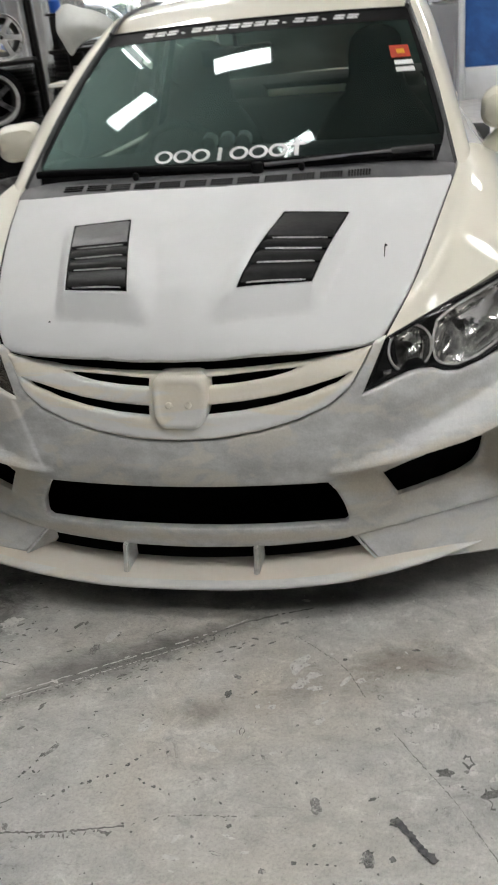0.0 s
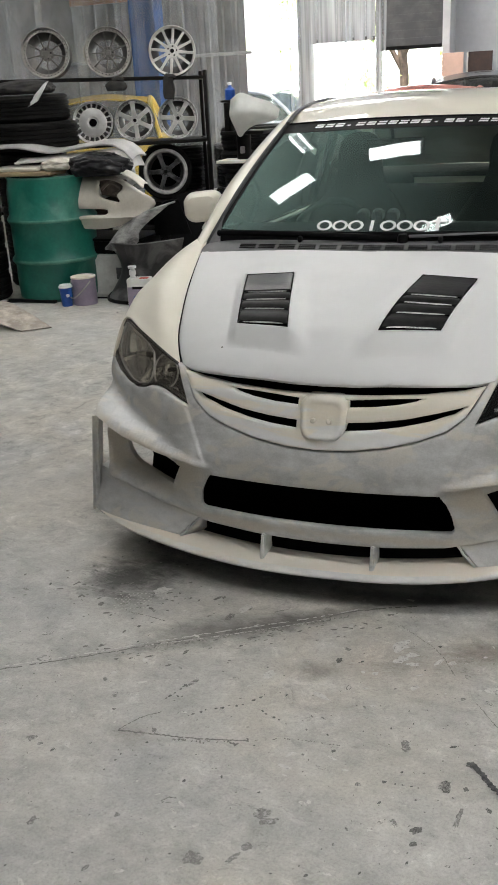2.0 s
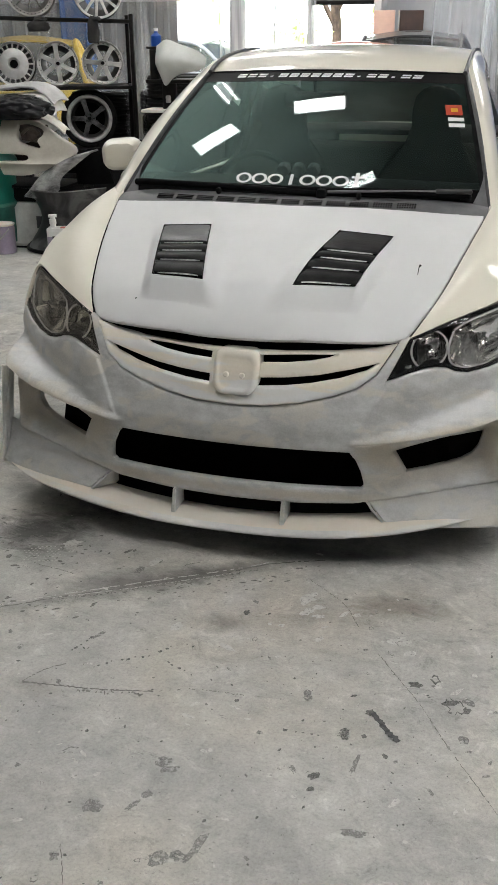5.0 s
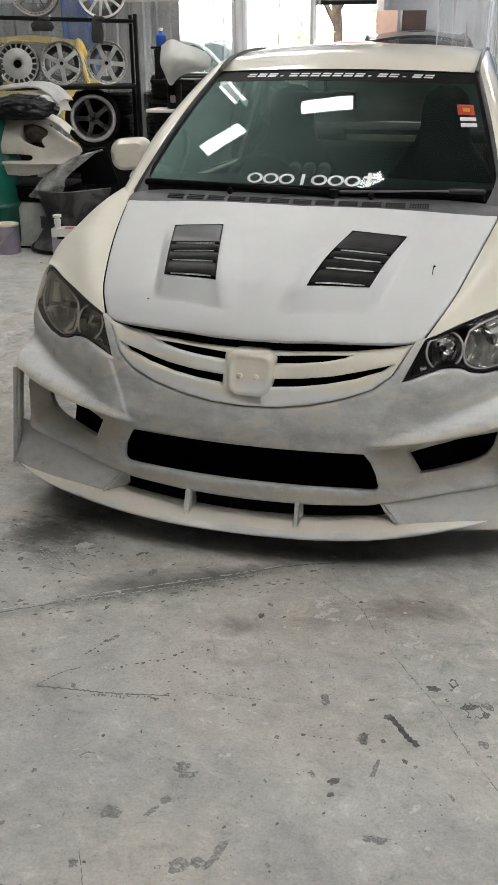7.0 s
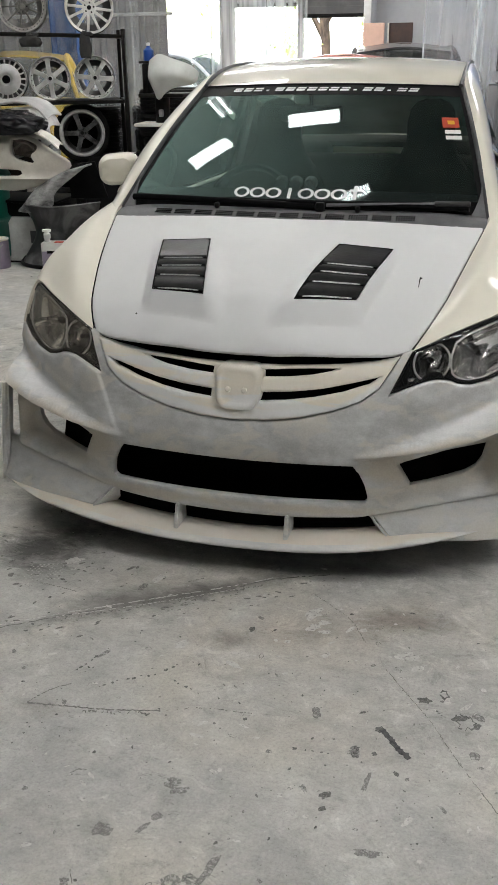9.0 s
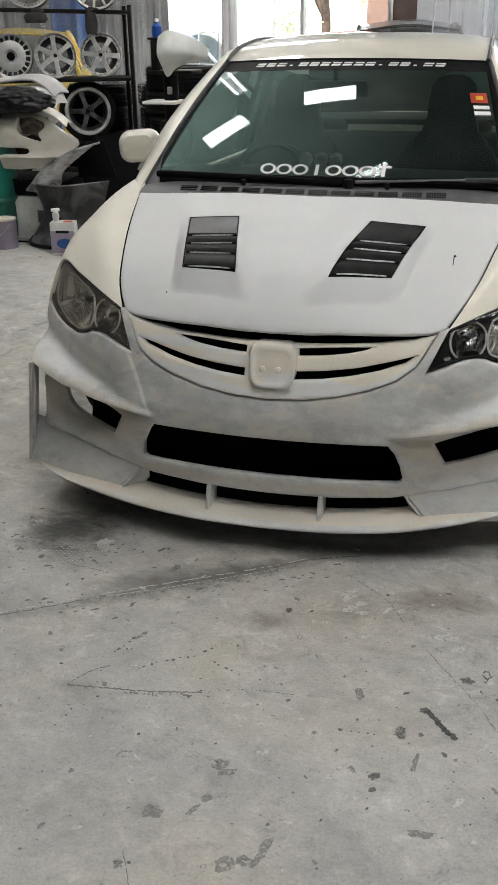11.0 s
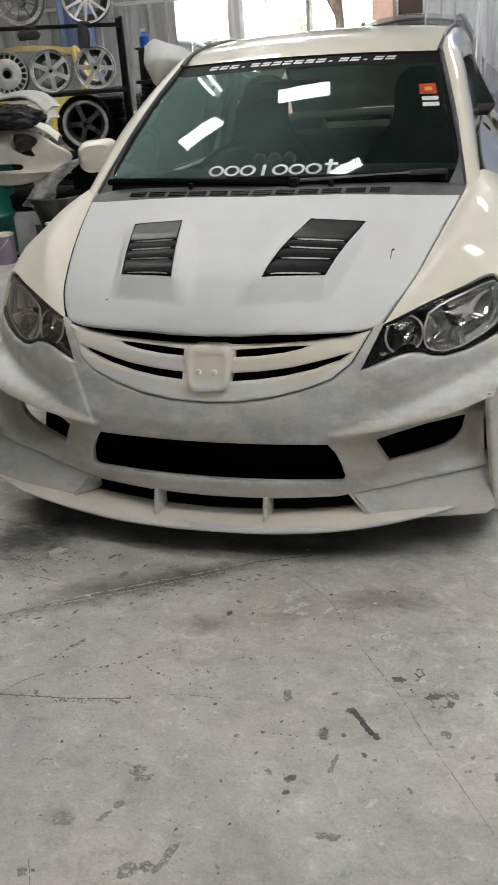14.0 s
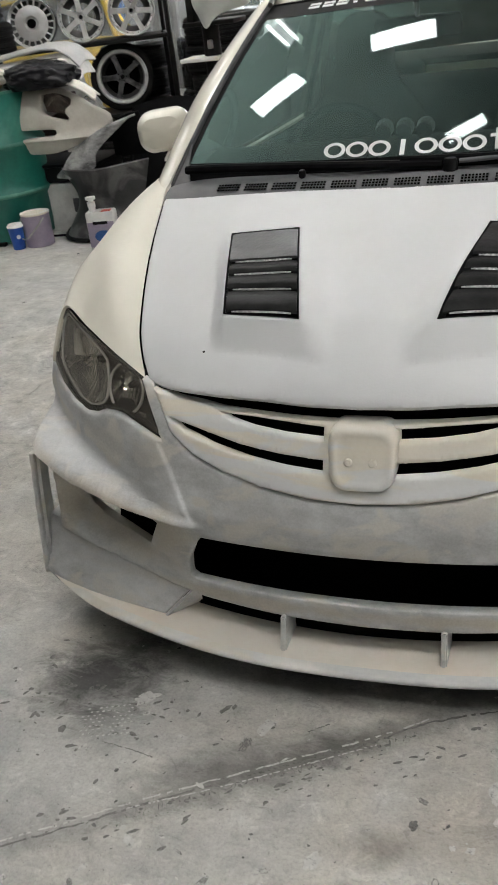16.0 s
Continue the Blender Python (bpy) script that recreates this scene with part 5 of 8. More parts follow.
for sx in (-0.36, 0.35):
    st = body("front_seat", seat_back(sx), FABRIC, label="dark fabric bucket seat")
    body("seat_cushion", cushion(0.50, 0.52, 0.16, Matrix.Translation((sx, 1.72, 0.50))), FABRIC, st)
both("door_card", thick(loft([[(0.670, 0.84, 0.935), (0.650, 1.15, 0.93), (0.618, 1.6, 0.935), (0.582, 2.2, 0.95), (0.552, 2.95, 0.97)], [(0.70, 0.88, 0.6), (0.73, 1.15, 0.6), (0.76, 1.6, 0.6), (0.72, 2.2, 0.6), (0.66, 2.95, 0.6)], [(0.70, 0.88, 0.25), (0.74, 1.15, 0.25), (0.75, 1.6, 0.25), (0.72, 2.2, 0.25), (0.66, 2.95, 0.25)]], 20, 6), 0.008), BLACK, label="black inner door trim")
rb = body("rear_bench", cushion(1.25, 0.16, 0.60, Matrix.Translation((0, 2.95, 0.68)) @ Matrix.Rotation(radians(-20), 4, "X")), FABRIC, label="dark rear bench")
for sx in (-0.40, 0.40):
    body("headrest", cushion(0.24, 0.09, 0.14, Matrix.Translation((sx, 3.06, 0.965)), 0.045), FABRIC, rb)
body("rear_shelf", box(0, 3.36, 1.018, 1.22, 0.62, 0.03, 0.008), FABRIC)
body("cabin_floor", box(0, 2.2, 0.22, 1.6, 2.6, 0.02), FABRIC)
body("headliner", thick(loft([[(x, y, z - 0.035) for x, y, z in r] for r in roof_rows[1:]], 14, 10), 0.006), FABRIC)
mir = body("rear_view_mirror", box(0, 0, 0, 0.25, 0.03, 0.065, 0.014, Matrix.Translation((-0.06, 1.33, 1.255)) @ Matrix.Rotation(radians(12), 4, "X")), BLACK, label="black interior mirror")
body("mirror_stem", tube([(-0.06, 1.325, 1.28), (-0.06, 1.30, 1.345)], 0.008, 8), BLACK, mir)


# wheels
def road_wheel(x, y, s):
    m = Matrix.Translation((x, y, 0.31)) @ Matrix.Rotation(radians(90) * s, 4, "Y")
    tyre_prof = [(0.215, -0.10), (0.26, -0.107), (0.295, -0.104), (0.308, -0.088), (0.310, 0.0), (0.308, 0.088), (0.295, 0.104), (0.26, 0.107), (0.215, 0.10)]
    wh = part("wheel", lathe(tyre_prof, 48, m), RUBBER, car, "black road wheel with tyre")
    part("rim", lathe([(0.218, 0.098), (0.222, 0.092), (0.208, 0.086), (0.20, 0.05), (0.19, -0.06), (0.215, -0.1)], 40, m), DARKMETAL, wh)
    for k in range(5):
        a = 2 * math.pi * k / 5
        part("spoke", tube([m @ Vector((0.03 * math.cos(a), 0.03 * math.sin(a), 0.075)), m @ Vector((0.12 * math.cos(a), 0.12 * math.sin(a), 0.078)), m @ Vector((0.207 * math.cos(a), 0.207 * math.sin(a), 0.088))], 0.018, 8, 6), DARKMETAL, wh)
    part("hub", lathe([(0.0005, 0.085), (0.03, 0.084), (0.05, 0.07), (0.055, 0.0)], 20, m), DARKMETAL, wh)


for s in (1, -1):
    road_wheel(s * 0.755, 0.84, s)
    road_wheel(s * 0.755, 3.52, s)
# ---- the workshop ----
WALLMAT = material("white_wall", (0.66, 0.67, 0.68), 0.6, dark=(0.54, 0.55, 0.57), scale=1.2, fine=0.1, bump=0.05, bump_scale=30)
CLAD = material("grey_cladding", (0.28, 0.285, 0.29), 0.55, dark=(0.17, 0.17, 0.177), scale=2.5, fine=0.15)
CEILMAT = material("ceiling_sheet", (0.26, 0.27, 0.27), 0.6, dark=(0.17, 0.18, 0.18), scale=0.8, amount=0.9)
ORANGE = material("rusty_orange_board", (0.46, 0.21, 0.075), 0.65, dark=(0.27, 0.12, 0.055), scale=3, fine=0.2)
TEAL = material("teal_sheet", (0.05, 0.30, 0.24), 0.5, dark=(0.03, 0.22, 0.18), scale=4)
BLUESTEEL = material("blue_painted_steel", (0.03, 0.12, 0.38), 0.42, dark=(0.02, 0.08, 0.26), scale=5, fine=0.1)
SHUTTERMAT = material("dark_grey_shutter", (0.10, 0.10, 0.105), 0.5, dark=(0.07, 0.07, 0.075), scale=6)
LIGHTSHUTTER = material("light_grey_shutter", (0.45, 0.46, 0.47), 0.5, dark=(0.36, 0.37, 0.38), scale=6)
BROWN = material("dark_brown_board", (0.05, 0.022, 0.014), 0.5, dark=(0.03, 0.014, 0.01), scale=8)
PINK = material("pale_pink_board", (0.75, 0.50, 0.40), 0.6, dark=(0.68, 0.45, 0.36), scale=6)
GROUND = material("outside_paving", (0.42, 0.41, 0.39), 0.8, dark=(0.30, 0.29, 0.28), scale=2, fine=0.2)
LED = material("led_diffuser", (1.0, 0.985, 0.96), 0.4, emit=LAMP_POWER)


def built(name, shape, mat, smooth=False):
    return tagged(part(name, shape, mat, smooth=smooth), kind="structure")


floor = built("floor", box(0, 2.0, -0.06, 15.0, 19.0, 0.12), FLOORMAT)
built("ground", box(0, 61.5, -0.12, 160, 100.0, 0.1), GROUND)
# unseen ceiling graded paler towards -x to paint the windscreen's reflection brighter there
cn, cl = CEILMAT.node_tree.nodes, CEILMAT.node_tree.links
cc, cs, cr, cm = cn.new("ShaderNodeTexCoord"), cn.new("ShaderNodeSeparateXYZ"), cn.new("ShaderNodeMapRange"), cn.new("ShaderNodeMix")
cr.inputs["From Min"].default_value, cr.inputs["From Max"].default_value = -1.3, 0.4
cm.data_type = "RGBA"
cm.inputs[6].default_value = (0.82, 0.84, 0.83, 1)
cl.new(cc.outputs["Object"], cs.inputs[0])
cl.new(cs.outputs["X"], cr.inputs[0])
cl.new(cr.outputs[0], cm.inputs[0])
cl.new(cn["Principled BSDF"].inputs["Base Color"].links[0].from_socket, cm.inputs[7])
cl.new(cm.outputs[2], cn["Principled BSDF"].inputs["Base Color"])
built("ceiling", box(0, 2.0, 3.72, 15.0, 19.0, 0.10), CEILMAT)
# left and front walls are unseen, added dark to cut bounced light
built("unseen_wall_left", box(-7.2, 2.0, 1.84, 0.2, 19.0, 3.66), CLAD)
built("wall_right", box(5.2, 2.0, 1.84, 0.2, 19.0, 3.66), WALLMAT)
built("unseen_wall_front", box(-1.0, -7.4, 1.84, 12.2, 0.2, 3.66), CLAD)
YB = 11.3
# back wall round its openings
built("wall_back", merged(box(-2.75, YB + 0.1, 3.15, 2.96, 0.2, 1.04), box(-3.34, YB + 0.1, 1.315, 0.18, 0.2, 2.63),
                          box(-2.27, YB + 0.1, 1.315, 0.05, 0.2, 2.63)), CLAD)
built("wall_back_right", merged(box(-0.20, YB + 0.1, 1.84, 2.14, 0.2, 3.66), box(3.0, YB + 0.1, 1.84, 4.2, 0.2, 3.66)), WALLMAT)


def cladding(x0, x1, z0, z1, y):
    """Ribbed metal sheet."""
    xs, d = [], []
    x = x0
    while x < x1:
        for dx, dy in ((0, 0), (0.11, 0), (0.13, -0.03), (0.19, -0.03)):
            if x + dx <= x1:
                xs.append(x + dx)
                d.append(dy)
        x += 0.21
    n = len(xs)
    vs = [Vector((a, y + b, z)) for z in (z0, z1) for a, b in zip(xs, d)]
    return thick((vs, [[i, i + 1, n + i + 1, n + i] for i in range(n - 1)]), 0.004)


built("cladding_back", cladding(-7.1, -4.23, 0.0, 3.66, YB + 0.1), CLAD)
built("board_band", box(-5.65, YB - 0.02, 3.13, 2.8, 0.04, 0.80, 0.01), ORANGE)
built("teal_panel", box(-5.95, YB - 0.06, 2.95, 0.36, 0.03, 0.34, 0.008), TEAL)
built("steel_column", merged(box(-5.60, 10.9, 1.83, 0.40, 0.02, 3.66), box(-5.79, 10.9, 1.83, 0.02, 0.30, 3.66), box(-5.41, 10.9, 1.83, 0.02, 0.30, 3.66)), BLUESTEEL)
built("wall_rail", box(-5.6, YB - 0.07, 1.92, 3.0, 0.05, 0.045, 0.01), LIGHTSHUTTER)
built("white_column", box(-1.245, 11.0, 1.83, 0.10, 0.5, 3.66, 0.008), WALLMAT)
# half-raised roller shutters
def shutter(x0, x1, z0, name, mat, colour):
    t = thing(name, ((x0 + x1) / 2, YB - 0.02, z0), colour + " roller shutter, half raised over the doorway", "shutter", kind="structure")
    z = z0
    while z < 3.6:
        part("slat", box((x0 + x1) / 2, YB - 0.02, z + 0.05, x1 - x0, 0.03, 0.1025, 0.006), mat, t, smooth=False)
        z += 0.1
    part("bottom_rail", box((x0 + x1) / 2, YB - 0.02, z0 - 0.02, x1 - x0, 0.05, 0.05, 0.006), BLACK, t)
    return t


shutter(-2.25, -1.29, 1.87, "shutter_1", SHUTTERMAT, "dark grey")
shutter(-3.25, -2.30, 2.02, "shutter_2", LIGHTSHUTTER, "light grey")
# things against the back wall
b = thing("leaning_board", (-0.83, 10.9, 0), "dark brown board leaning near the doorway", "board")
part("board_sheet", box(-0.83, 10.95, 0.87, 0.33, 0.04, 1.74, 0.004), BROWN, b)
part("board_edge", box(-0.985, 10.92, 0.87, 0.02, 0.03, 1.74, 0.003), FILLER, b)
b = thing("pink_panel", (-1.13, 10.5, 0), "pale pink panel standing by the doorway", "panel")
part("panel_sheet", box(-1.13, 10.6, 0.87, 0.27, 0.04, 1.73, 0.004), PINK, b)
part("panel_foot", box(-1.13, 10.6, 0.02, 0.31, 0.2, 0.04, 0.006), STEEL, b)
b = thing("machine_cabinet", (0.58, 10.2, 0), "dark grey machine cabinet standing behind the plastic curtain", "cabinet")
part("cabinet_body", box(0.58, 10.2, 0.50, 0.44, 0.50, 1.0, 0.02), SHUTTERMAT, b)
part("upper_unit", box(0.62, 10.2, 1.25, 0.32, 0.40, 0.48, 0.03), BLACK, b)
part("control_panel", box(0.50, 9.94, 1.10, 0.16, 0.03, 0.12, 0.01), LIGHTSHUTTER, b)
part("plinth", box(0.58, 10.2, 0.03, 0.48, 0.54, 0.06, 0.01), BLACK, b)
d = thing("door_1", (2.0, 9.5, 0), "tall blue sheet door over a white base panel", "door", kind="structure")
part("door_leaf", box(2.98, 9.5, 2.0, 4.30, 0.06, 3.30, 0.006), BLUESTEEL, d)
part("door_base", box(2.98, 9.49, 0.175, 4.30, 0.07, 0.34, 0.01), WALLMAT, d)
part("door_post", box(0.79, 9.48, 1.83, 0.07, 0.10, 3.66, 0.008), WALLMAT, d)

# daylight and trees beyond the openings
LEAVES = material("sunlit_foliage", (0.50, 0.58, 0.16), 0.7, dark=(0.30, 0.42, 0.10), scale=1.6, amount=1.0, fine=0.4, emit=0)
# glowing backdrop: bright sky and foliage painted as emission beyond the openings
hz = bpy.data.materials.new("daylight_glow")
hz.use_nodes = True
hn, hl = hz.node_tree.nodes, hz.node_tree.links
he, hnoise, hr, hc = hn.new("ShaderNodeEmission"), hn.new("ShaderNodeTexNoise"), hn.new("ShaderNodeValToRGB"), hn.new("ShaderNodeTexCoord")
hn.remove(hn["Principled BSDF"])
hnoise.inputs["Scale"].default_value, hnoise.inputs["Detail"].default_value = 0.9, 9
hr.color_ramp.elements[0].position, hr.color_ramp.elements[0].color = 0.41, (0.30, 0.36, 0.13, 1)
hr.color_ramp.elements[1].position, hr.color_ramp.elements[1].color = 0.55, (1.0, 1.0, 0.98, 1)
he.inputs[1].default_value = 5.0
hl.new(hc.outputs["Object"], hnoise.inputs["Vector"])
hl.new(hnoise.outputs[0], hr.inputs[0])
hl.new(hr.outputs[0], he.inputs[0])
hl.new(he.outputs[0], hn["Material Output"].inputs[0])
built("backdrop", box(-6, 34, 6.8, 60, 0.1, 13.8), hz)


for wx, wz, ww, wh in ((-2.78, 1.0, 0.9, 1.9), (-1.78, 0.95, 0.9, 1.75)):
    day = new("daylight", bpy.data.lights.new("daylight", "AREA"))
    day.data.shape, day.data.size, day.data.size_y = "RECTANGLE", ww, wh
    day.data.energy, day.data.color = 16.0 * ww * wh, (0.97, 1.0, 0.99)
    day.matrix_world = look((wx, 11.22, wz), (wx, 5.0, wz))


def tree(x, y, h, seed, label):
    rnd = random.Random(seed)
    t = thing("tree", (x, y, -0.07), label, "tree")
    part("trunk", merged(tube([(x, y, -0.1), (x + 0.05, y, h * 0.3), (x - 0.05, y, h * 0.55), (x + 0.1, y, h * 0.8)], 0.10, 8, 10), tube([(x, y, h * 0.4), (x + 0.5, y, h * 0.6), (x + 0.8, y + 0.1, h * 0.75)], 0.06, 6, 8), tube([(x, y, h * 0.35), (x - 0.5, y, h * 0.55), (x - 0.9, y + 0.1, h * 0.7)], 0.06, 6, 8)), BARK, t)
    vs, fs = [], []
    clumps = [Vector((rnd.gauss(0, 1.1), rnd.gauss(0, 0.8), rnd.gauss(0, 0.22) * h)) for _ in range(46)]
    for i in range(9000):
        c = rnd.choice(clumps) + Vector((rnd.gauss(0, 0.20), rnd.gauss(0, 0.20), rnd.gauss(0, 0.17))) + Vector((x, y, h * 0.60))
        u = Vector((rnd.uniform(-1, 1), rnd.uniform(-1, 1), rnd.uniform(-1, 1))).normalized() * rnd.uniform(0.025, 0.05)
        w = u.cross(Vector((rnd.uniform(-1, 1), rnd.uniform(-1, 1), rnd.uniform(-1, 1)))).normalized() * 0.02
        k = len(vs)
        vs += [c - u, c + w, c + u, c - w]
        fs.append([k, k + 1, k + 2, k + 3])
    part("crown", (vs, fs), LEAVES, t, smooth=False)


BARK = material("bark", (0.14, 0.10, 0.07), 0.9, dark=(0.07, 0.05, 0.04), scale=8, bump=0.4, bump_scale=20)
tree(-3.2, 18.0, 4.6, 5, "leafy green tree in full sun outside")


# ceiling lamps, seen in reflection and added as fill
def ceiling_lamp(x, y, w, d, turn=0.0, label="square-edged LED ceiling panel, lit; seen mirrored or added as fill", lit=None):
    m = Matrix.Translation((x, y, 3.67)) @ Matrix.Rotation(radians(turn), 4, "Z")
    t = thing("ceiling_or_fill_light", m, label, "ceiling light", "ceiling lights")
    part("housing", moved(box(0, 0, -0.02, w + 0.04, d + 0.04, 0.05, 0.008), m), WALLMAT, t)
    part("diffuser", moved(box(0, 0, -0.05, w, d, 0.02, 0.004), m), lit or LED, t)


for x, y, w, d, turn in LAMPS_AND_FILL:
    ceiling_lamp(x, y, w, d, turn)
# twin tube fitting
m = Matrix.Translation((-1.60, 2.86, 3.67)) @ Matrix.Rotation(radians(-61), 4, "Z")
t = thing("tube_light", m, "twin fluorescent tube fitting, lit", "ceiling light")
part("tray", moved(box(0, 0, -0.02, 0.60, 0.17, 0.05, 0.006), m), WALLMAT, t)
for k in (-0.045, 0.045):
    part("tube_lamp", moved(merged(tube([(-0.27, k, -0.06), (0.27, k, -0.06)], 0.014, 10)), m), LED, t)


# clear plastic strip curtains
def pvc(name="clear_pvc", clear=0.04, cloud=0.27):
    m = bpy.data.materials.new(name)
    m.use_nodes = True
    n, l = m.node_tree.nodes, m.node_tree.links
    n.remove(n["Principled BSDF"])
    tr, df, gl, m1, m2, fr = n.new("ShaderNodeBsdfTransparent"), n.new("ShaderNodeBsdfDiffuse"), n.new("ShaderNodeBsdfGlossy"), n.new("ShaderNodeMixShader"), n.new("ShaderNodeMixShader"), n.new("ShaderNodeFresnel")
    tr.inputs[0].default_value = (0.93, 0.95, 0.96, 1)
    df.inputs[0].default_value = (0.80, 0.82, 0.85, 1)
    tl, m3 = n.new("ShaderNodeBsdfTranslucent"), n.new("ShaderNodeMixShader")
    tl.inputs[0].default_value = (0.85, 0.87, 0.9, 1)
    m3.inputs[0].default_value = 0.5
    l.new(df.outputs[0], m3.inputs[1])
    l.new(tl.outputs[0], m3.inputs[2])
    gl.inputs["Roughness"].default_value = 0.12
    co, ns, mr = n.new("ShaderNodeTexCoord"), n.new("ShaderNodeTexNoise"), n.new("ShaderNodeMapRange")
    mp = n.new("ShaderNodeMapping")
    mp.inputs["Scale"].default_value = (11, 11, 0.35)
    ns.inputs["Scale"].default_value, ns.inputs["Detail"].default_value = 2.0, 6
    mr.inputs["From Min"].default_value, mr.inputs["From Max"].default_value = 0.35, 0.75
    mr.inputs["To Min"].default_value, mr.inputs["To Max"].default_value = clear, cloud
    l.new(co.outputs["Object"], mp.inputs[0])
    l.new(mp.outputs[0], ns.inputs["Vector"])
    l.new(ns.outputs[0], mr.inputs[0])
    l.new(mr.outputs[0], m1.inputs[0])
    l.new(tr.outputs[0], m1.inputs[1])
    l.new(m3.outputs[0], m1.inputs[2])
    l.new(fr.outputs[0], m2.inputs[0])
    l.new(m1.outputs[0], m2.inputs[1])
    l.new(gl.outputs[0], m2.inputs[2])
    l.new(m2.outputs[0], n["Material Output"].inputs[0])
    return m


PVC = pvc()
# cloudier copy of the clear plastic, with the daylight behind it painted in
BACKLIT = pvc("backlit_pvc", 0.20, 0.72)
HAZYPVC = pvc("hazy_pvc", 0.10, 0.42)
# whitish plastic for the painted highlights along the strips
EDGEGLINT = pvc("pvc_edge_highlight", 0.45, 0.85)


def curtain(x0, x1, y, seed, label, mat=PVC):
    rnd = random.Random(seed)
    t = thing("pvc_curtain", ((x0 + x1) / 2, y, 3.6), label, "curtain")
    part("curtain_rail", box((x0 + x1) / 2, y, 3.63, x1 - x0, 0.06, 0.08, 0.01), ALLOY, t)
    x = x0
    while x < x1 - 0.1:
        w = rnd.uniform(0.28, 0.55)
        a, b = x - 0.05, min(x + w, x1)
        ph, amp, off = rnd.uniform(0, 6), rnd.uniform(0.012, 0.03), rnd.choice((-0.03, 0.03))
        nx, nz = 22, 10
        vs = []
        for j in range(nz + 1):
            z = 0.03 + (3.6 - 0.03) * j / nz
            for i in range(nx + 1):
                s = i / nx
                curl = 0.07 * (s ** 10 + (1 - s) ** 10)
                vs.append(Vector((a + (b - a) * s + 0.01 * math.sin(2 * z + ph), y + off + amp * math.sin(9 * s + ph + 0.5 * z) * (1 - 0.6 * j / nz) + curl, z)))
        fs = [[j * (nx + 1) + i, j * (nx + 1) + i + 1, (j + 1) * (nx + 1) + i + 1, (j + 1) * (nx + 1) + i] for j in range(nz) for i in range(nx)]
        part("strip", (vs, fs), mat, t).visible_shadow = False
        if mat is PVC and rnd.random() < 0.6:
            x += w
            continue
        # pale tube added as the bright backlit streak on the strip's edge
        part("edge_highlight", tube([vs[j * (nx + 1)] + Vector((0, -0.012, 0)) for j in range(nz + 1)], rnd.uniform(0.005, 0.011), 6), EDGEGLINT, t).visible_shadow = False
        x += w


curtain(-7.0, -1.85, 5.7, 4, "clear plastic strip curtain, creased and dusty")
curtain(-1.80, -1.02, 5.7, 6, "plastic strip curtain, clouded to carry the daylight behind it", BACKLIT)
curtain(0.0, 0.74, 5.9, 9, "clear plastic strip curtain, creased and dusty", HAZYPVC)
# ---- wheel rack ----
def rod(a, b, w=0.030):
    """A square steel bar from a to b."""
    a, b = Vector(a), Vector(b)
    d = b - a
    m = Matrix.Translation((a + b) / 2) @ d.to_track_quat("Z", "Y").to_matrix().to_4x4()
    return moved(box(0, 0, 0, w, w, d.length, 0.003), m)


RACK_AT = Matrix.Translation((-2.45, 5.19, 0)) @ Matrix.Rotation(radians(27), 4, "Z")


def racked(d, off, z):
    """A place on the rack: d along it from its end post, off behind its front bar."""
    return RACK_AT @ Vector((-d, off, z))


rack = thing("wheel_rack", racked(0.9, 0.2, 0), "black square-tube steel rack stacked with wheels", "rack")
LONG, DEEP = 1.80, 0.46
for d in (-0.04, LONG):
    for y in (0.0, DEEP):
        part("post", rod(racked(d, y, 0), racked(d, y, 1.61 + 0.03 * d)), STEEL, rack)
for z, rise in ((1.555, 0.05), (1.055, 0.0), (0.555, 0.0)):
    for y in (0.0, DEEP):
        part("shelf_bar", rod(racked(-0.04, y, z), racked(LONG, y, z + rise), 0.025), STEEL, rack)
    for d in (-0.04, LONG):
        part("end_bar", rod(racked(d, 0, z + rise * d / LONG), racked(d, DEEP, z + rise * d / LONG), 0.028), STEEL, rack)
    if z < 1.5:
        part("shelf_sheet", moved(box(-LONG / 2, DEEP / 2, z + 0.012, LONG, DEEP, 0.006), RACK_AT), STEEL, rack)


def ring(r0, r1, z0, z1):
    return [(r0, z0), (r1, z0), (r1, z1), (r0, z1)]


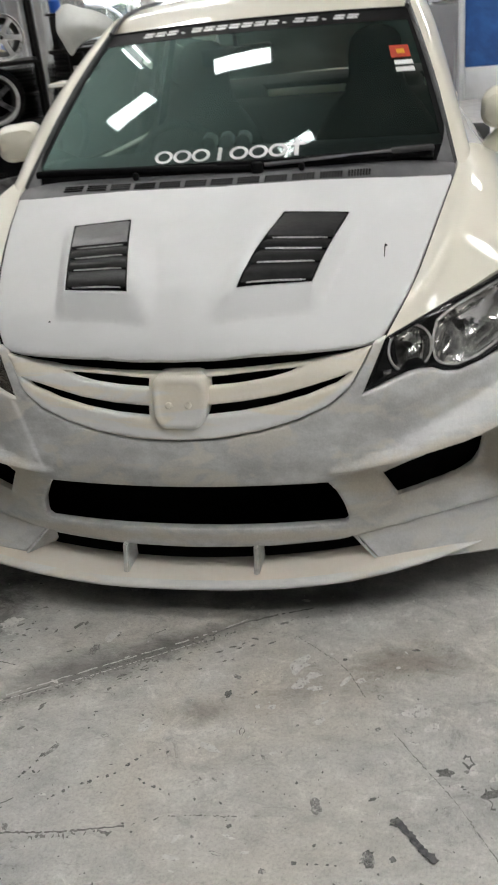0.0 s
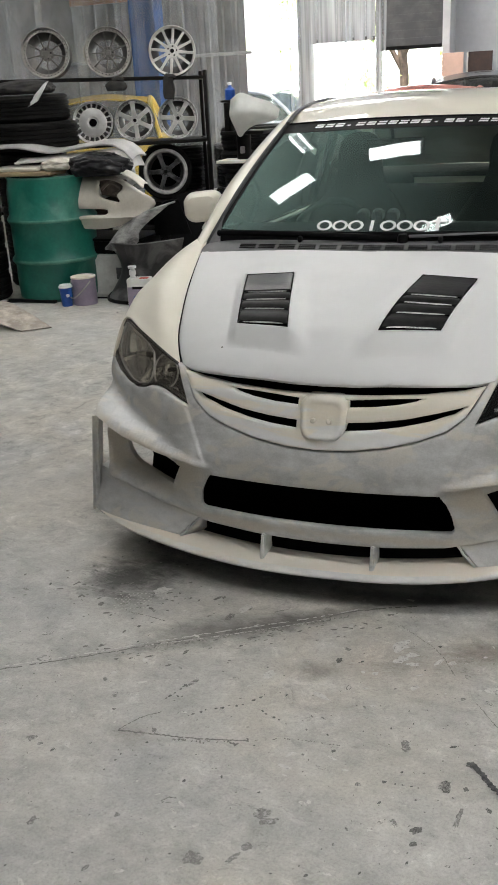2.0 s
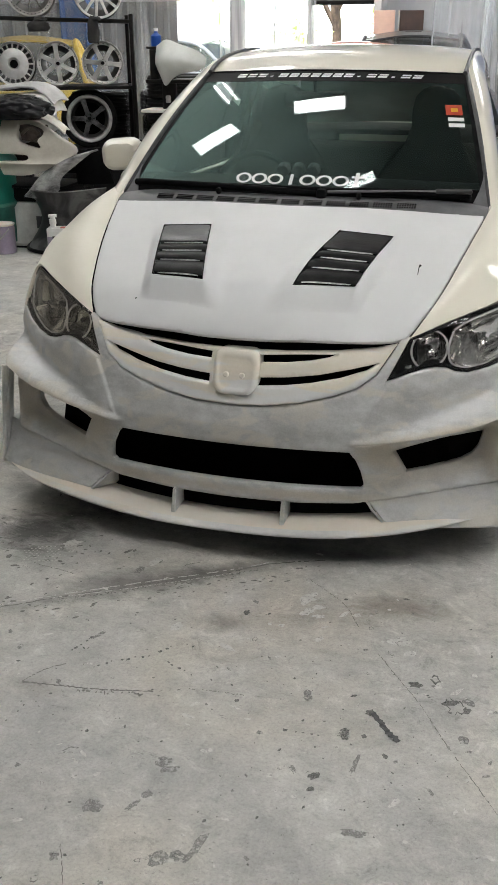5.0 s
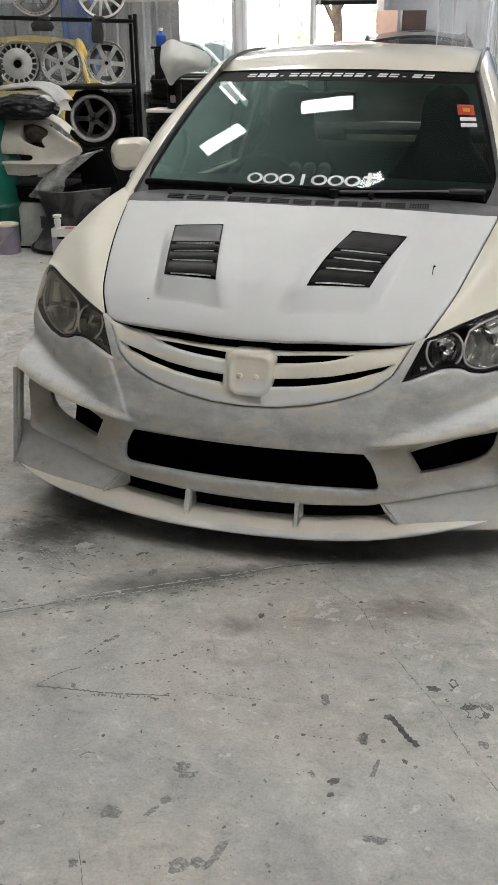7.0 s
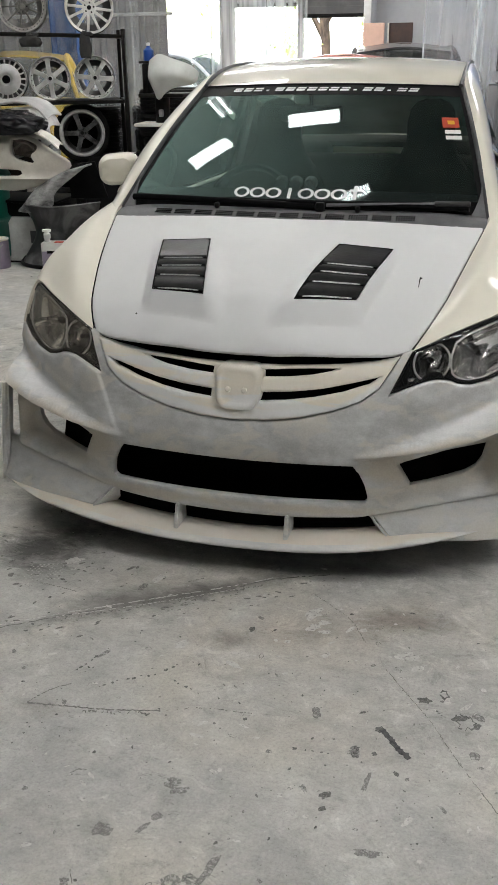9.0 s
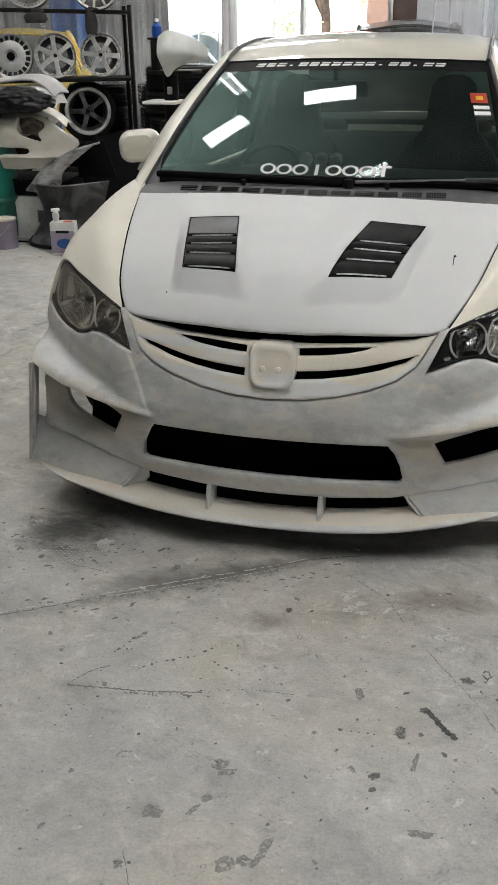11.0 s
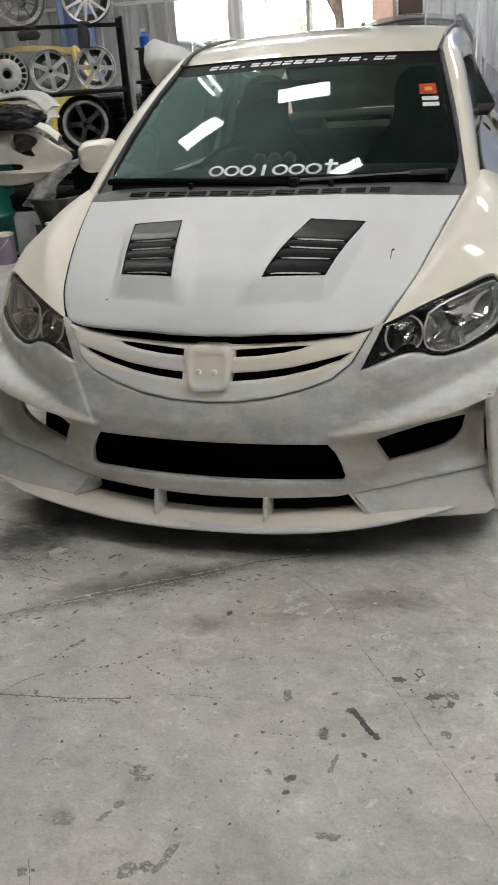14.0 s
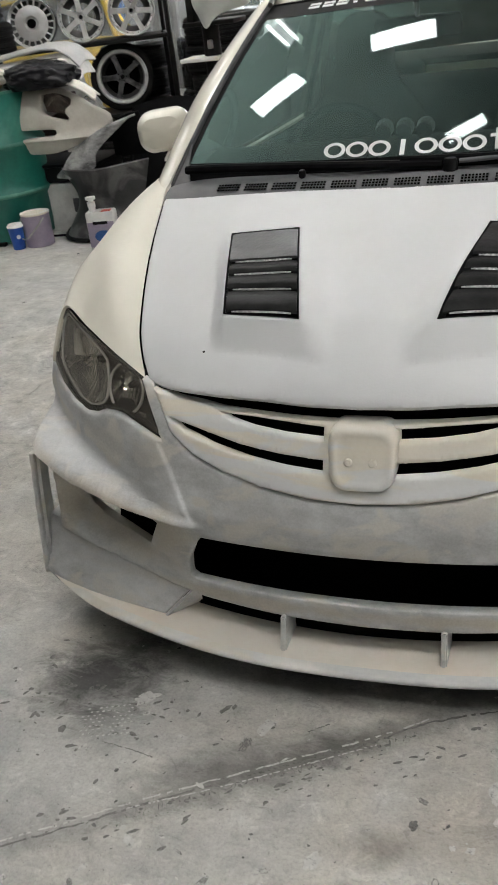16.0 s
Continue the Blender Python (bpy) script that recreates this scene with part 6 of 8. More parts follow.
def rim_parts(t, m, R, style, mat, lipmat):
    """Barrel, lip, spokes and hub of a wheel whose face looks along local z."""
    part("rim_lip", lathe([(R * 0.93, -0.02), (R * 0.97, -0.002), (R, 0.0), (R * 1.0, 0.012), (R * 0.985, 0.016), (R * 0.965, 0.010), (R * 0.945, -0.004), (R * 0.90, -0.022), (R * 0.89, -0.034)], 48, m), lipmat, t)
    part("barrel", lathe([(R * 0.93, -0.02), (R * 0.90, -0.175), (R * 0.985, -0.195), (R * 0.98, -0.205), (R * 0.58, -0.20), (R * 0.62, -0.12), (R * 0.80, -0.07), (R * 0.89, -0.034)], 48, m), BARREL if style != "mesh" else DUSTY, t)
    if style == "fan":
        part("disc", lathe([(0.0005, -0.012), (R * 0.10, -0.012), (R * 0.12, -0.02), (R * 0.22, -0.022), (R * 0.30, -0.006), (R * 0.60, -0.002), (R * 0.70, -0.012)], 40, m), mat, t)
        for k in range(20):
            a = 2 * math.pi * k / 20
            part("vane", moved(box(R * 0.80, 0, -0.010, R * 0.22, R * 0.075, 0.010, 0.002), m @ Matrix.Rotation(a, 4, "Z")), mat, t)
        part("hub_hole", lathe([(0.0005, -0.010), (R * 0.17, -0.010), (R * 0.19, -0.016)], 20, m), VOID, t)
        return
    n, w0, w1, d = {"six": (6, 0.115, 0.125, 0.02), "twelve": (12, 0.07, 0.055, 0.016), "five": (5, 0.12, 0.13, 0.02), "mesh": (9, 0.035, 0.03, 0.012)}[style]
    deep = {"six": -0.035, "twelve": -0.018, "five": -0.045, "mesh": -0.075}[style]
    for k in range(n):
        a = 2 * math.pi * (k + 0.5) / n
        p = [Vector((R * 0.16, -R * w0, deep + 0.008)), Vector((R * 0.16, R * w0, deep + 0.008)), Vector((R * 0.55, R * (w0 + w1) * 0.42, deep + 0.010)), Vector((R * 0.90, R * w1, deep)), Vector((R * 0.90, -R * w1, deep)), Vector((R * 0.55, -R * (w0 + w1) * 0.42, deep + 0.010))]
        bm = thick((p, [[0, 1, 2, 5], [5, 2, 3, 4]]), d)
        bmesh.ops.bevel(bm, geom=bm.edges[:], offset=0.003, segments=1, affect="EDGES")
        part("spoke", moved(bm, m @ Matrix.Rotation(a, 4, "Z")), mat, t)
    part("hub", lathe([(0.0005, deep + 0.016), (R * 0.11, deep + 0.016), (R * 0.13, deep + 0.010), (R * 0.25, deep + 0.012), (R * 0.28, deep + 0.004), (R * 0.28, deep - 0.03)], 30, m), mat, t)
    part("centre_bore", lathe([(0.0005, deep + 0.018), (R * 0.085, deep + 0.018), (R * 0.09, deep + 0.012)], 20, m), BLACK if style != "mesh" else mat, t)
    for k in range(5 if style != "mesh" else 4):
        a = 2 * math.pi * k / (5 if style != "mesh" else 4)
        part("bolt_hole", lathe([(0.0005, deep + 0.0135), (R * 0.035, deep + 0.0135), (R * 0.036, deep + 0.008)], 10, m @ Matrix.Translation((R * 0.19 * math.cos(a), R * 0.19 * math.sin(a), 0))), BLACK, t)
    if style in ("six", "mesh"):
        count = 24 if style == "six" else 36
        for k in range(count):
            a = 2 * math.pi * k / count
            part("rim_bolt", lathe([(0.0005, 0.006), (0.0045, 0.005), (0.005, 0.0)], 6, m @ Matrix.Translation((R * 0.88 * math.cos(a), R * 0.88 * math.sin(a), deep + 0.012 if style == "six" else -0.012))), BARREL, t)
        part("bolt_ring", lathe([(R * 0.82, deep + 0.004 if style == "six" else -0.02), (R * 0.825, deep + 0.012 if style == "six" else -0.012), (R * 0.935, deep + 0.012 if style == "six" else -0.012)], 40, m), lipmat if style == "mesh" else mat, t)


def standing(x, y, z, R, yaw=0.0, lean=4.0, spin=0.0):
    """A wheel standing on its tread at the height z, its face towards -y."""
    return Matrix.Translation((x, y, z + R)) @ Matrix.Rotation(radians(yaw), 4, "Z") @ Matrix.Rotation(radians(90 - lean), 4, "X") @ Matrix.Rotation(radians(spin), 4, "Z")


OLDALLOY = material("dusty_alloy", (0.40, 0.385, 0.36), 0.55, metal=0.15, dark=(0.27, 0.26, 0.245), scale=12, fine=0.2)
DUSTY = material("dusty_grey_spokes", (0.17, 0.165, 0.155), 0.6, metal=0.15, dark=(0.11, 0.105, 0.10), scale=12, fine=0.2)
for d, z, R, style, mat, lm, label, spin in (
        (1.250, 1.602, 0.196, "mesh", DUSTY, OLDALLOY, "dusty grey three-piece rim with thin spokes", 10),
        (0.745, 1.588, 0.196, "mesh", DUSTY, OLDALLOY, "dusty grey three-piece rim with thin spokes", 0),
        (0.212, 1.574, 0.196, "twelve", WHITERIM, WHITERIM, "white twelve-spoke alloy rim", 8),
        (0.925, 1.072, 0.170, "fan", SILVERPAINT, SILVERPAINT, "silver turbine-style rim with slotted edge", 0),
        (0.572, 1.072, 0.170, "six", SILVERPAINT, POLISH, "six-spoke alloy rim with polished lip", 5),
        (0.205, 1.072, 0.170, "six", SILVERPAINT, POLISH, "six-spoke alloy rim with polished lip", 25)):
    p = racked(d, 0.10, z)
    m = standing(p.x, p.y, p.z, R, 24, 3, spin)
    t = thing("alloy_wheel", m, label, "alloy wheel", "wheels on the rack")
    rim_parts(t, m, R, style, mat, lm)


def tyre_profile(R, w, r_in):
    p = [(r_in, -w * 0.42), (r_in + 0.01, -w * 0.47), (R * 0.88, -w * 0.5), (R * 0.955, -w * 0.46), (R * 0.985, -w * 0.38)]
    for k in range(5):
        z = -w * 0.32 + k * w * 0.16
        p += [(R, z - w * 0.05), (R, z + w * 0.05), (R - 0.008, z + w * 0.06), (R - 0.008, z + w * 0.10)]
    p = p[:-2] + [(R * 0.985, w * 0.38), (R * 0.955, w * 0.46), (R * 0.88, w * 0.5), (r_in + 0.01, w * 0.47), (r_in, w * 0.42)]
    return p


p = racked(0.345, 0.10, 0.572)
m = standing(p.x, p.y, p.z, 0.236, 24, 3)
t = thing("tyred_wheel", m, "black five-spoke wheel with polished lip and tyre", "wheel", "wheels on the rack")
rim_parts(t, m, 0.178, "five", DARKMETAL, POLISH)
part("lip", lathe([(0.155, -0.02), (0.160, 0.004), (0.166, 0.019), (0.186, 0.021), (0.192, 0.012), (0.190, 0.0)], 48, m), POLISH, t, "polished wheel lip")
# black disc added behind the spokes to keep their gaps in shade
part("spoke_gap_backing", lathe([(0.0005, -0.09), (0.15, -0.09), (0.158, -0.10)], 32, m), VOID, t)
part("tyre", lathe(tyre_profile(0.236, 0.17, 0.178), 56, m @ Matrix.Translation((0, 0, -0.075))), RUBBER, t)


def loose_tyre(x, y, z, R, w, label, group):
    m = Matrix.Translation((x, y, z + w / 2))
    t = thing("tyre", m, label, "tyre", group)
    part("tread", lathe(tyre_profile(R, w, R * 0.62), 56, m), RUBBER, t)
    part("sidewall_text", lathe([(R * 0.78, w * 0.497), (R * 0.80, w * 0.503), (R * 0.84, w * 0.503), (R * 0.86, w * 0.497)], 48, m), BLACK, t)
    part("bead", lathe([(R * 0.62, -w * 0.4), (R * 0.60, -w * 0.38), (R * 0.60, w * 0.38), (R * 0.62, w * 0.4)], 40, m), BLACK, t)


loose_tyre(-3.58, 4.33, 1.075, 0.36, 0.21, "used black tyre on top of a tall stack", "stacked tyres")
loose_tyre(-3.60, 4.35, 1.287, 0.32, 0.20, "used black tyre on top of another", "stacked tyres")
for k in range(5):
    loose_tyre(-3.62, 4.32, 0.215 * k, 0.285, 0.213, "used black tyre low in a tall stack", "stacked tyres")
for k in range(5):
    loose_tyre(-2.36 + 0.015 * (k % 2), 5.95, 0.20 * k, 0.29, 0.195, "used black tyre in a floor stack behind the rack", "floor tyre stack")
for k in range(5):
    loose_tyre(-2.97 + 0.012 * (k % 3), 5.78, 0.20 * k, 0.29, 0.195, "used black tyre in a floor stack behind the rack", "floor tyre stack")
for k in range(4):
    loose_tyre(-1.78, 4.90, 0.195 * k, 0.29, 0.19, "used black tyre in a floor stack", "floor tyre stack")
for d in (0.42, 1.15):
    for k in range(2):
        p = racked(d, 0.17, 0.195 * k)
        loose_tyre(p.x, p.y, p.z, 0.30, 0.19, "used black tyre stored under the rack", "tyres under the rack")
for k in range(6):
    loose_tyre(-2.09 + 0.02 * (k % 2), 5.40 + 0.01 * (k % 3), 0.192 * k, 0.27 + 0.012 * (k % 3), 0.19, "used black tyre in a tall floor stack beside the rack", "floor tyre stack")
for k in range(4):
    loose_tyre(-3.86, 3.60, 0.2 * k, 0.31, 0.195, "used black tyre in a floor stack", "floor tyre stack by the drum")


def crumple(cx, cy, cz, sx, sy, sz, seed, n=72, rough=0.30):
    """A crumpled bag or rag."""
    vs, fs = [], []
    for j in range(n // 2 + 1):
        th = math.pi * j / (n // 2)
        for i in range(n):
            ph = 2 * math.pi * i / n
            d = Vector((math.sin(th) * math.cos(ph), math.sin(th) * math.sin(ph), math.cos(th)))
            k = 1 + rough * noise.noise(d * 2.2 + Vector((seed, 0, 0))) - 0.6 * rough * (0.42 - abs(noise.noise(d * 3.8 + Vector((seed, 1, 2))))) + rough * 0.4 * noise.noise(d * 5.5 + Vector((0, seed, 0))) + 0.24 * rough * abs(noise.noise(d * 11 + Vector((seed, seed, 0))))
            z = d.z * sz * k
            vs.append(Vector((cx + d.x * sx * k, cy + d.y * sy * k, cz + max(z, -sz * 0.55))))
    for j in range(n // 2):
        for i in range(n):
            fs.append([j * n + i, (j + 1) * n + i, (j + 1) * n + (i + 1) % n, j * n + (i + 1) % n])
    return merged(fix_normals((vs, fs)))


BAG = material("black_bin_bag", (0.006, 0.006, 0.008), 0.30, spec=0.22, dark=(0.010, 0.010, 0.012), scale=20, bump=0.3, bump_scale=25)
RAG = material("dark_rag", (0.02, 0.02, 0.022), 0.85, dark=(0.035, 0.033, 0.03), scale=15, bump=0.3, bump_scale=60)
SHELLWHITE = material("white_body_panel", (0.78, 0.78, 0.76), 0.35, coat=0.3, dark=(0.56, 0.555, 0.54), scale=5, fine=0.1)
SHELLPALE = material("pale_grey_panel", (0.62, 0.635, 0.61), 0.38, coat=0.25, dark=(0.54, 0.555, 0.53), scale=4, fine=0.08)
SHELLCREAM = material("cream_gelcoat_panel", (0.66, 0.63, 0.56), 0.4, coat=0.2, dark=(0.54, 0.51, 0.45), scale=5, fine=0.1)
SMUDGE = material("sanded_dark_primer", (0.40, 0.40, 0.395), 0.55, dark=(0.08, 0.08, 0.082), scale=7, amount=1.0, fine=0.2, stretch=(1, 1, 2.2))
CLEARBAG = material("cloudy_polythene", (0.55, 0.52, 0.46), 0.3, dark=(0.42, 0.39, 0.34), scale=12, bump=0.4, bump_scale=30)
CARD = material("cardboard", (0.42, 0.31, 0.19), 0.85, dark=(0.33, 0.24, 0.15), scale=5, fine=0.15)
DRUMMAT = material("green_drum_plastic", (0.016, 0.175, 0.130), 0.32, dark=(0.010, 0.115, 0.090), third=(0.045, 0.20, 0.155), scale=3, amount=0.8, fine=0.2, bump=0.05, bump_scale=14)

PALEGREY = material("pale_grey_primer", (0.46, 0.46, 0.455), 0.5, dark=(0.34, 0.34, 0.335), scale=6, fine=0.15)
t = thing("rag", (-3.55, 4.30, 1.49), "crumpled black rag on the tyre stack", "rag")
part("cloth", crumple(-3.56, 4.25, 1.53, 0.26, 0.18, 0.07, 2.0, 72, 0.12), RAG, t)
t = thing("plastic_offcut", (-3.36, 4.1, 1.44), "torn white plastic offcut lying on the tyres", "offcut")
part("offcut_sheet", thick(([Vector(v) for v in ((-3.47, 4.12, 1.42), (-3.30, 4.12, 1.56), (-3.27, 4.14, 1.58), (-3.36, 4.10, 1.44), (-3.44, 4.08, 1.40))], [[0, 1, 2, 3, 4]]), 0.006), SHELLWHITE, t)
for d, seed, w, h in ((0.70, 1.3, 0.10, 0.055), (0.27, 4.1, 0.05, 0.13)):
    p = racked(d, -0.035, 1.545)
    t = thing("glove", p, "dark work glove hung on the rack bar", "glove")
    part("palm", crumple(p.x, p.y, p.z - h * 0.6, w, 0.035, h, seed, 40, 0.14), RAG, t)
    part("cuff", crumple(p.x + 0.01, p.y + 0.02, p.z + 0.025, 0.05, 0.045, 0.022, seed + 3, 24, 0.2), RAG, t)

# ---- green drum and what lies on it ----
DX, DY = -3.20, 3.85
DW = Matrix.Diagonal((1.11, 1.11, 1.0, 1.0))
t = thing("plastic_drum", (DX, DY, 0), "green plastic barrel with two moulded ribs", "barrel")
prof = [(0.0005, 0.0), (0.26, 0.0), (0.283, 0.02), (0.288, 0.10), (0.288, 0.27), (0.302, 0.290), (0.305, 0.305), (0.302, 0.320), (0.289, 0.34), (0.290, 0.57), (0.304, 0.590), (0.307, 0.605), (0.304, 0.620), (0.290, 0.64), (0.288, 0.80), (0.278, 0.875), (0.276, 0.885), (0.276, 0.91), (0.262, 0.91), (0.262, 0.86), (0.0005, 0.85)]
part("shell", lathe(prof, 64, Matrix.Translation((DX, DY, 0)) @ DW), DRUMMAT, t)
RIB = material("pale_green_rib", (0.10, 0.27, 0.21), 0.45, dark=(0.05, 0.19, 0.145), scale=9, fine=0.2)
for z in (0.305, 0.605):
    part("rib", lathe([(0.303, z - 0.014), (0.308, z - 0.005), (0.309, z + 0.004), (0.304, z + 0.014)], 64, Matrix.Translation((DX, DY, 0)) @ DW), RIB, t, "paler moulded rib")
part("rim_band", lathe([(0.268, 0.905), (0.280, 0.905), (0.280, 0.92), (0.268, 0.92), (0.268, 0.905)], 48, Matrix.Translation((DX, DY, 0)) @ DW), RIB, t)
t = thing("cardboard_sheet", (DX - 0.1, DY, 0.93), "flattened cardboard lying across the barrel top", "cardboard")
part("sheet", box(DX - 0.10, DY - 0.02, 0.938, 0.52, 0.40, 0.03, 0.006), CARD, t)
part("sheet", box(DX - 0.22, DY + 0.02, 0.966, 0.46, 0.36, 0.022, 0.005), SHELLCREAM, t)
t = thing("plastic_bag", (DX + 0.12, DY - 0.05, 0.95), "crumpled cloudy plastic bag on the barrel", "bag")
part("film", crumple(DX + 0.14, DY - 0.06, 0.985, 0.13, 0.12, 0.055, 6.0, 72, 0.13), CLEARBAG, t)

# ---- pile of body kit parts ----
t = thing("storage_box", (-2.72, 4.0, 0), "white cardboard carton with a printed label", "box")
part("carton", box(-2.74, 4.05, 0.155, 0.40, 0.36, 0.31, 0.006), SHELLWHITE, t)
part("box_label", box(-2.66, 3.866, 0.17, 0.09, 0.004, 0.09), GREYPLASTIC, t)
t = thing("black_crate", (-2.95, 4.0, 0.31), "black plastic crate under the bumpers", "crate")
part("crate_body", box(-2.85, 4.08, 0.365, 0.70, 0.40, 0.10, 0.01), BLACK, t)
part("crate_rim", box(-2.85, 4.08, 0.425, 0.74, 0.44, 0.02, 0.006), BLACK, t)


def bumper_skin(cx, cy, cz, w, h, mat, name, label, tilt=0.0, yaw=0.0, openings=True):
    """A spare bumper cover lying with its face towards -y."""
    m = Matrix.Translation((cx, cy, cz)) @ Matrix.Rotation(radians(yaw), 4, "Z") @ Matrix.Rotation(radians(tilt), 4, "X")
    t = thing(name, m, label, "bumper")

    def face(x, z):
        u, v = x / (w / 2), z / (h / 2)
        return m @ Vector((x, -0.16 + 0.26 * abs(u) ** 3 + 0.05 * v * v - 0.03 * math.exp(-((v + 0.3) / 0.15) ** 2), z + 0.05 * u * u * (v > 0)))
    ol = [(-w / 2, -h * 0.42), (-w * 0.3, -h / 2), (w * 0.3, -h / 2), (w / 2, -h * 0.42), (w * 0.5, h * 0.05), (w * 0.42, h * 0.35), (w * 0.2, h * 0.5), (-w * 0.2, h * 0.5), (-w * 0.42, h * 0.35), (-w * 0.5, h * 0.05)]
    holes = [[(-w * 0.2, -h * 0.28), (w * 0.2, -h * 0.28), (w * 0.17, -h * 0.12), (-w * 0.17, -h * 0.12)], [(w * 0.12, h * 0.10), (w * 0.34, h * 0.08), (w * 0.30, h * 0.32), (w * 0.13, h * 0.36)], [(-w * 0.34, h * 0.08), (-w * 0.12, h * 0.10), (-w * 0.13, h * 0.36), (-w * 0.30, h * 0.32)]] if openings else []
    part("skin", panel(ol, holes, face, 0.04, (), m.to_3x3() @ Vector((0, 1, 0)), 0.03, 0.006, 0.005), mat, t)
    part("inner_brace", moved(box(0, 0.12, 0, w * 0.8, 0.05, h * 0.5, 0.01), m), BLACK, t)


RAWGLASS = material("raw_brown_fibreglass", (0.16, 0.13, 0.105), 0.5, dark=(0.05, 0.042, 0.036), scale=14, amount=0.9, fine=0.2)


def nose_skin():
    """A spare bumper lying on its back edge, its rounded nose and lamp opening towards the aisle."""
    t = thing("spare_bumper", (-2.75, 4.0, 0.48), "cream unpainted spare bumper in a pile", "bumper")

    def face(x, z):
        u = max(0.0, (x + 3.0) / 0.65)
        v = (z - 0.70) / 0.19
        bead = 0.030 * math.exp(-((v + 0.48) / 0.13) ** 2)
        return Vector((x, 3.96 - 0.22 * math.sqrt(max(0.0, 1 - min(1.0, u) ** 2.4)) + 0.10 * max(0, v) ** 2 + 0.07 * max(0, -v - 0.5) - bead, z))
    ol = [(-3.30, 0.55), (-3.0, 0.53), (-2.75, 0.517), (-2.60, 0.545), (-2.48, 0.588), (-2.395, 0.635), (-2.360, 0.685), (-2.380, 0.732), (-2.44, 0.775), (-2.52, 0.830), (-2.62, 0.878), (-2.72, 0.897), (-3.0, 0.90), (-3.3, 0.90)]
    lamp_hole = [(-2.76, 0.865), (-2.67, 0.868), (-2.575, 0.835), (-2.565, 0.80), (-2.60, 0.765), (-2.575, 0.715), (-2.63, 0.72), (-2.74, 0.765)]
    slot = [(-2.98, 0.674), (-2.84, 0.672), (-2.70, 0.667), (-2.668, 0.655), (-2.672, 0.634), (-2.70, 0.627), (-2.84, 0.624), (-2.98, 0.622)]
    def smooth(loop, n):
        return [(p.x, p.z) for p in spline([(x, 0, z) for x, z in loop + loop[:1]], n)[:-1]]
    ol = [(p.x, p.z) for p in spline([(x, 0, z) for x, z in ol], 60)]
    lamp_hole, slot = smooth(lamp_hole, 31), smooth(slot, 31)
    part("skin", panel(ol, [lamp_hole, slot], face, 0.03, (), (0, 1, 0), 0.03, 0.008, 0.006), SHELLCREAM, t)
    part("inner_brace", box(-2.98, 4.06, 0.72, 0.66, 0.05, 0.26, 0.01), BROWN, t)
    part("lamp_bracket", tube([(-2.75, 3.85, 0.80), (-2.67, 3.84, 0.85), (-2.60, 3.85, 0.80), (-2.66, 3.85, 0.77)], 0.012, 6, 14), RAWGLASS, t)
    part("lamp_pocket", thick(loft([[(-2.78, 3.86, 0.88), (-2.66, 3.87, 0.88), (-2.56, 3.90, 0.83)], [(-2.76, 3.87, 0.76), (-2.65, 3.88, 0.74), (-2.56, 3.90, 0.70)]], 10), 0.006), RAWGLASS, t)


nose_skin()
bumper_skin(-3.10, 4.00, 0.86, 1.00, 0.26, SHELLWHITE, "spare_bumper", "white spare bumper lying on the pile", 24, 6, False)


def long_panel(pts, wid, mat, name, label, category):
    t = thing(name, pts[0], label, category)
    a = [Vector(p) for p in pts]
    rows = [[p + Vector((0, -wid, 0)) for p in a], [p + Vector((0, -wid * 0.3, 0.03)) for p in a], [p + Vector((0, wid * 0.7, 0.02)) for p in a]]
    part("skin", thick(loft(rows, 20, 8), 0.01), mat, t)
    part("edge_strip", tube([p + Vector((0, -wid, 0)) for p in a], 0.008, 6, 16), mat, t)


long_panel([(-3.85, 4.05, 1.10), (-3.5, 4.05, 1.115), (-3.2, 4.05, 1.07), (-2.9, 4.05, 1.10), (-2.70, 4.05, 1.12), (-2.58, 4.05, 1.08), (-2.50, 4.05, 1.0)], 0.14, PALEGREY, "side_skirt", "long pale grey side skirt lying across the pile", "side skirt")
long_panel([(-3.5, 4.02, 1.00), (-3.0, 4.00, 1.03), (-2.66, 4.00, 1.055), (-2.55, 4.0, 1.03), (-2.49, 4.0, 0.93)], 0.13, SHELLWHITE, "spoiler_panel", "white spoiler panel lying across the pile", "spoiler")
long_panel([(-2.66, 3.86, 0.93), (-2.54, 3.82, 0.925), (-2.43, 3.79, 0.885), (-2.34, 3.77, 0.825)], 0.05, SHELLCREAM, "trim_strip", "cream gelcoat trim strip jutting from the pile", "trim strip")
t = thing("bin_bag", (-2.82, 3.86, 0.93), "crumpled black plastic bag draped over the pile", "bag")
part("film", crumple(-2.75, 3.84, 0.965, 0.26, 0.16, 0.105, 3.7, 120, 0.13), BAG, t)


# dark curved body part on the floor with a sanded one on top
def scoop(t, pts_top, pts_mid, pts_bot, mat, name):
    part(name, thick(loft([pts_top, pts_mid, pts_bot], 24, 16), 0.012), mat, t)


DARKFLARE = material("scuffed_black_gelcoat", (0.045, 0.045, 0.047), 0.4, dark=(0.022, 0.022, 0.023), third=(0.13, 0.13, 0.132), scale=5, amount=0.9, fine=0.2)
t = thing("dark_bumper_corner", (-2.45, 3.72, 0), "dark grey flared bumper corner standing on the floor", "bumper part")
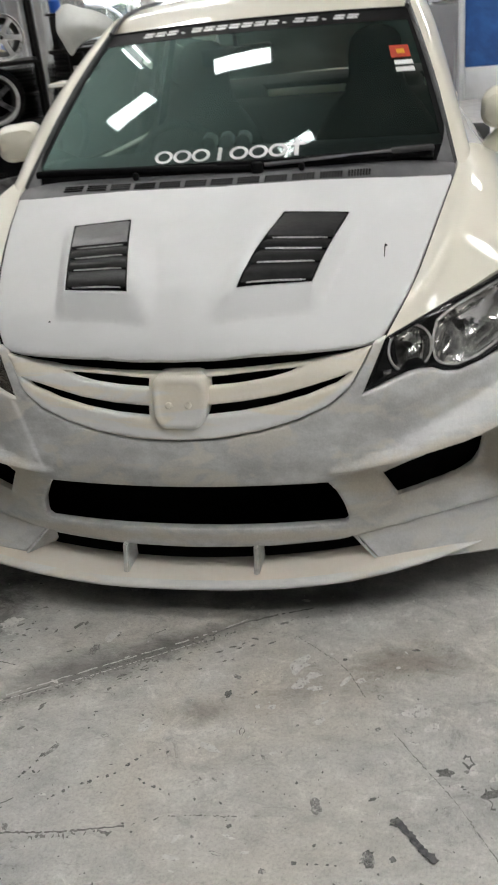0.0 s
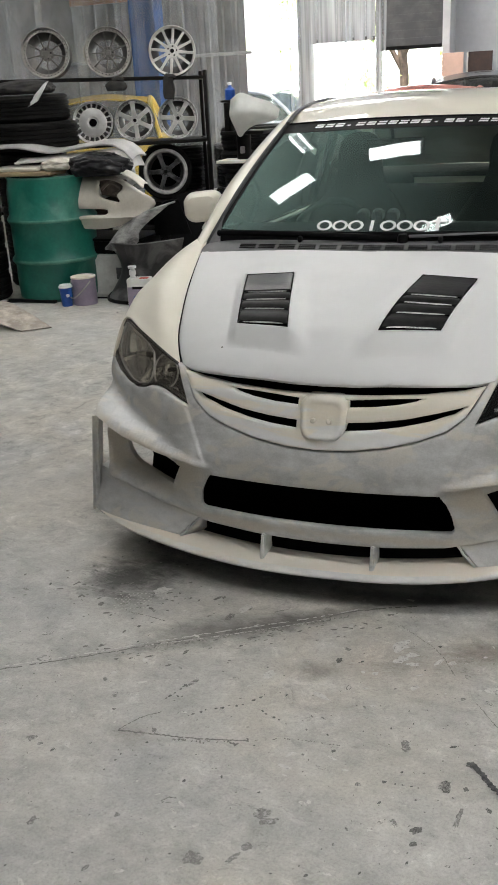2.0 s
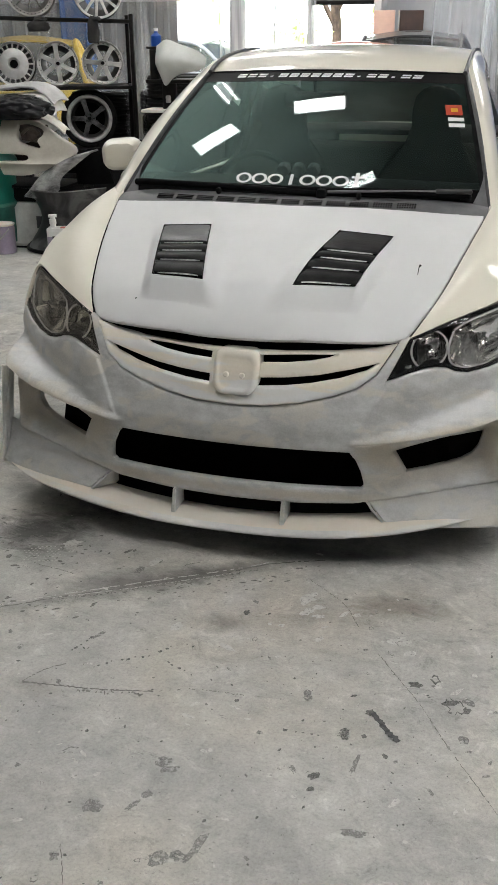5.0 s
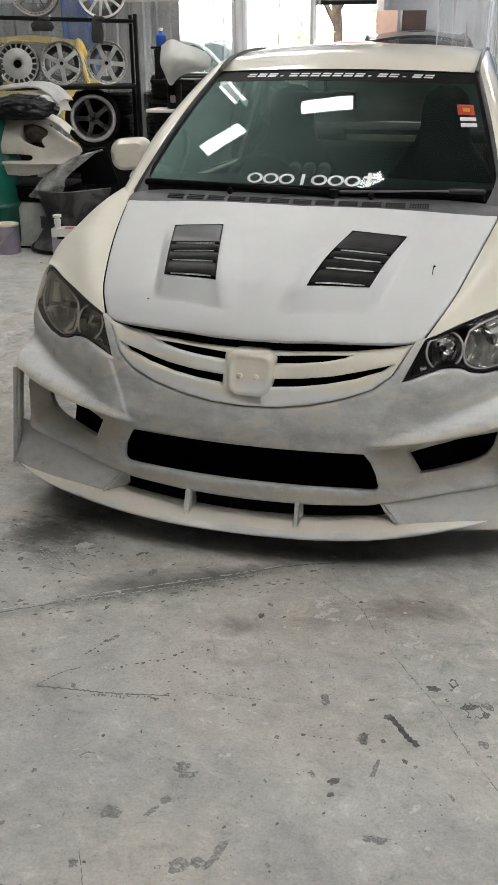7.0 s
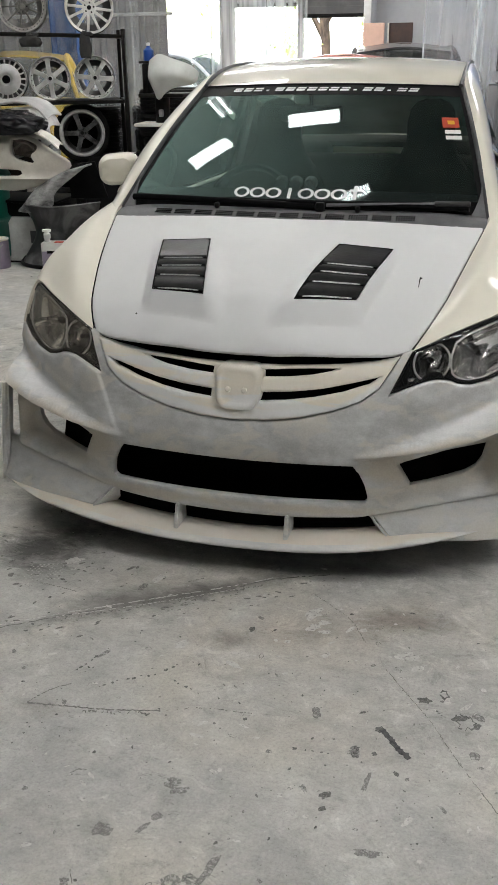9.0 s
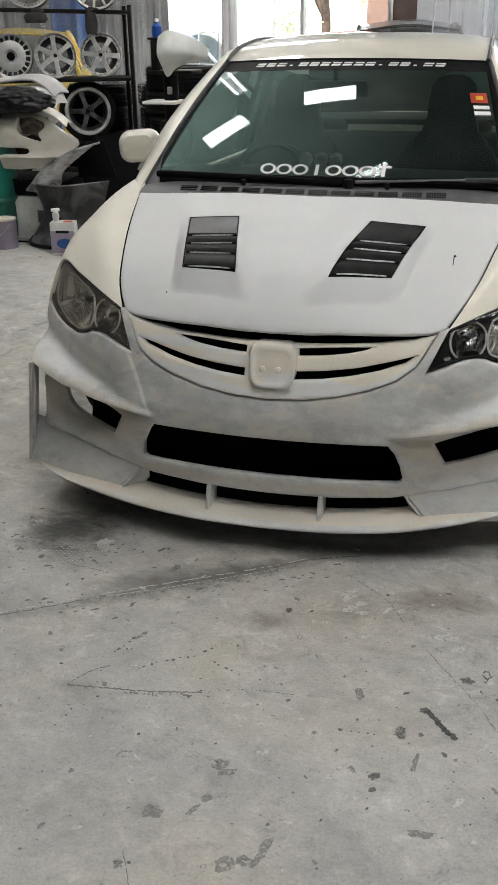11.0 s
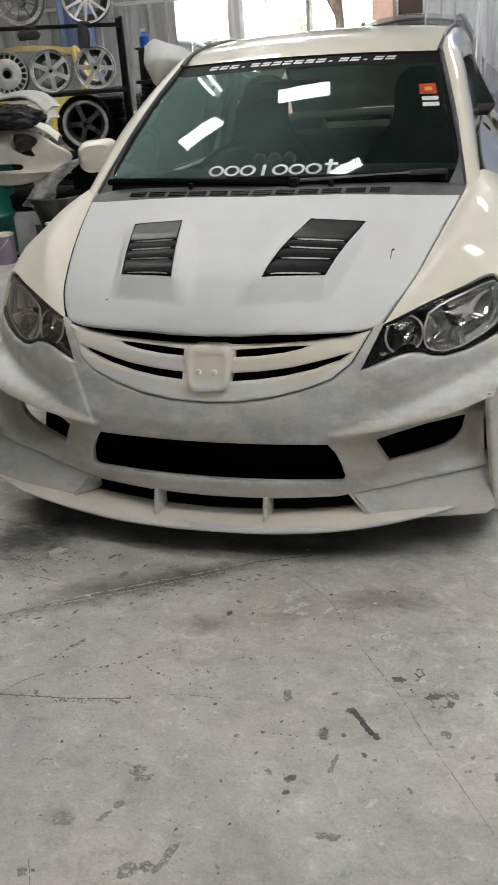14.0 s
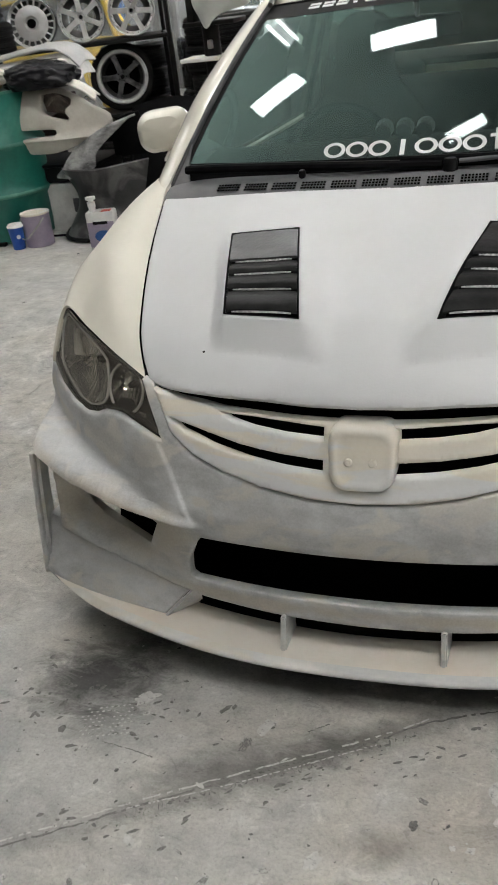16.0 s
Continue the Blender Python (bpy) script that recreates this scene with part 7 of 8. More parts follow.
scoop(t, [(-2.72, 3.95, 0.42), (-2.62, 3.66, 0.44), (-2.36, 3.58, 0.44), (-2.06, 3.74, 0.46)], [(-2.68, 3.95, 0.22), (-2.58, 3.74, 0.22), (-2.38, 3.70, 0.22), (-2.16, 3.82, 0.22)], [(-2.78, 3.92, 0.015), (-2.66, 3.64, 0.012), (-2.40, 3.56, 0.012), (-2.14, 3.72, 0.015)], DARKFLARE, "flare")
part("foot_rim", tube([(-2.78, 3.92, 0.015), (-2.66, 3.64, 0.015), (-2.40, 3.56, 0.015), (-2.14, 3.72, 0.015)], 0.014, 8, 20), BLACK, t)
t = thing("sanded_bumper_corner", (-2.5, 3.8, 0.42), "dark bumper corner with pale sanding marks", "bumper part")
scoop(t, [(-2.708, 3.80, 0.409), (-2.627, 3.78, 0.492), (-2.55, 3.77, 0.554), (-2.442, 3.77, 0.614), (-2.332, 3.80, 0.666), (-2.162, 3.86, 0.713)], [(-2.705, 3.73, 0.392), (-2.60, 3.68, 0.43), (-2.48, 3.67, 0.49), (-2.42, 3.69, 0.57), (-2.341, 3.74, 0.64), (-2.18, 3.84, 0.702)], [(-2.703, 3.72, 0.378), (-2.60, 3.66, 0.382), (-2.50, 3.65, 0.395), (-2.400, 3.68, 0.44), (-2.385, 3.72, 0.53), (-2.20, 3.84, 0.69)], SMUDGE, "flare")
part("back_web", thick(loft([[(-2.42, 4.02, 0.62), (-2.28, 3.92, 0.70), (-2.16, 3.92, 0.72)], [(-2.42, 4.04, 0.44), (-2.25, 4.0, 0.45), (-2.10, 3.98, 0.46)]], 10), 0.01), BLACK, t)
t = thing("undertray_cover", (-2.1, 4.1, 0), "black plastic panel leaning under the rack", "panel")
part("panel_sheet", thick(loft([[(-2.42, 4.16, 0.01), (-2.1, 4.12, 0.01), (-1.82, 4.10, 0.01)], [(-2.40, 4.24, 0.40), (-2.1, 4.22, 0.42), (-1.84, 4.2, 0.42)], [(-2.36, 4.30, 0.70), (-2.1, 4.30, 0.74), (-1.88, 4.3, 0.72)]], 12, 8), 0.012), BLACK, t)
part("panel_fold", tube([(-2.42, 4.15, 0.01), (-2.40, 4.23, 0.40), (-2.36, 4.29, 0.70)], 0.012, 6, 8), BLACK, t)

# ---- tins on the floor ----
TINMAT = material("lilac_tin", (0.36, 0.31, 0.40), 0.4, metal=0.2, dark=(0.30, 0.26, 0.34), scale=10, fine=0.15)
CUPBLUE = material("blue_cup", (0.015, 0.09, 0.42), 0.4, dark=(0.01, 0.07, 0.34), scale=20)
t = thing("paint_tin", (-2.84, 3.53, 0), "lilac paint tin with a wire handle and dribbled lid", "paint tin")
m = Matrix.Translation((-2.83, 3.57, 0))
part("can_body", lathe([(0.0005, 0), (0.088, 0), (0.092, 0.004), (0.090, 0.01), (0.090, 0.195), (0.093, 0.20)], 40, m), TINMAT, t)
part("tin_lid", lathe([(0.093, 0.198), (0.094, 0.208), (0.086, 0.210), (0.082, 0.202), (0.0005, 0.200)], 40, m), FILLER, t, "cream lid stained with paint")
part("wire_handle", tube([(-2.92, 3.55, 0.18), (-2.93, 3.49, 0.10), (-2.87, 3.465, 0.06), (-2.79, 3.475, 0.12), (-2.75, 3.53, 0.18)], 0.005, 6, 18), ALLOY, t)
t = thing("paper_cup", (-2.94, 3.48, 0), "blue paper cup with a white lid", "cup")
m = Matrix.Translation((-2.935, 3.48, 0))
part("cup_body", lathe([(0.0005, 0.0), (0.038, 0.0), (0.050, 0.145)], 32, m), CUPBLUE, t)
part("lid", lathe([(0.0005, 0.160), (0.044, 0.160), (0.048, 0.150), (0.053, 0.148), (0.053, 0.140), (0.050, 0.139)], 32, m), VINYL, t)
part("cup_mark", lathe([(0.0005, 0), (0.013, 0), (0.0131, 0.001)], 16, Matrix.Translation((-2.90, 3.441, 0.085)) @ Matrix.Rotation(radians(90), 4, "X") @ Matrix.Rotation(radians(35), 4, "Y")), VINYL, t)
t = thing("thinner_can", (-2.34, 3.48, 0), "white rectangular solvent can with lilac and blue label", "solvent can")
m = Matrix.Translation((-2.30, 3.45, 0)) @ Matrix.Rotation(radians(12), 4, "Z")
part("can_body", moved(box(0, 0, 0.115, 0.175, 0.10, 0.23, 0.012), m), SHELLWHITE, t)
part("can_label", moved(box(0, -0.0505, 0.095, 0.165, 0.003, 0.15, 0.001), m), TINMAT, t)
part("label_oval", lathe([(0.0005, 0.004), (0.055, 0.004), (0.056, 0.0)], 32, m @ Matrix.Translation((0.01, -0.0515, 0.085)) @ Matrix.Rotation(radians(90), 4, "X") @ Matrix.Diagonal((1, 0.62, 1, 1))), BLUESTEEL, t)
part("label_bar", moved(box(0.0, -0.0530, 0.165, 0.09, 0.002, 0.018), m), BLACK, t)
part("label_stripe", moved(box(0.04, -0.02, 0.231, 0.06, 0.05, 0.004, 0.001), m), REDSTICK, t)
part("spout", moved(lathe([(0.020, 0.225), (0.020, 0.25), (0.024, 0.255), (0.024, 0.285), (0.016, 0.29), (0.016, 0.298), (0.030, 0.300), (0.030, 0.315), (0.0005, 0.317)], 24, Matrix.Translation((-0.045, -0.01, 0))), m), VINYL, t)

# ---- cardboard and cable on the floor ----
DIRTYCARD = material("dirty_cardboard", (0.60, 0.55, 0.49), 0.9, dark=(0.34, 0.30, 0.26), scale=9, amount=0.5, fine=0.25, bump=0.2, bump_scale=30)
t = thing("cardboard_piece", (-3.0, 3.0, 0), "dusty cardboard sheet lying bent on the floor", "cardboard")
part("sheet", thick(loft([[(-3.55, 3.42, 0.01), (-3.25, 3.15, 0.10), (-2.98, 2.95, 0.10), (-2.68, 2.83, 0.010)], [(-3.95, 3.2, 0.03), (-3.6, 2.85, 0.13), (-3.3, 2.72, 0.13), (-2.84, 2.70, 0.010)]], 20, 8), 0.006), DIRTYCARD, t)
part("loose_corner", box(-2.84, 2.86, 0.006, 0.10, 0.06, 0.008, 0.002), CARD, t)
t = thing("power_cable", (-3.0, 3.62, 0), "black power cable snaking over the floor", "cable")
part("sheath", tube([(-4.2, 3.45, 0.008), (-3.5, 3.50, 0.008), (-3.1, 3.64, 0.008), (-2.73, 3.74, 0.008), (-2.4, 3.62, 0.008), (-1.9, 3.9, 0.008), (-1.2, 4.3, 0.008)], 0.007, 8, 60), BLACK, t)
t = thing("cable_strip", (-3.3, 3.56, 0), "flat black rubber strip by the barrel", "strip")
part("strip_body", box(-3.28, 3.545, 0.012, 0.42, 0.035, 0.024, 0.005, Matrix.Rotation(0, 4, "Z")), BLACK, t)

# ---- white fender panel on a dark stand ----
t = thing("spare_fender", (-1.66, 4.35, 1.0), "white spare front fender resting on a stand", "fender")
part("skin", thick(loft([[(-1.825, 4.24, 1.380), (-1.735, 4.20, 1.420), (-1.64, 4.19, 1.390), (-1.53, 4.22, 1.352), (-1.475, 4.28, 1.30)], [(-1.824, 4.20, 1.29), (-1.735, 4.135, 1.305), (-1.64, 4.125, 1.298), (-1.54, 4.16, 1.285), (-1.478, 4.26, 1.26)], [(-1.818, 4.20, 1.25), (-1.742, 4.145, 1.235), (-1.655, 4.135, 1.25), (-1.54, 4.17, 1.25), (-1.484, 4.255, 1.245)], [(-1.795, 4.22, 1.185), (-1.756, 4.20, 1.125), (-1.70, 4.18, 1.17), (-1.63, 4.18, 1.205), (-1.51, 4.24, 1.225)]], 28, 18), 0.006), SHELLPALE, t)
part("flange", tube([(-1.795, 4.22, 1.185), (-1.756, 4.20, 1.125), (-1.70, 4.18, 1.17), (-1.63, 4.18, 1.205), (-1.51, 4.24, 1.225)], 0.006, 6, 20), SHELLPALE, t)
t = thing("tool_stand", (-1.82, 4.42, 0), "dark steel stand with flat trays", "stand")
part("pole", tube([(-1.81, 4.42, 0.02), (-1.81, 4.42, 1.34)], 0.055, 12), STEEL, t)
part("base", lathe([(0.0005, 0.03), (0.22, 0.025), (0.24, 0.0)], 32, Matrix.Translation((-1.81, 4.42, 0))), STEEL, t)
part("tray", box(-1.86, 4.40, 0.94, 0.26, 0.24, 0.022, 0.006), FILLER, t, "dusty cream tray")
part("tray", box(-1.77, 4.40, 1.145, 0.34, 0.26, 0.026, 0.006), STEEL, t)
part("tray", box(-1.88, 4.40, 1.368, 0.12, 0.18, 0.016, 0.005), STEEL, t)
part("upper_post", box(-1.895, 4.36, 1.255, 0.045, 0.10, 0.21, 0.01), STEEL, t)
part("shelf_clip", box(-1.80, 4.36, 1.02, 0.03, 0.04, 0.05, 0.006), ALLOY, t)
t = thing("spray_bottle", (-1.885, 4.38, 1.377), "small blue plastic bottle on the stand", "bottle")
part("flask", lathe([(0.0005, 0), (0.035, 0.0), (0.037, 0.01), (0.037, 0.07), (0.014, 0.09), (0.012, 0.105)], 24, Matrix.Translation((-1.885, 4.38, 1.377))), CUPBLUE, t)
part("nozzle", lathe([(0.014, 0.10), (0.016, 0.12), (0.0005, 0.122)], 16, Matrix.Translation((-1.885, 4.38, 1.377))), VINYL, t)


# ---- parked cars behind ----
def parked_car(x, y, yaw, paint, label, lift=0.0, roof_h=1.42):
    m = Matrix.Translation((x, y, lift)) @ Matrix.Rotation(radians(yaw), 4, "Z")
    t = thing("parked_car", m, label, "car", "parked cars")
    s = roof_h / 1.42
    st = [(-2.1, 0.62, 0.45, 0.62), (-1.95, 0.80, 0.30, 0.74), (-1.0, 0.86, 0.22, 0.90), (0.3, 0.87, 0.22, 0.93), (1.4, 0.86, 0.24, 0.97), (2.0, 0.80, 0.30, 0.95), (2.12, 0.66, 0.45, 0.80)]
    rows = [[(-w, q, zb), (-w * 1.0, q, (zb + zt) / 2), (-w * 0.93, q, zt), (0, q, zt + 0.05), (w * 0.93, q, zt), (w, q, (zb + zt) / 2), (w, q, zb)] for q, w, zb, zt in st]
    part("car_body", moved(merged(thick(loft(rows, 30, 24), 0.02)), m), paint, t)
    gl = [[(-0.74, -0.55, 0.93), (0, -0.62, 0.96), (0.74, -0.55, 0.93)], [(-0.60, 0.10, 1.30 * s), (0, 0.05, 1.36 * s), (0.60, 0.10, 1.30 * s)], [(-0.60, 0.95, 1.30 * s), (0, 1.0, 1.37 * s), (0.60, 0.95, 1.30 * s)], [(-0.72, 1.55, 0.98), (0, 1.65, 1.0), (0.72, 1.55, 0.98)]]
    part("greenhouse", moved(loft(gl, 20, 20), m), DARKGLASS, t)
    for sx in (-1, 1):
        part("side_glass", moved(([Vector((sx * 0.74, -0.55, 0.93)), Vector((sx * 0.60, 0.10, 1.30 * s)), Vector((sx * 0.60, 0.95, 1.30 * s)), Vector((sx * 0.72, 1.55, 0.98))], [[0, 1, 2, 3]]), m), DARKGLASS, t)
        part("pillar", moved(merged(tube([(sx * 0.75, -0.55, 0.93), (sx * 0.61, 0.12, 1.31 * s), (sx * 0.61, 0.95, 1.31 * s), (sx * 0.73, 1.55, 0.98)], 0.03, 8, 24)), m), paint, t)
        for q in (-1.3, 1.3):
            mw = m @ Matrix.Translation((sx * 0.76, q, 0.30)) @ Matrix.Rotation(radians(90) * sx, 4, "Y")
            part("tyre", lathe(tyre_profile(0.30, 0.19, 0.2), 32, mw), RUBBER, t)
            part("rim", lathe([(0.0005, 0.05), (0.08, 0.05), (0.19, 0.06), (0.2, 0.08)], 24, mw), ALLOY, t)
    part("roof", moved(merged(thick(loft([[(-0.60, 0.08, 1.31 * s), (0, 0.03, 1.37 * s), (0.60, 0.08, 1.31 * s)], [(-0.62, 0.5, 1.36 * s), (0, 0.5, 1.42 * s), (0.62, 0.5, 1.36 * s)], [(-0.60, 0.97, 1.31 * s), (0, 1.02, 1.38 * s), (0.60, 0.97, 1.31 * s)]], 16, 12), 0.02)), m), paint, t)


YELLOW = material("yellow_paint", (0.60, 0.40, 0.015), 0.35, coat=0.5, dark=(0.50, 0.33, 0.015), scale=3)
REDPAINT = material("faded_red_paint", (0.40, 0.12, 0.09), 0.4, coat=0.3, dark=(0.38, 0.08, 0.05), scale=3)
DARKPAINT = material("charcoal_paint", (0.05, 0.055, 0.06), 0.3, coat=0.6, dark=(0.03, 0.03, 0.035), scale=3)
SILVER = material("silver_paint", (0.50, 0.52, 0.54), 0.3, metal=0.5, coat=0.5, dark=(0.42, 0.44, 0.46), scale=3)
parked_car(-5.05, 8.2, 22, YELLOW, "yellow car parked behind the plastic curtain", 0, 1.46)
parked_car(-1.0, 7.6, 10, REDPAINT, "faded red car parked near the doorway", 0, 1.39)
parked_car(-0.62, 9.7, 10, DARKPAINT, "charcoal car parked near the doorway", 0, 1.50)
parked_car(-4.6, 14.5, 80, SILVER, "silver car parked outside in the sun", -0.07, 1.5)
# ---- marks on the slab ----
STAIN = decal("dark_oil_stain", (0.12, 0.118, 0.114), (0.21, 0.207, 0.20), 0.72, 200, 0.16)
GHOST = decal("faint_grey_stain", (0.32, 0.315, 0.30), (0.40, 0.395, 0.375), 0.50, 110, 0.14)
SCUFF = decal("pale_cement_fleck", (0.66, 0.65, 0.62), (0.54, 0.53, 0.505), 0.80, 120, 0.12)
CRACK = decal("dirt_in_crack", (0.16, 0.156, 0.146), (0.25, 0.244, 0.228), 0.80, 190, 0.12)
TAPE = material("scuffed_black_tape", (0.030, 0.031, 0.034), 0.6, dark=(0.10, 0.10, 0.10), scale=90, amount=0.4)


def blot(x, y, r, rnd, stretch=1.0, turn=0.0, hole=0.0, z=0.0012, n=14):
    """An irregular flat drop."""
    ph = [rnd.uniform(0.62, 1.22) for _ in range(n)]
    c, s = math.cos(turn), math.sin(turn)
    level = z + 0.0012 * rnd.random()

    def at(k, q):
        a = 2 * math.pi * k / n
        u, v = r * q * ph[k % n] * stretch * math.cos(a), r * q * ph[k % n] * math.sin(a)
        return Vector((x + c * u - s * v, y + s * u + c * v, level))
    if hole:
        vs = [at(k, 1) for k in range(n)] + [at(k, hole + 0.15 * rnd.random()) for k in range(n)]
        return vs, [[k, (k + 1) % n, n + (k + 1) % n, n + k] for k in range(n) if rnd.random() > 0.15]
    return [at(k, 1) for k in range(n)], [list(range(n))]


def seam(pts, w, rnd, n=60, z=0.0010, gaps=0.1, wander=0.5):
    """A ragged line along points."""
    p = spline([(x, y, z) for x, y in pts], n)
    vs, fs = [], []
    for i, q in enumerate(p):
        d = (p[min(i + 1, n - 1)] - p[max(i - 1, 0)]).normalized()
        o = Vector((-d.y, d.x, 0))
        j = o * rnd.gauss(0, w * wander)
        h = w * rnd.uniform(1 - 1.5 * wander, 1.0)
        vs += [q + j - o * h, q + j + o * h]
    for i in range(n - 1):
        if rnd.random() > gaps:
            fs.append([2 * i, 2 * i + 1, 2 * i + 3, 2 * i + 2])
    return vs, fs


def trail(rnd, x, y, turn, count, gap, r):
    """A row of drops flung in one direction."""
    return [blot(x + (k * gap + rnd.gauss(0, gap * 0.2)) * math.cos(turn), y + (k * gap + rnd.gauss(0, gap * 0.2)) * math.sin(turn), r * rnd.uniform(0.5, 1.2), rnd, rnd.uniform(0.8, 2.0), turn) for k in range(count)]


rnd = random.Random(11)
t = thing("tape_scrap", (0.58, -0.73, 0), "scuffed black tape scrap stuck to the slab", "tape")
part("tape_strip", seam([(0.541, -0.690), (0.552, -0.702), (0.570, -0.728), (0.592, -0.752), (0.612, -0.771)], 0.0080, rnd, 22, 0.0030, 0.0, 0.16), TAPE, t, smooth=False)
# drops and small stains
shapes = [blot(0.538, -0.690, 0.012, rnd, 1.3, 0.2), blot(0.626, -0.561, 0.012, rnd, 1.4), blot(0.672, -0.528, 0.020, rnd, 0.6, 0.2, 0.55), blot(0.727, -0.617, 0.027, rnd, 1.1, -0.3, 0.74, n=24), blot(0.715, -0.606, 0.010, rnd, 2.2, 0.3), blot(0.752, -0.628, 0.008, rnd, 1.6, 0.9)]
for x, y, r in ((0.491, -0.766, 0.010), (0.494, -0.787, 0.010), (0.535, -0.773, 0.006), (0.147, -0.377, 0.008), (0.224, -0.733, 0.006), (0.589, -0.823, 0.006), (0.450, -0.921, 0.010), (0.452, -0.960, 0.007)):
    shapes.append(blot(x, y, r, rnd, rnd.uniform(0.8, 1.5), rnd.uniform(0, 3)))
for x, y, turn, count in ((-0.16, -0.71, 0.75, 4), (-0.10, -0.66, 0.5, 5), (0.02, -0.64, -0.4, 4), (-0.24, -0.66, 1.2, 5), (-0.02, -0.60, 0.9, 3), (0.36, -0.80, 0.05, 5)):
    shapes += trail(rnd, x, y, turn, count, 0.018, 0.0042)
for i in range(1700):
    x, y = rnd.uniform(-1.5, 1.6), rnd.uniform(-1.9, -0.14)
    crowd = 0.55 + 0.9 * noise.noise(Vector((x * 2.0, y * 2.0, 3))) + (0.15 if y < -0.6 else 0)
    if rnd.random() < crowd:
        shapes.append(blot(x, y, min(0.0046, 0.0010 * math.exp(rnd.gauss(0.25, 0.62))), rnd, rnd.uniform(0.7, 2.3), rnd.uniform(0, 3), 0.5 if rnd.random() < 0.10 else 0, n=10))
for i in range(160):
    x, y = rnd.uniform(-5, 4), rnd.uniform(-1.5, 4)
    if x < -1.05 or x > 1.05:
        shapes.append(blot(x, y, abs(rnd.gauss(0.004, 0.004)) + 0.002, rnd, rnd.uniform(0.6, 2.2), rnd.uniform(0, 3)))
tagged(part("floor_stains", merged(*shapes), STAIN, smooth=False), "small dark oil drops and stains on the slab", "stains", kind="stuff")
# faint old prints and rings
shapes = [blot(0.750, -0.724, 0.018, rnd, 0.7, 0.2), blot(0.126, -0.968, 0.020, rnd, 0.9, 0.3), blot(0.150, -0.985, 0.011, rnd, 1.8, 0.5), blot(0.206, -1.212, 0.018, rnd, 1.2, 0.2), blot(0.245, -1.196, 0.014, rnd, 1.4, 0.1), blot(0.03, -1.125, 0.018, rnd, 1.3, 0.3), blot(0.27, -1.165, 0.009, rnd, 4.6, 1.35), blot(0.125, -1.065, 0.012, rnd, 1.1, 0.2), blot(0.11, -1.10, 0.006, rnd, 3.5, 1.0), blot(0.49, -0.775, 0.016, rnd, 1.0, 0.3), blot(0.53, -0.865, 0.006, rnd, 5.5, 1.45), blot(-0.20, -0.58, 0.007, rnd, 3.4, 1.15), blot(0.56, -1.05, 0.012, rnd, 2.4, 0.1)]
for i in range(260):
    x, y = rnd.uniform(-1.5, 1.6), rnd.uniform(-1.9, -0.25)
    shapes.append(blot(x, y, 0.0034 * math.exp(rnd.gauss(0.2, 0.5)), rnd, rnd.uniform(0.7, 2.6), rnd.uniform(0, 3), 0.6 if rnd.random() < 0.3 else 0, 0.0006))
tagged(part("floor_prints", merged(*shapes), GHOST, smooth=False), "faint grey old stains and rings on the slab", "stains", kind="stuff")
# saw cut, cracks and scuffs
shapes = [seam([(-1.20, -0.93), (-0.80, -0.70), (-0.549, -0.551), (-0.381, -0.442), (-0.217, -0.343), (0.026, -0.199), (0.14, -0.118), (0.30, -0.05)], 0.0034, rnd, 190, 0.0010, 0.12, 0.38),
          seam([(-0.40, -0.47), (-0.23, -0.372), (0.0, -0.235), (0.12, -0.15)], 0.0045, rnd, 160, 0.0008, 0.45, 0.9),
          seam([(-0.304, -0.805), (-0.202, -0.793), (-0.09, -0.778), (0.02, -0.752)], 0.0030, rnd, 60, 0.0010, 0.06, 0.36),
          seam([(-0.16, -0.80), (-0.08, -0.785), (0.0, -0.768)], 0.0052, rnd, 40, 0.0008, 0.45, 0.6), seam([(0.034, -0.75), (0.11, -0.72), (0.238, -0.708)], 0.0022, rnd, 60, 0.0010, 0.5),
          seam([(0.271, -0.163), (0.34, -0.215), (0.404, -0.274), (0.457, -0.367)], 0.0016, rnd, 90, 0.0010, 0.2), seam([(0.521, -0.462), (0.59, -0.556), (0.649, -0.636), (0.71, -0.74), (0.784, -0.852), (0.88, -1.0)], 0.0014, rnd, 140, 0.0010, 0.12),
          seam([(-0.304, -0.803), (-0.29, -0.775), (-0.26, -0.735), (-0.23, -0.71)], 0.0022, rnd, 30), seam([(-0.53, -0.30), (-0.45, -0.31), (-0.40, -0.32)], 0.0016, rnd, 40), seam([(-0.10, -0.19), (-0.06, -0.16)], 0.0022, rnd, 20), seam([(0.01, -1.23), (0.045, -1.29), (0.08, -1.36)], 0.0012, rnd, 30)]
for i in range(110):
    f = rnd.random()
    c = Vector((-0.55, -0.55)).lerp(Vector((0.40, -0.02)), f)
    shapes.append(blot(c.x + rnd.gauss(0, 0.05), c.y + rnd.gauss(-0.012, 0.028), abs(rnd.gauss(0.0014, 0.0016)) + 0.0006, rnd, rnd.uniform(1.0, 3.6), 0.55 + rnd.gauss(0, 0.25), 0, 0.0011, 10))
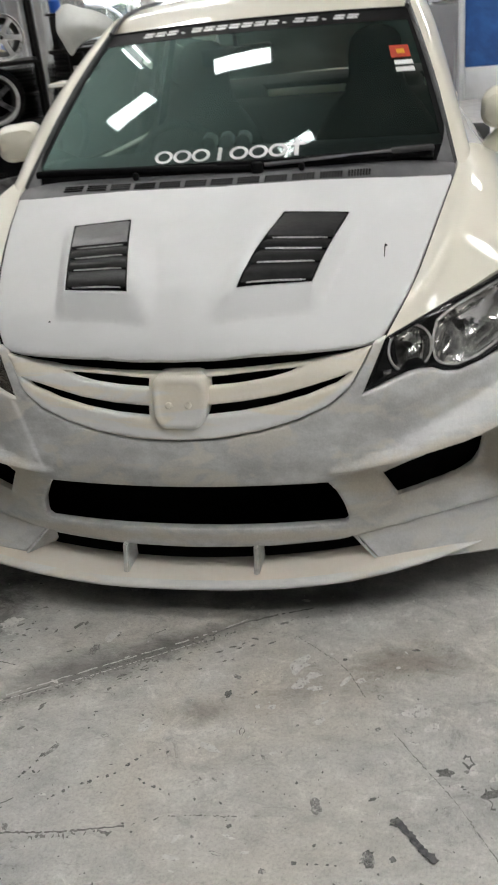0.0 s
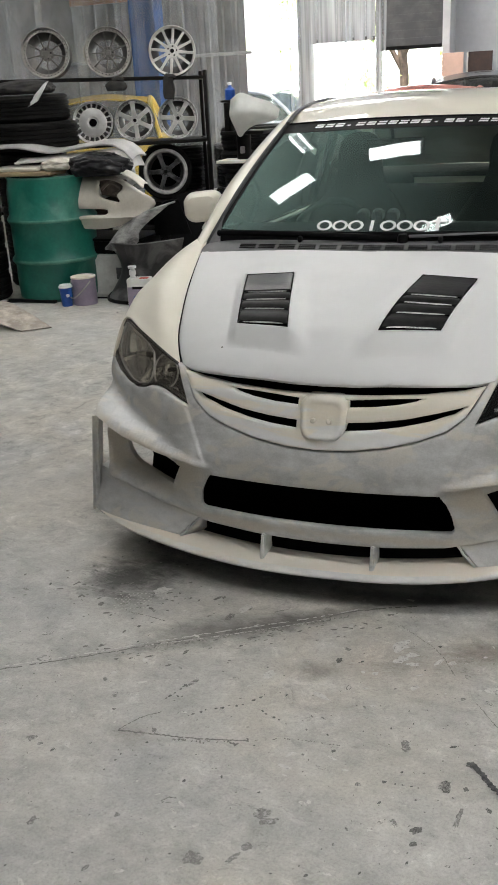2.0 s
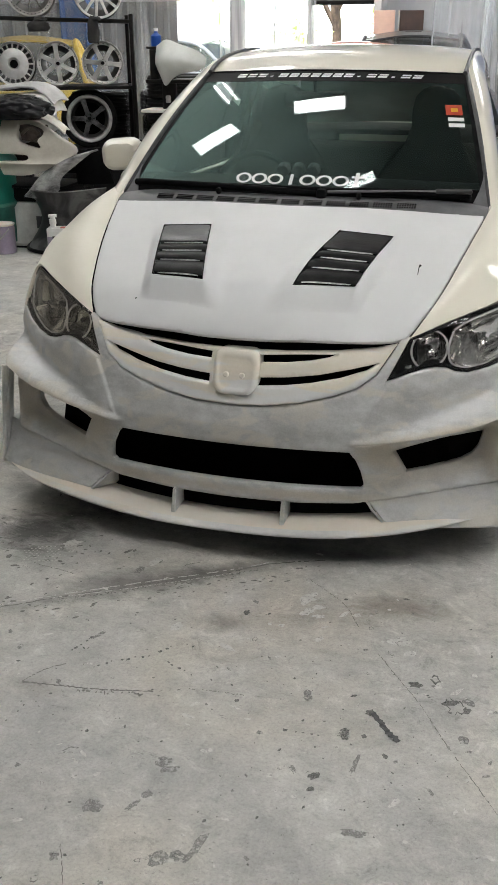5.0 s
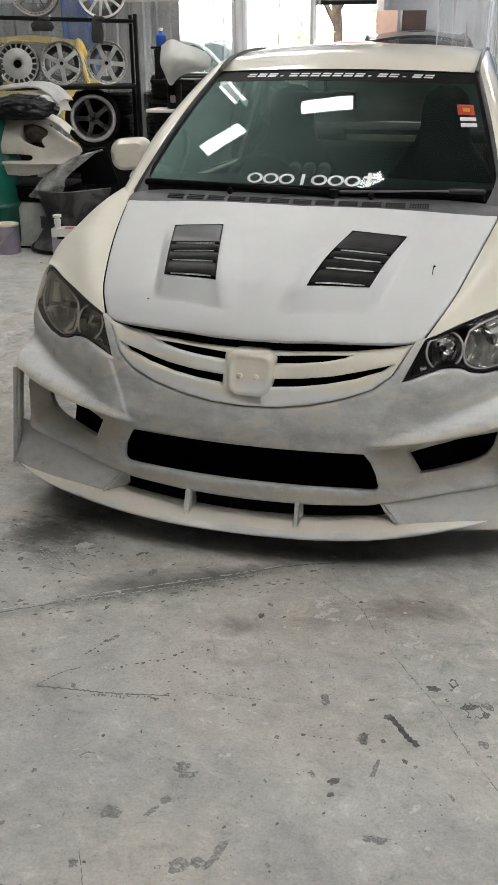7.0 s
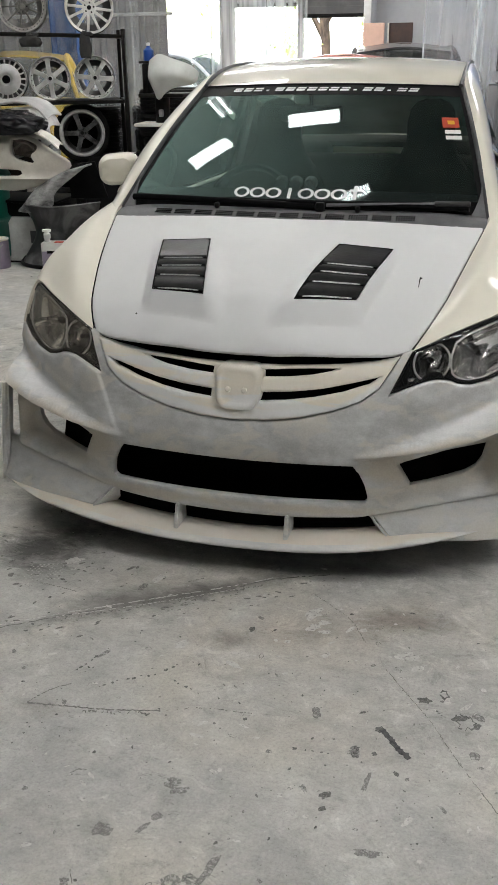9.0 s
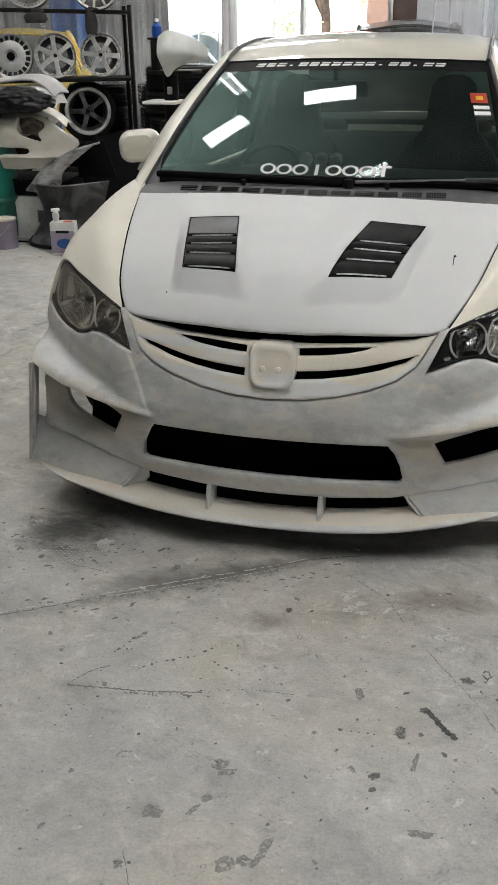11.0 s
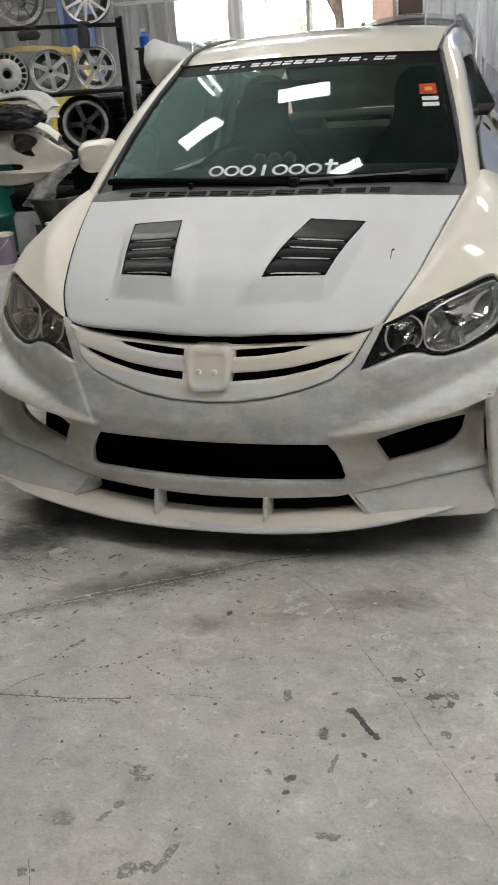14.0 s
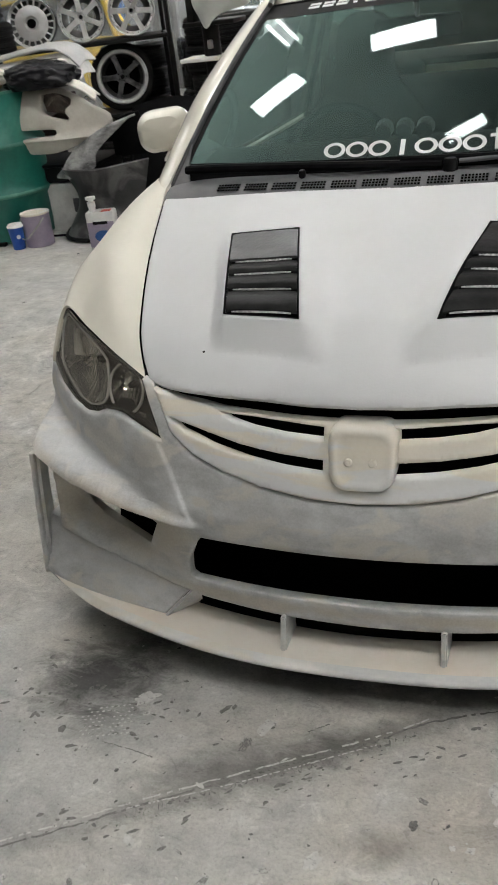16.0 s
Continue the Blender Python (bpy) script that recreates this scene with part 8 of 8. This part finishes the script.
for i in range(130):
    shapes.append(blot(rnd.gauss(-0.58, 0.16), rnd.gauss(-0.16, 0.10), abs(rnd.gauss(0.0018, 0.0022)) + 0.0006, rnd, rnd.uniform(0.7, 2.8), rnd.gauss(0.4, 0.6), 0, 0.0011, 10))
tagged(part("floor_cracks", merged(*shapes), CRACK, smooth=False), "dirty cracks and scuffs in the concrete slab", "cracks", kind="stuff")
# rubbed pale cement and the print of a tyre's tread
shapes = [seam([(-1.20, -0.915), (-0.80, -0.685), (-0.549, -0.536), (-0.381, -0.428), (-0.217, -0.330), (0.026, -0.186), (0.14, -0.108)], 0.0027, rnd, 130, 0.0011, 0.28, 0.30), seam([(-0.40, -0.452), (-0.2, -0.345), (0.05, -0.195)], 0.0018, rnd, 120, 0.0011, 0.4, 0.3)]
for x, y, r in ((0.295, -0.265, 0.020), (0.305, -0.33, 0.014), (0.33, -0.30, 0.012), (0.34, -0.341, 0.010), (0.253, -0.408, 0.008), (0.362, -0.442, 0.009), (0.566, -0.398, 0.020), (0.60, -0.44, 0.012), (-0.016, -0.49, 0.012), (-0.19, -0.195, 0.016), (-0.48, -0.16, 0.020), (0.44, -0.31, 0.009)):
    shapes.append(blot(x, y, r, rnd, rnd.uniform(1.2, 2.2), rnd.uniform(0, 1.2), 0, 0.0009))
for row in range(9):
    for col in range(9):
        if rnd.random() < 0.7:
            u, v = (col - 4) * 0.013 + (row % 2) * 0.0065, (row - 4) * 0.0105
            shapes.append(blot(-0.545 + 0.94 * u - 0.34 * v, -0.245 + 0.34 * u + 0.94 * v, 0.0022, rnd, 1.5, 0.4, 0, 0.0016, 8))
for i in range(330):
    shapes.append(blot(rnd.uniform(-1.3, 1.4), rnd.uniform(-1.4, 0.1), abs(rnd.gauss(0.0018, 0.0026)) + 0.0008, rnd, rnd.uniform(0.6, 3.4), rnd.gauss(0.4, 0.8), 0, 0.0009, 10))
tagged(part("floor_flecks", merged(*shapes), SCUFF, smooth=False), "pale cement flecks on the slab", "flecks", kind="stuff")
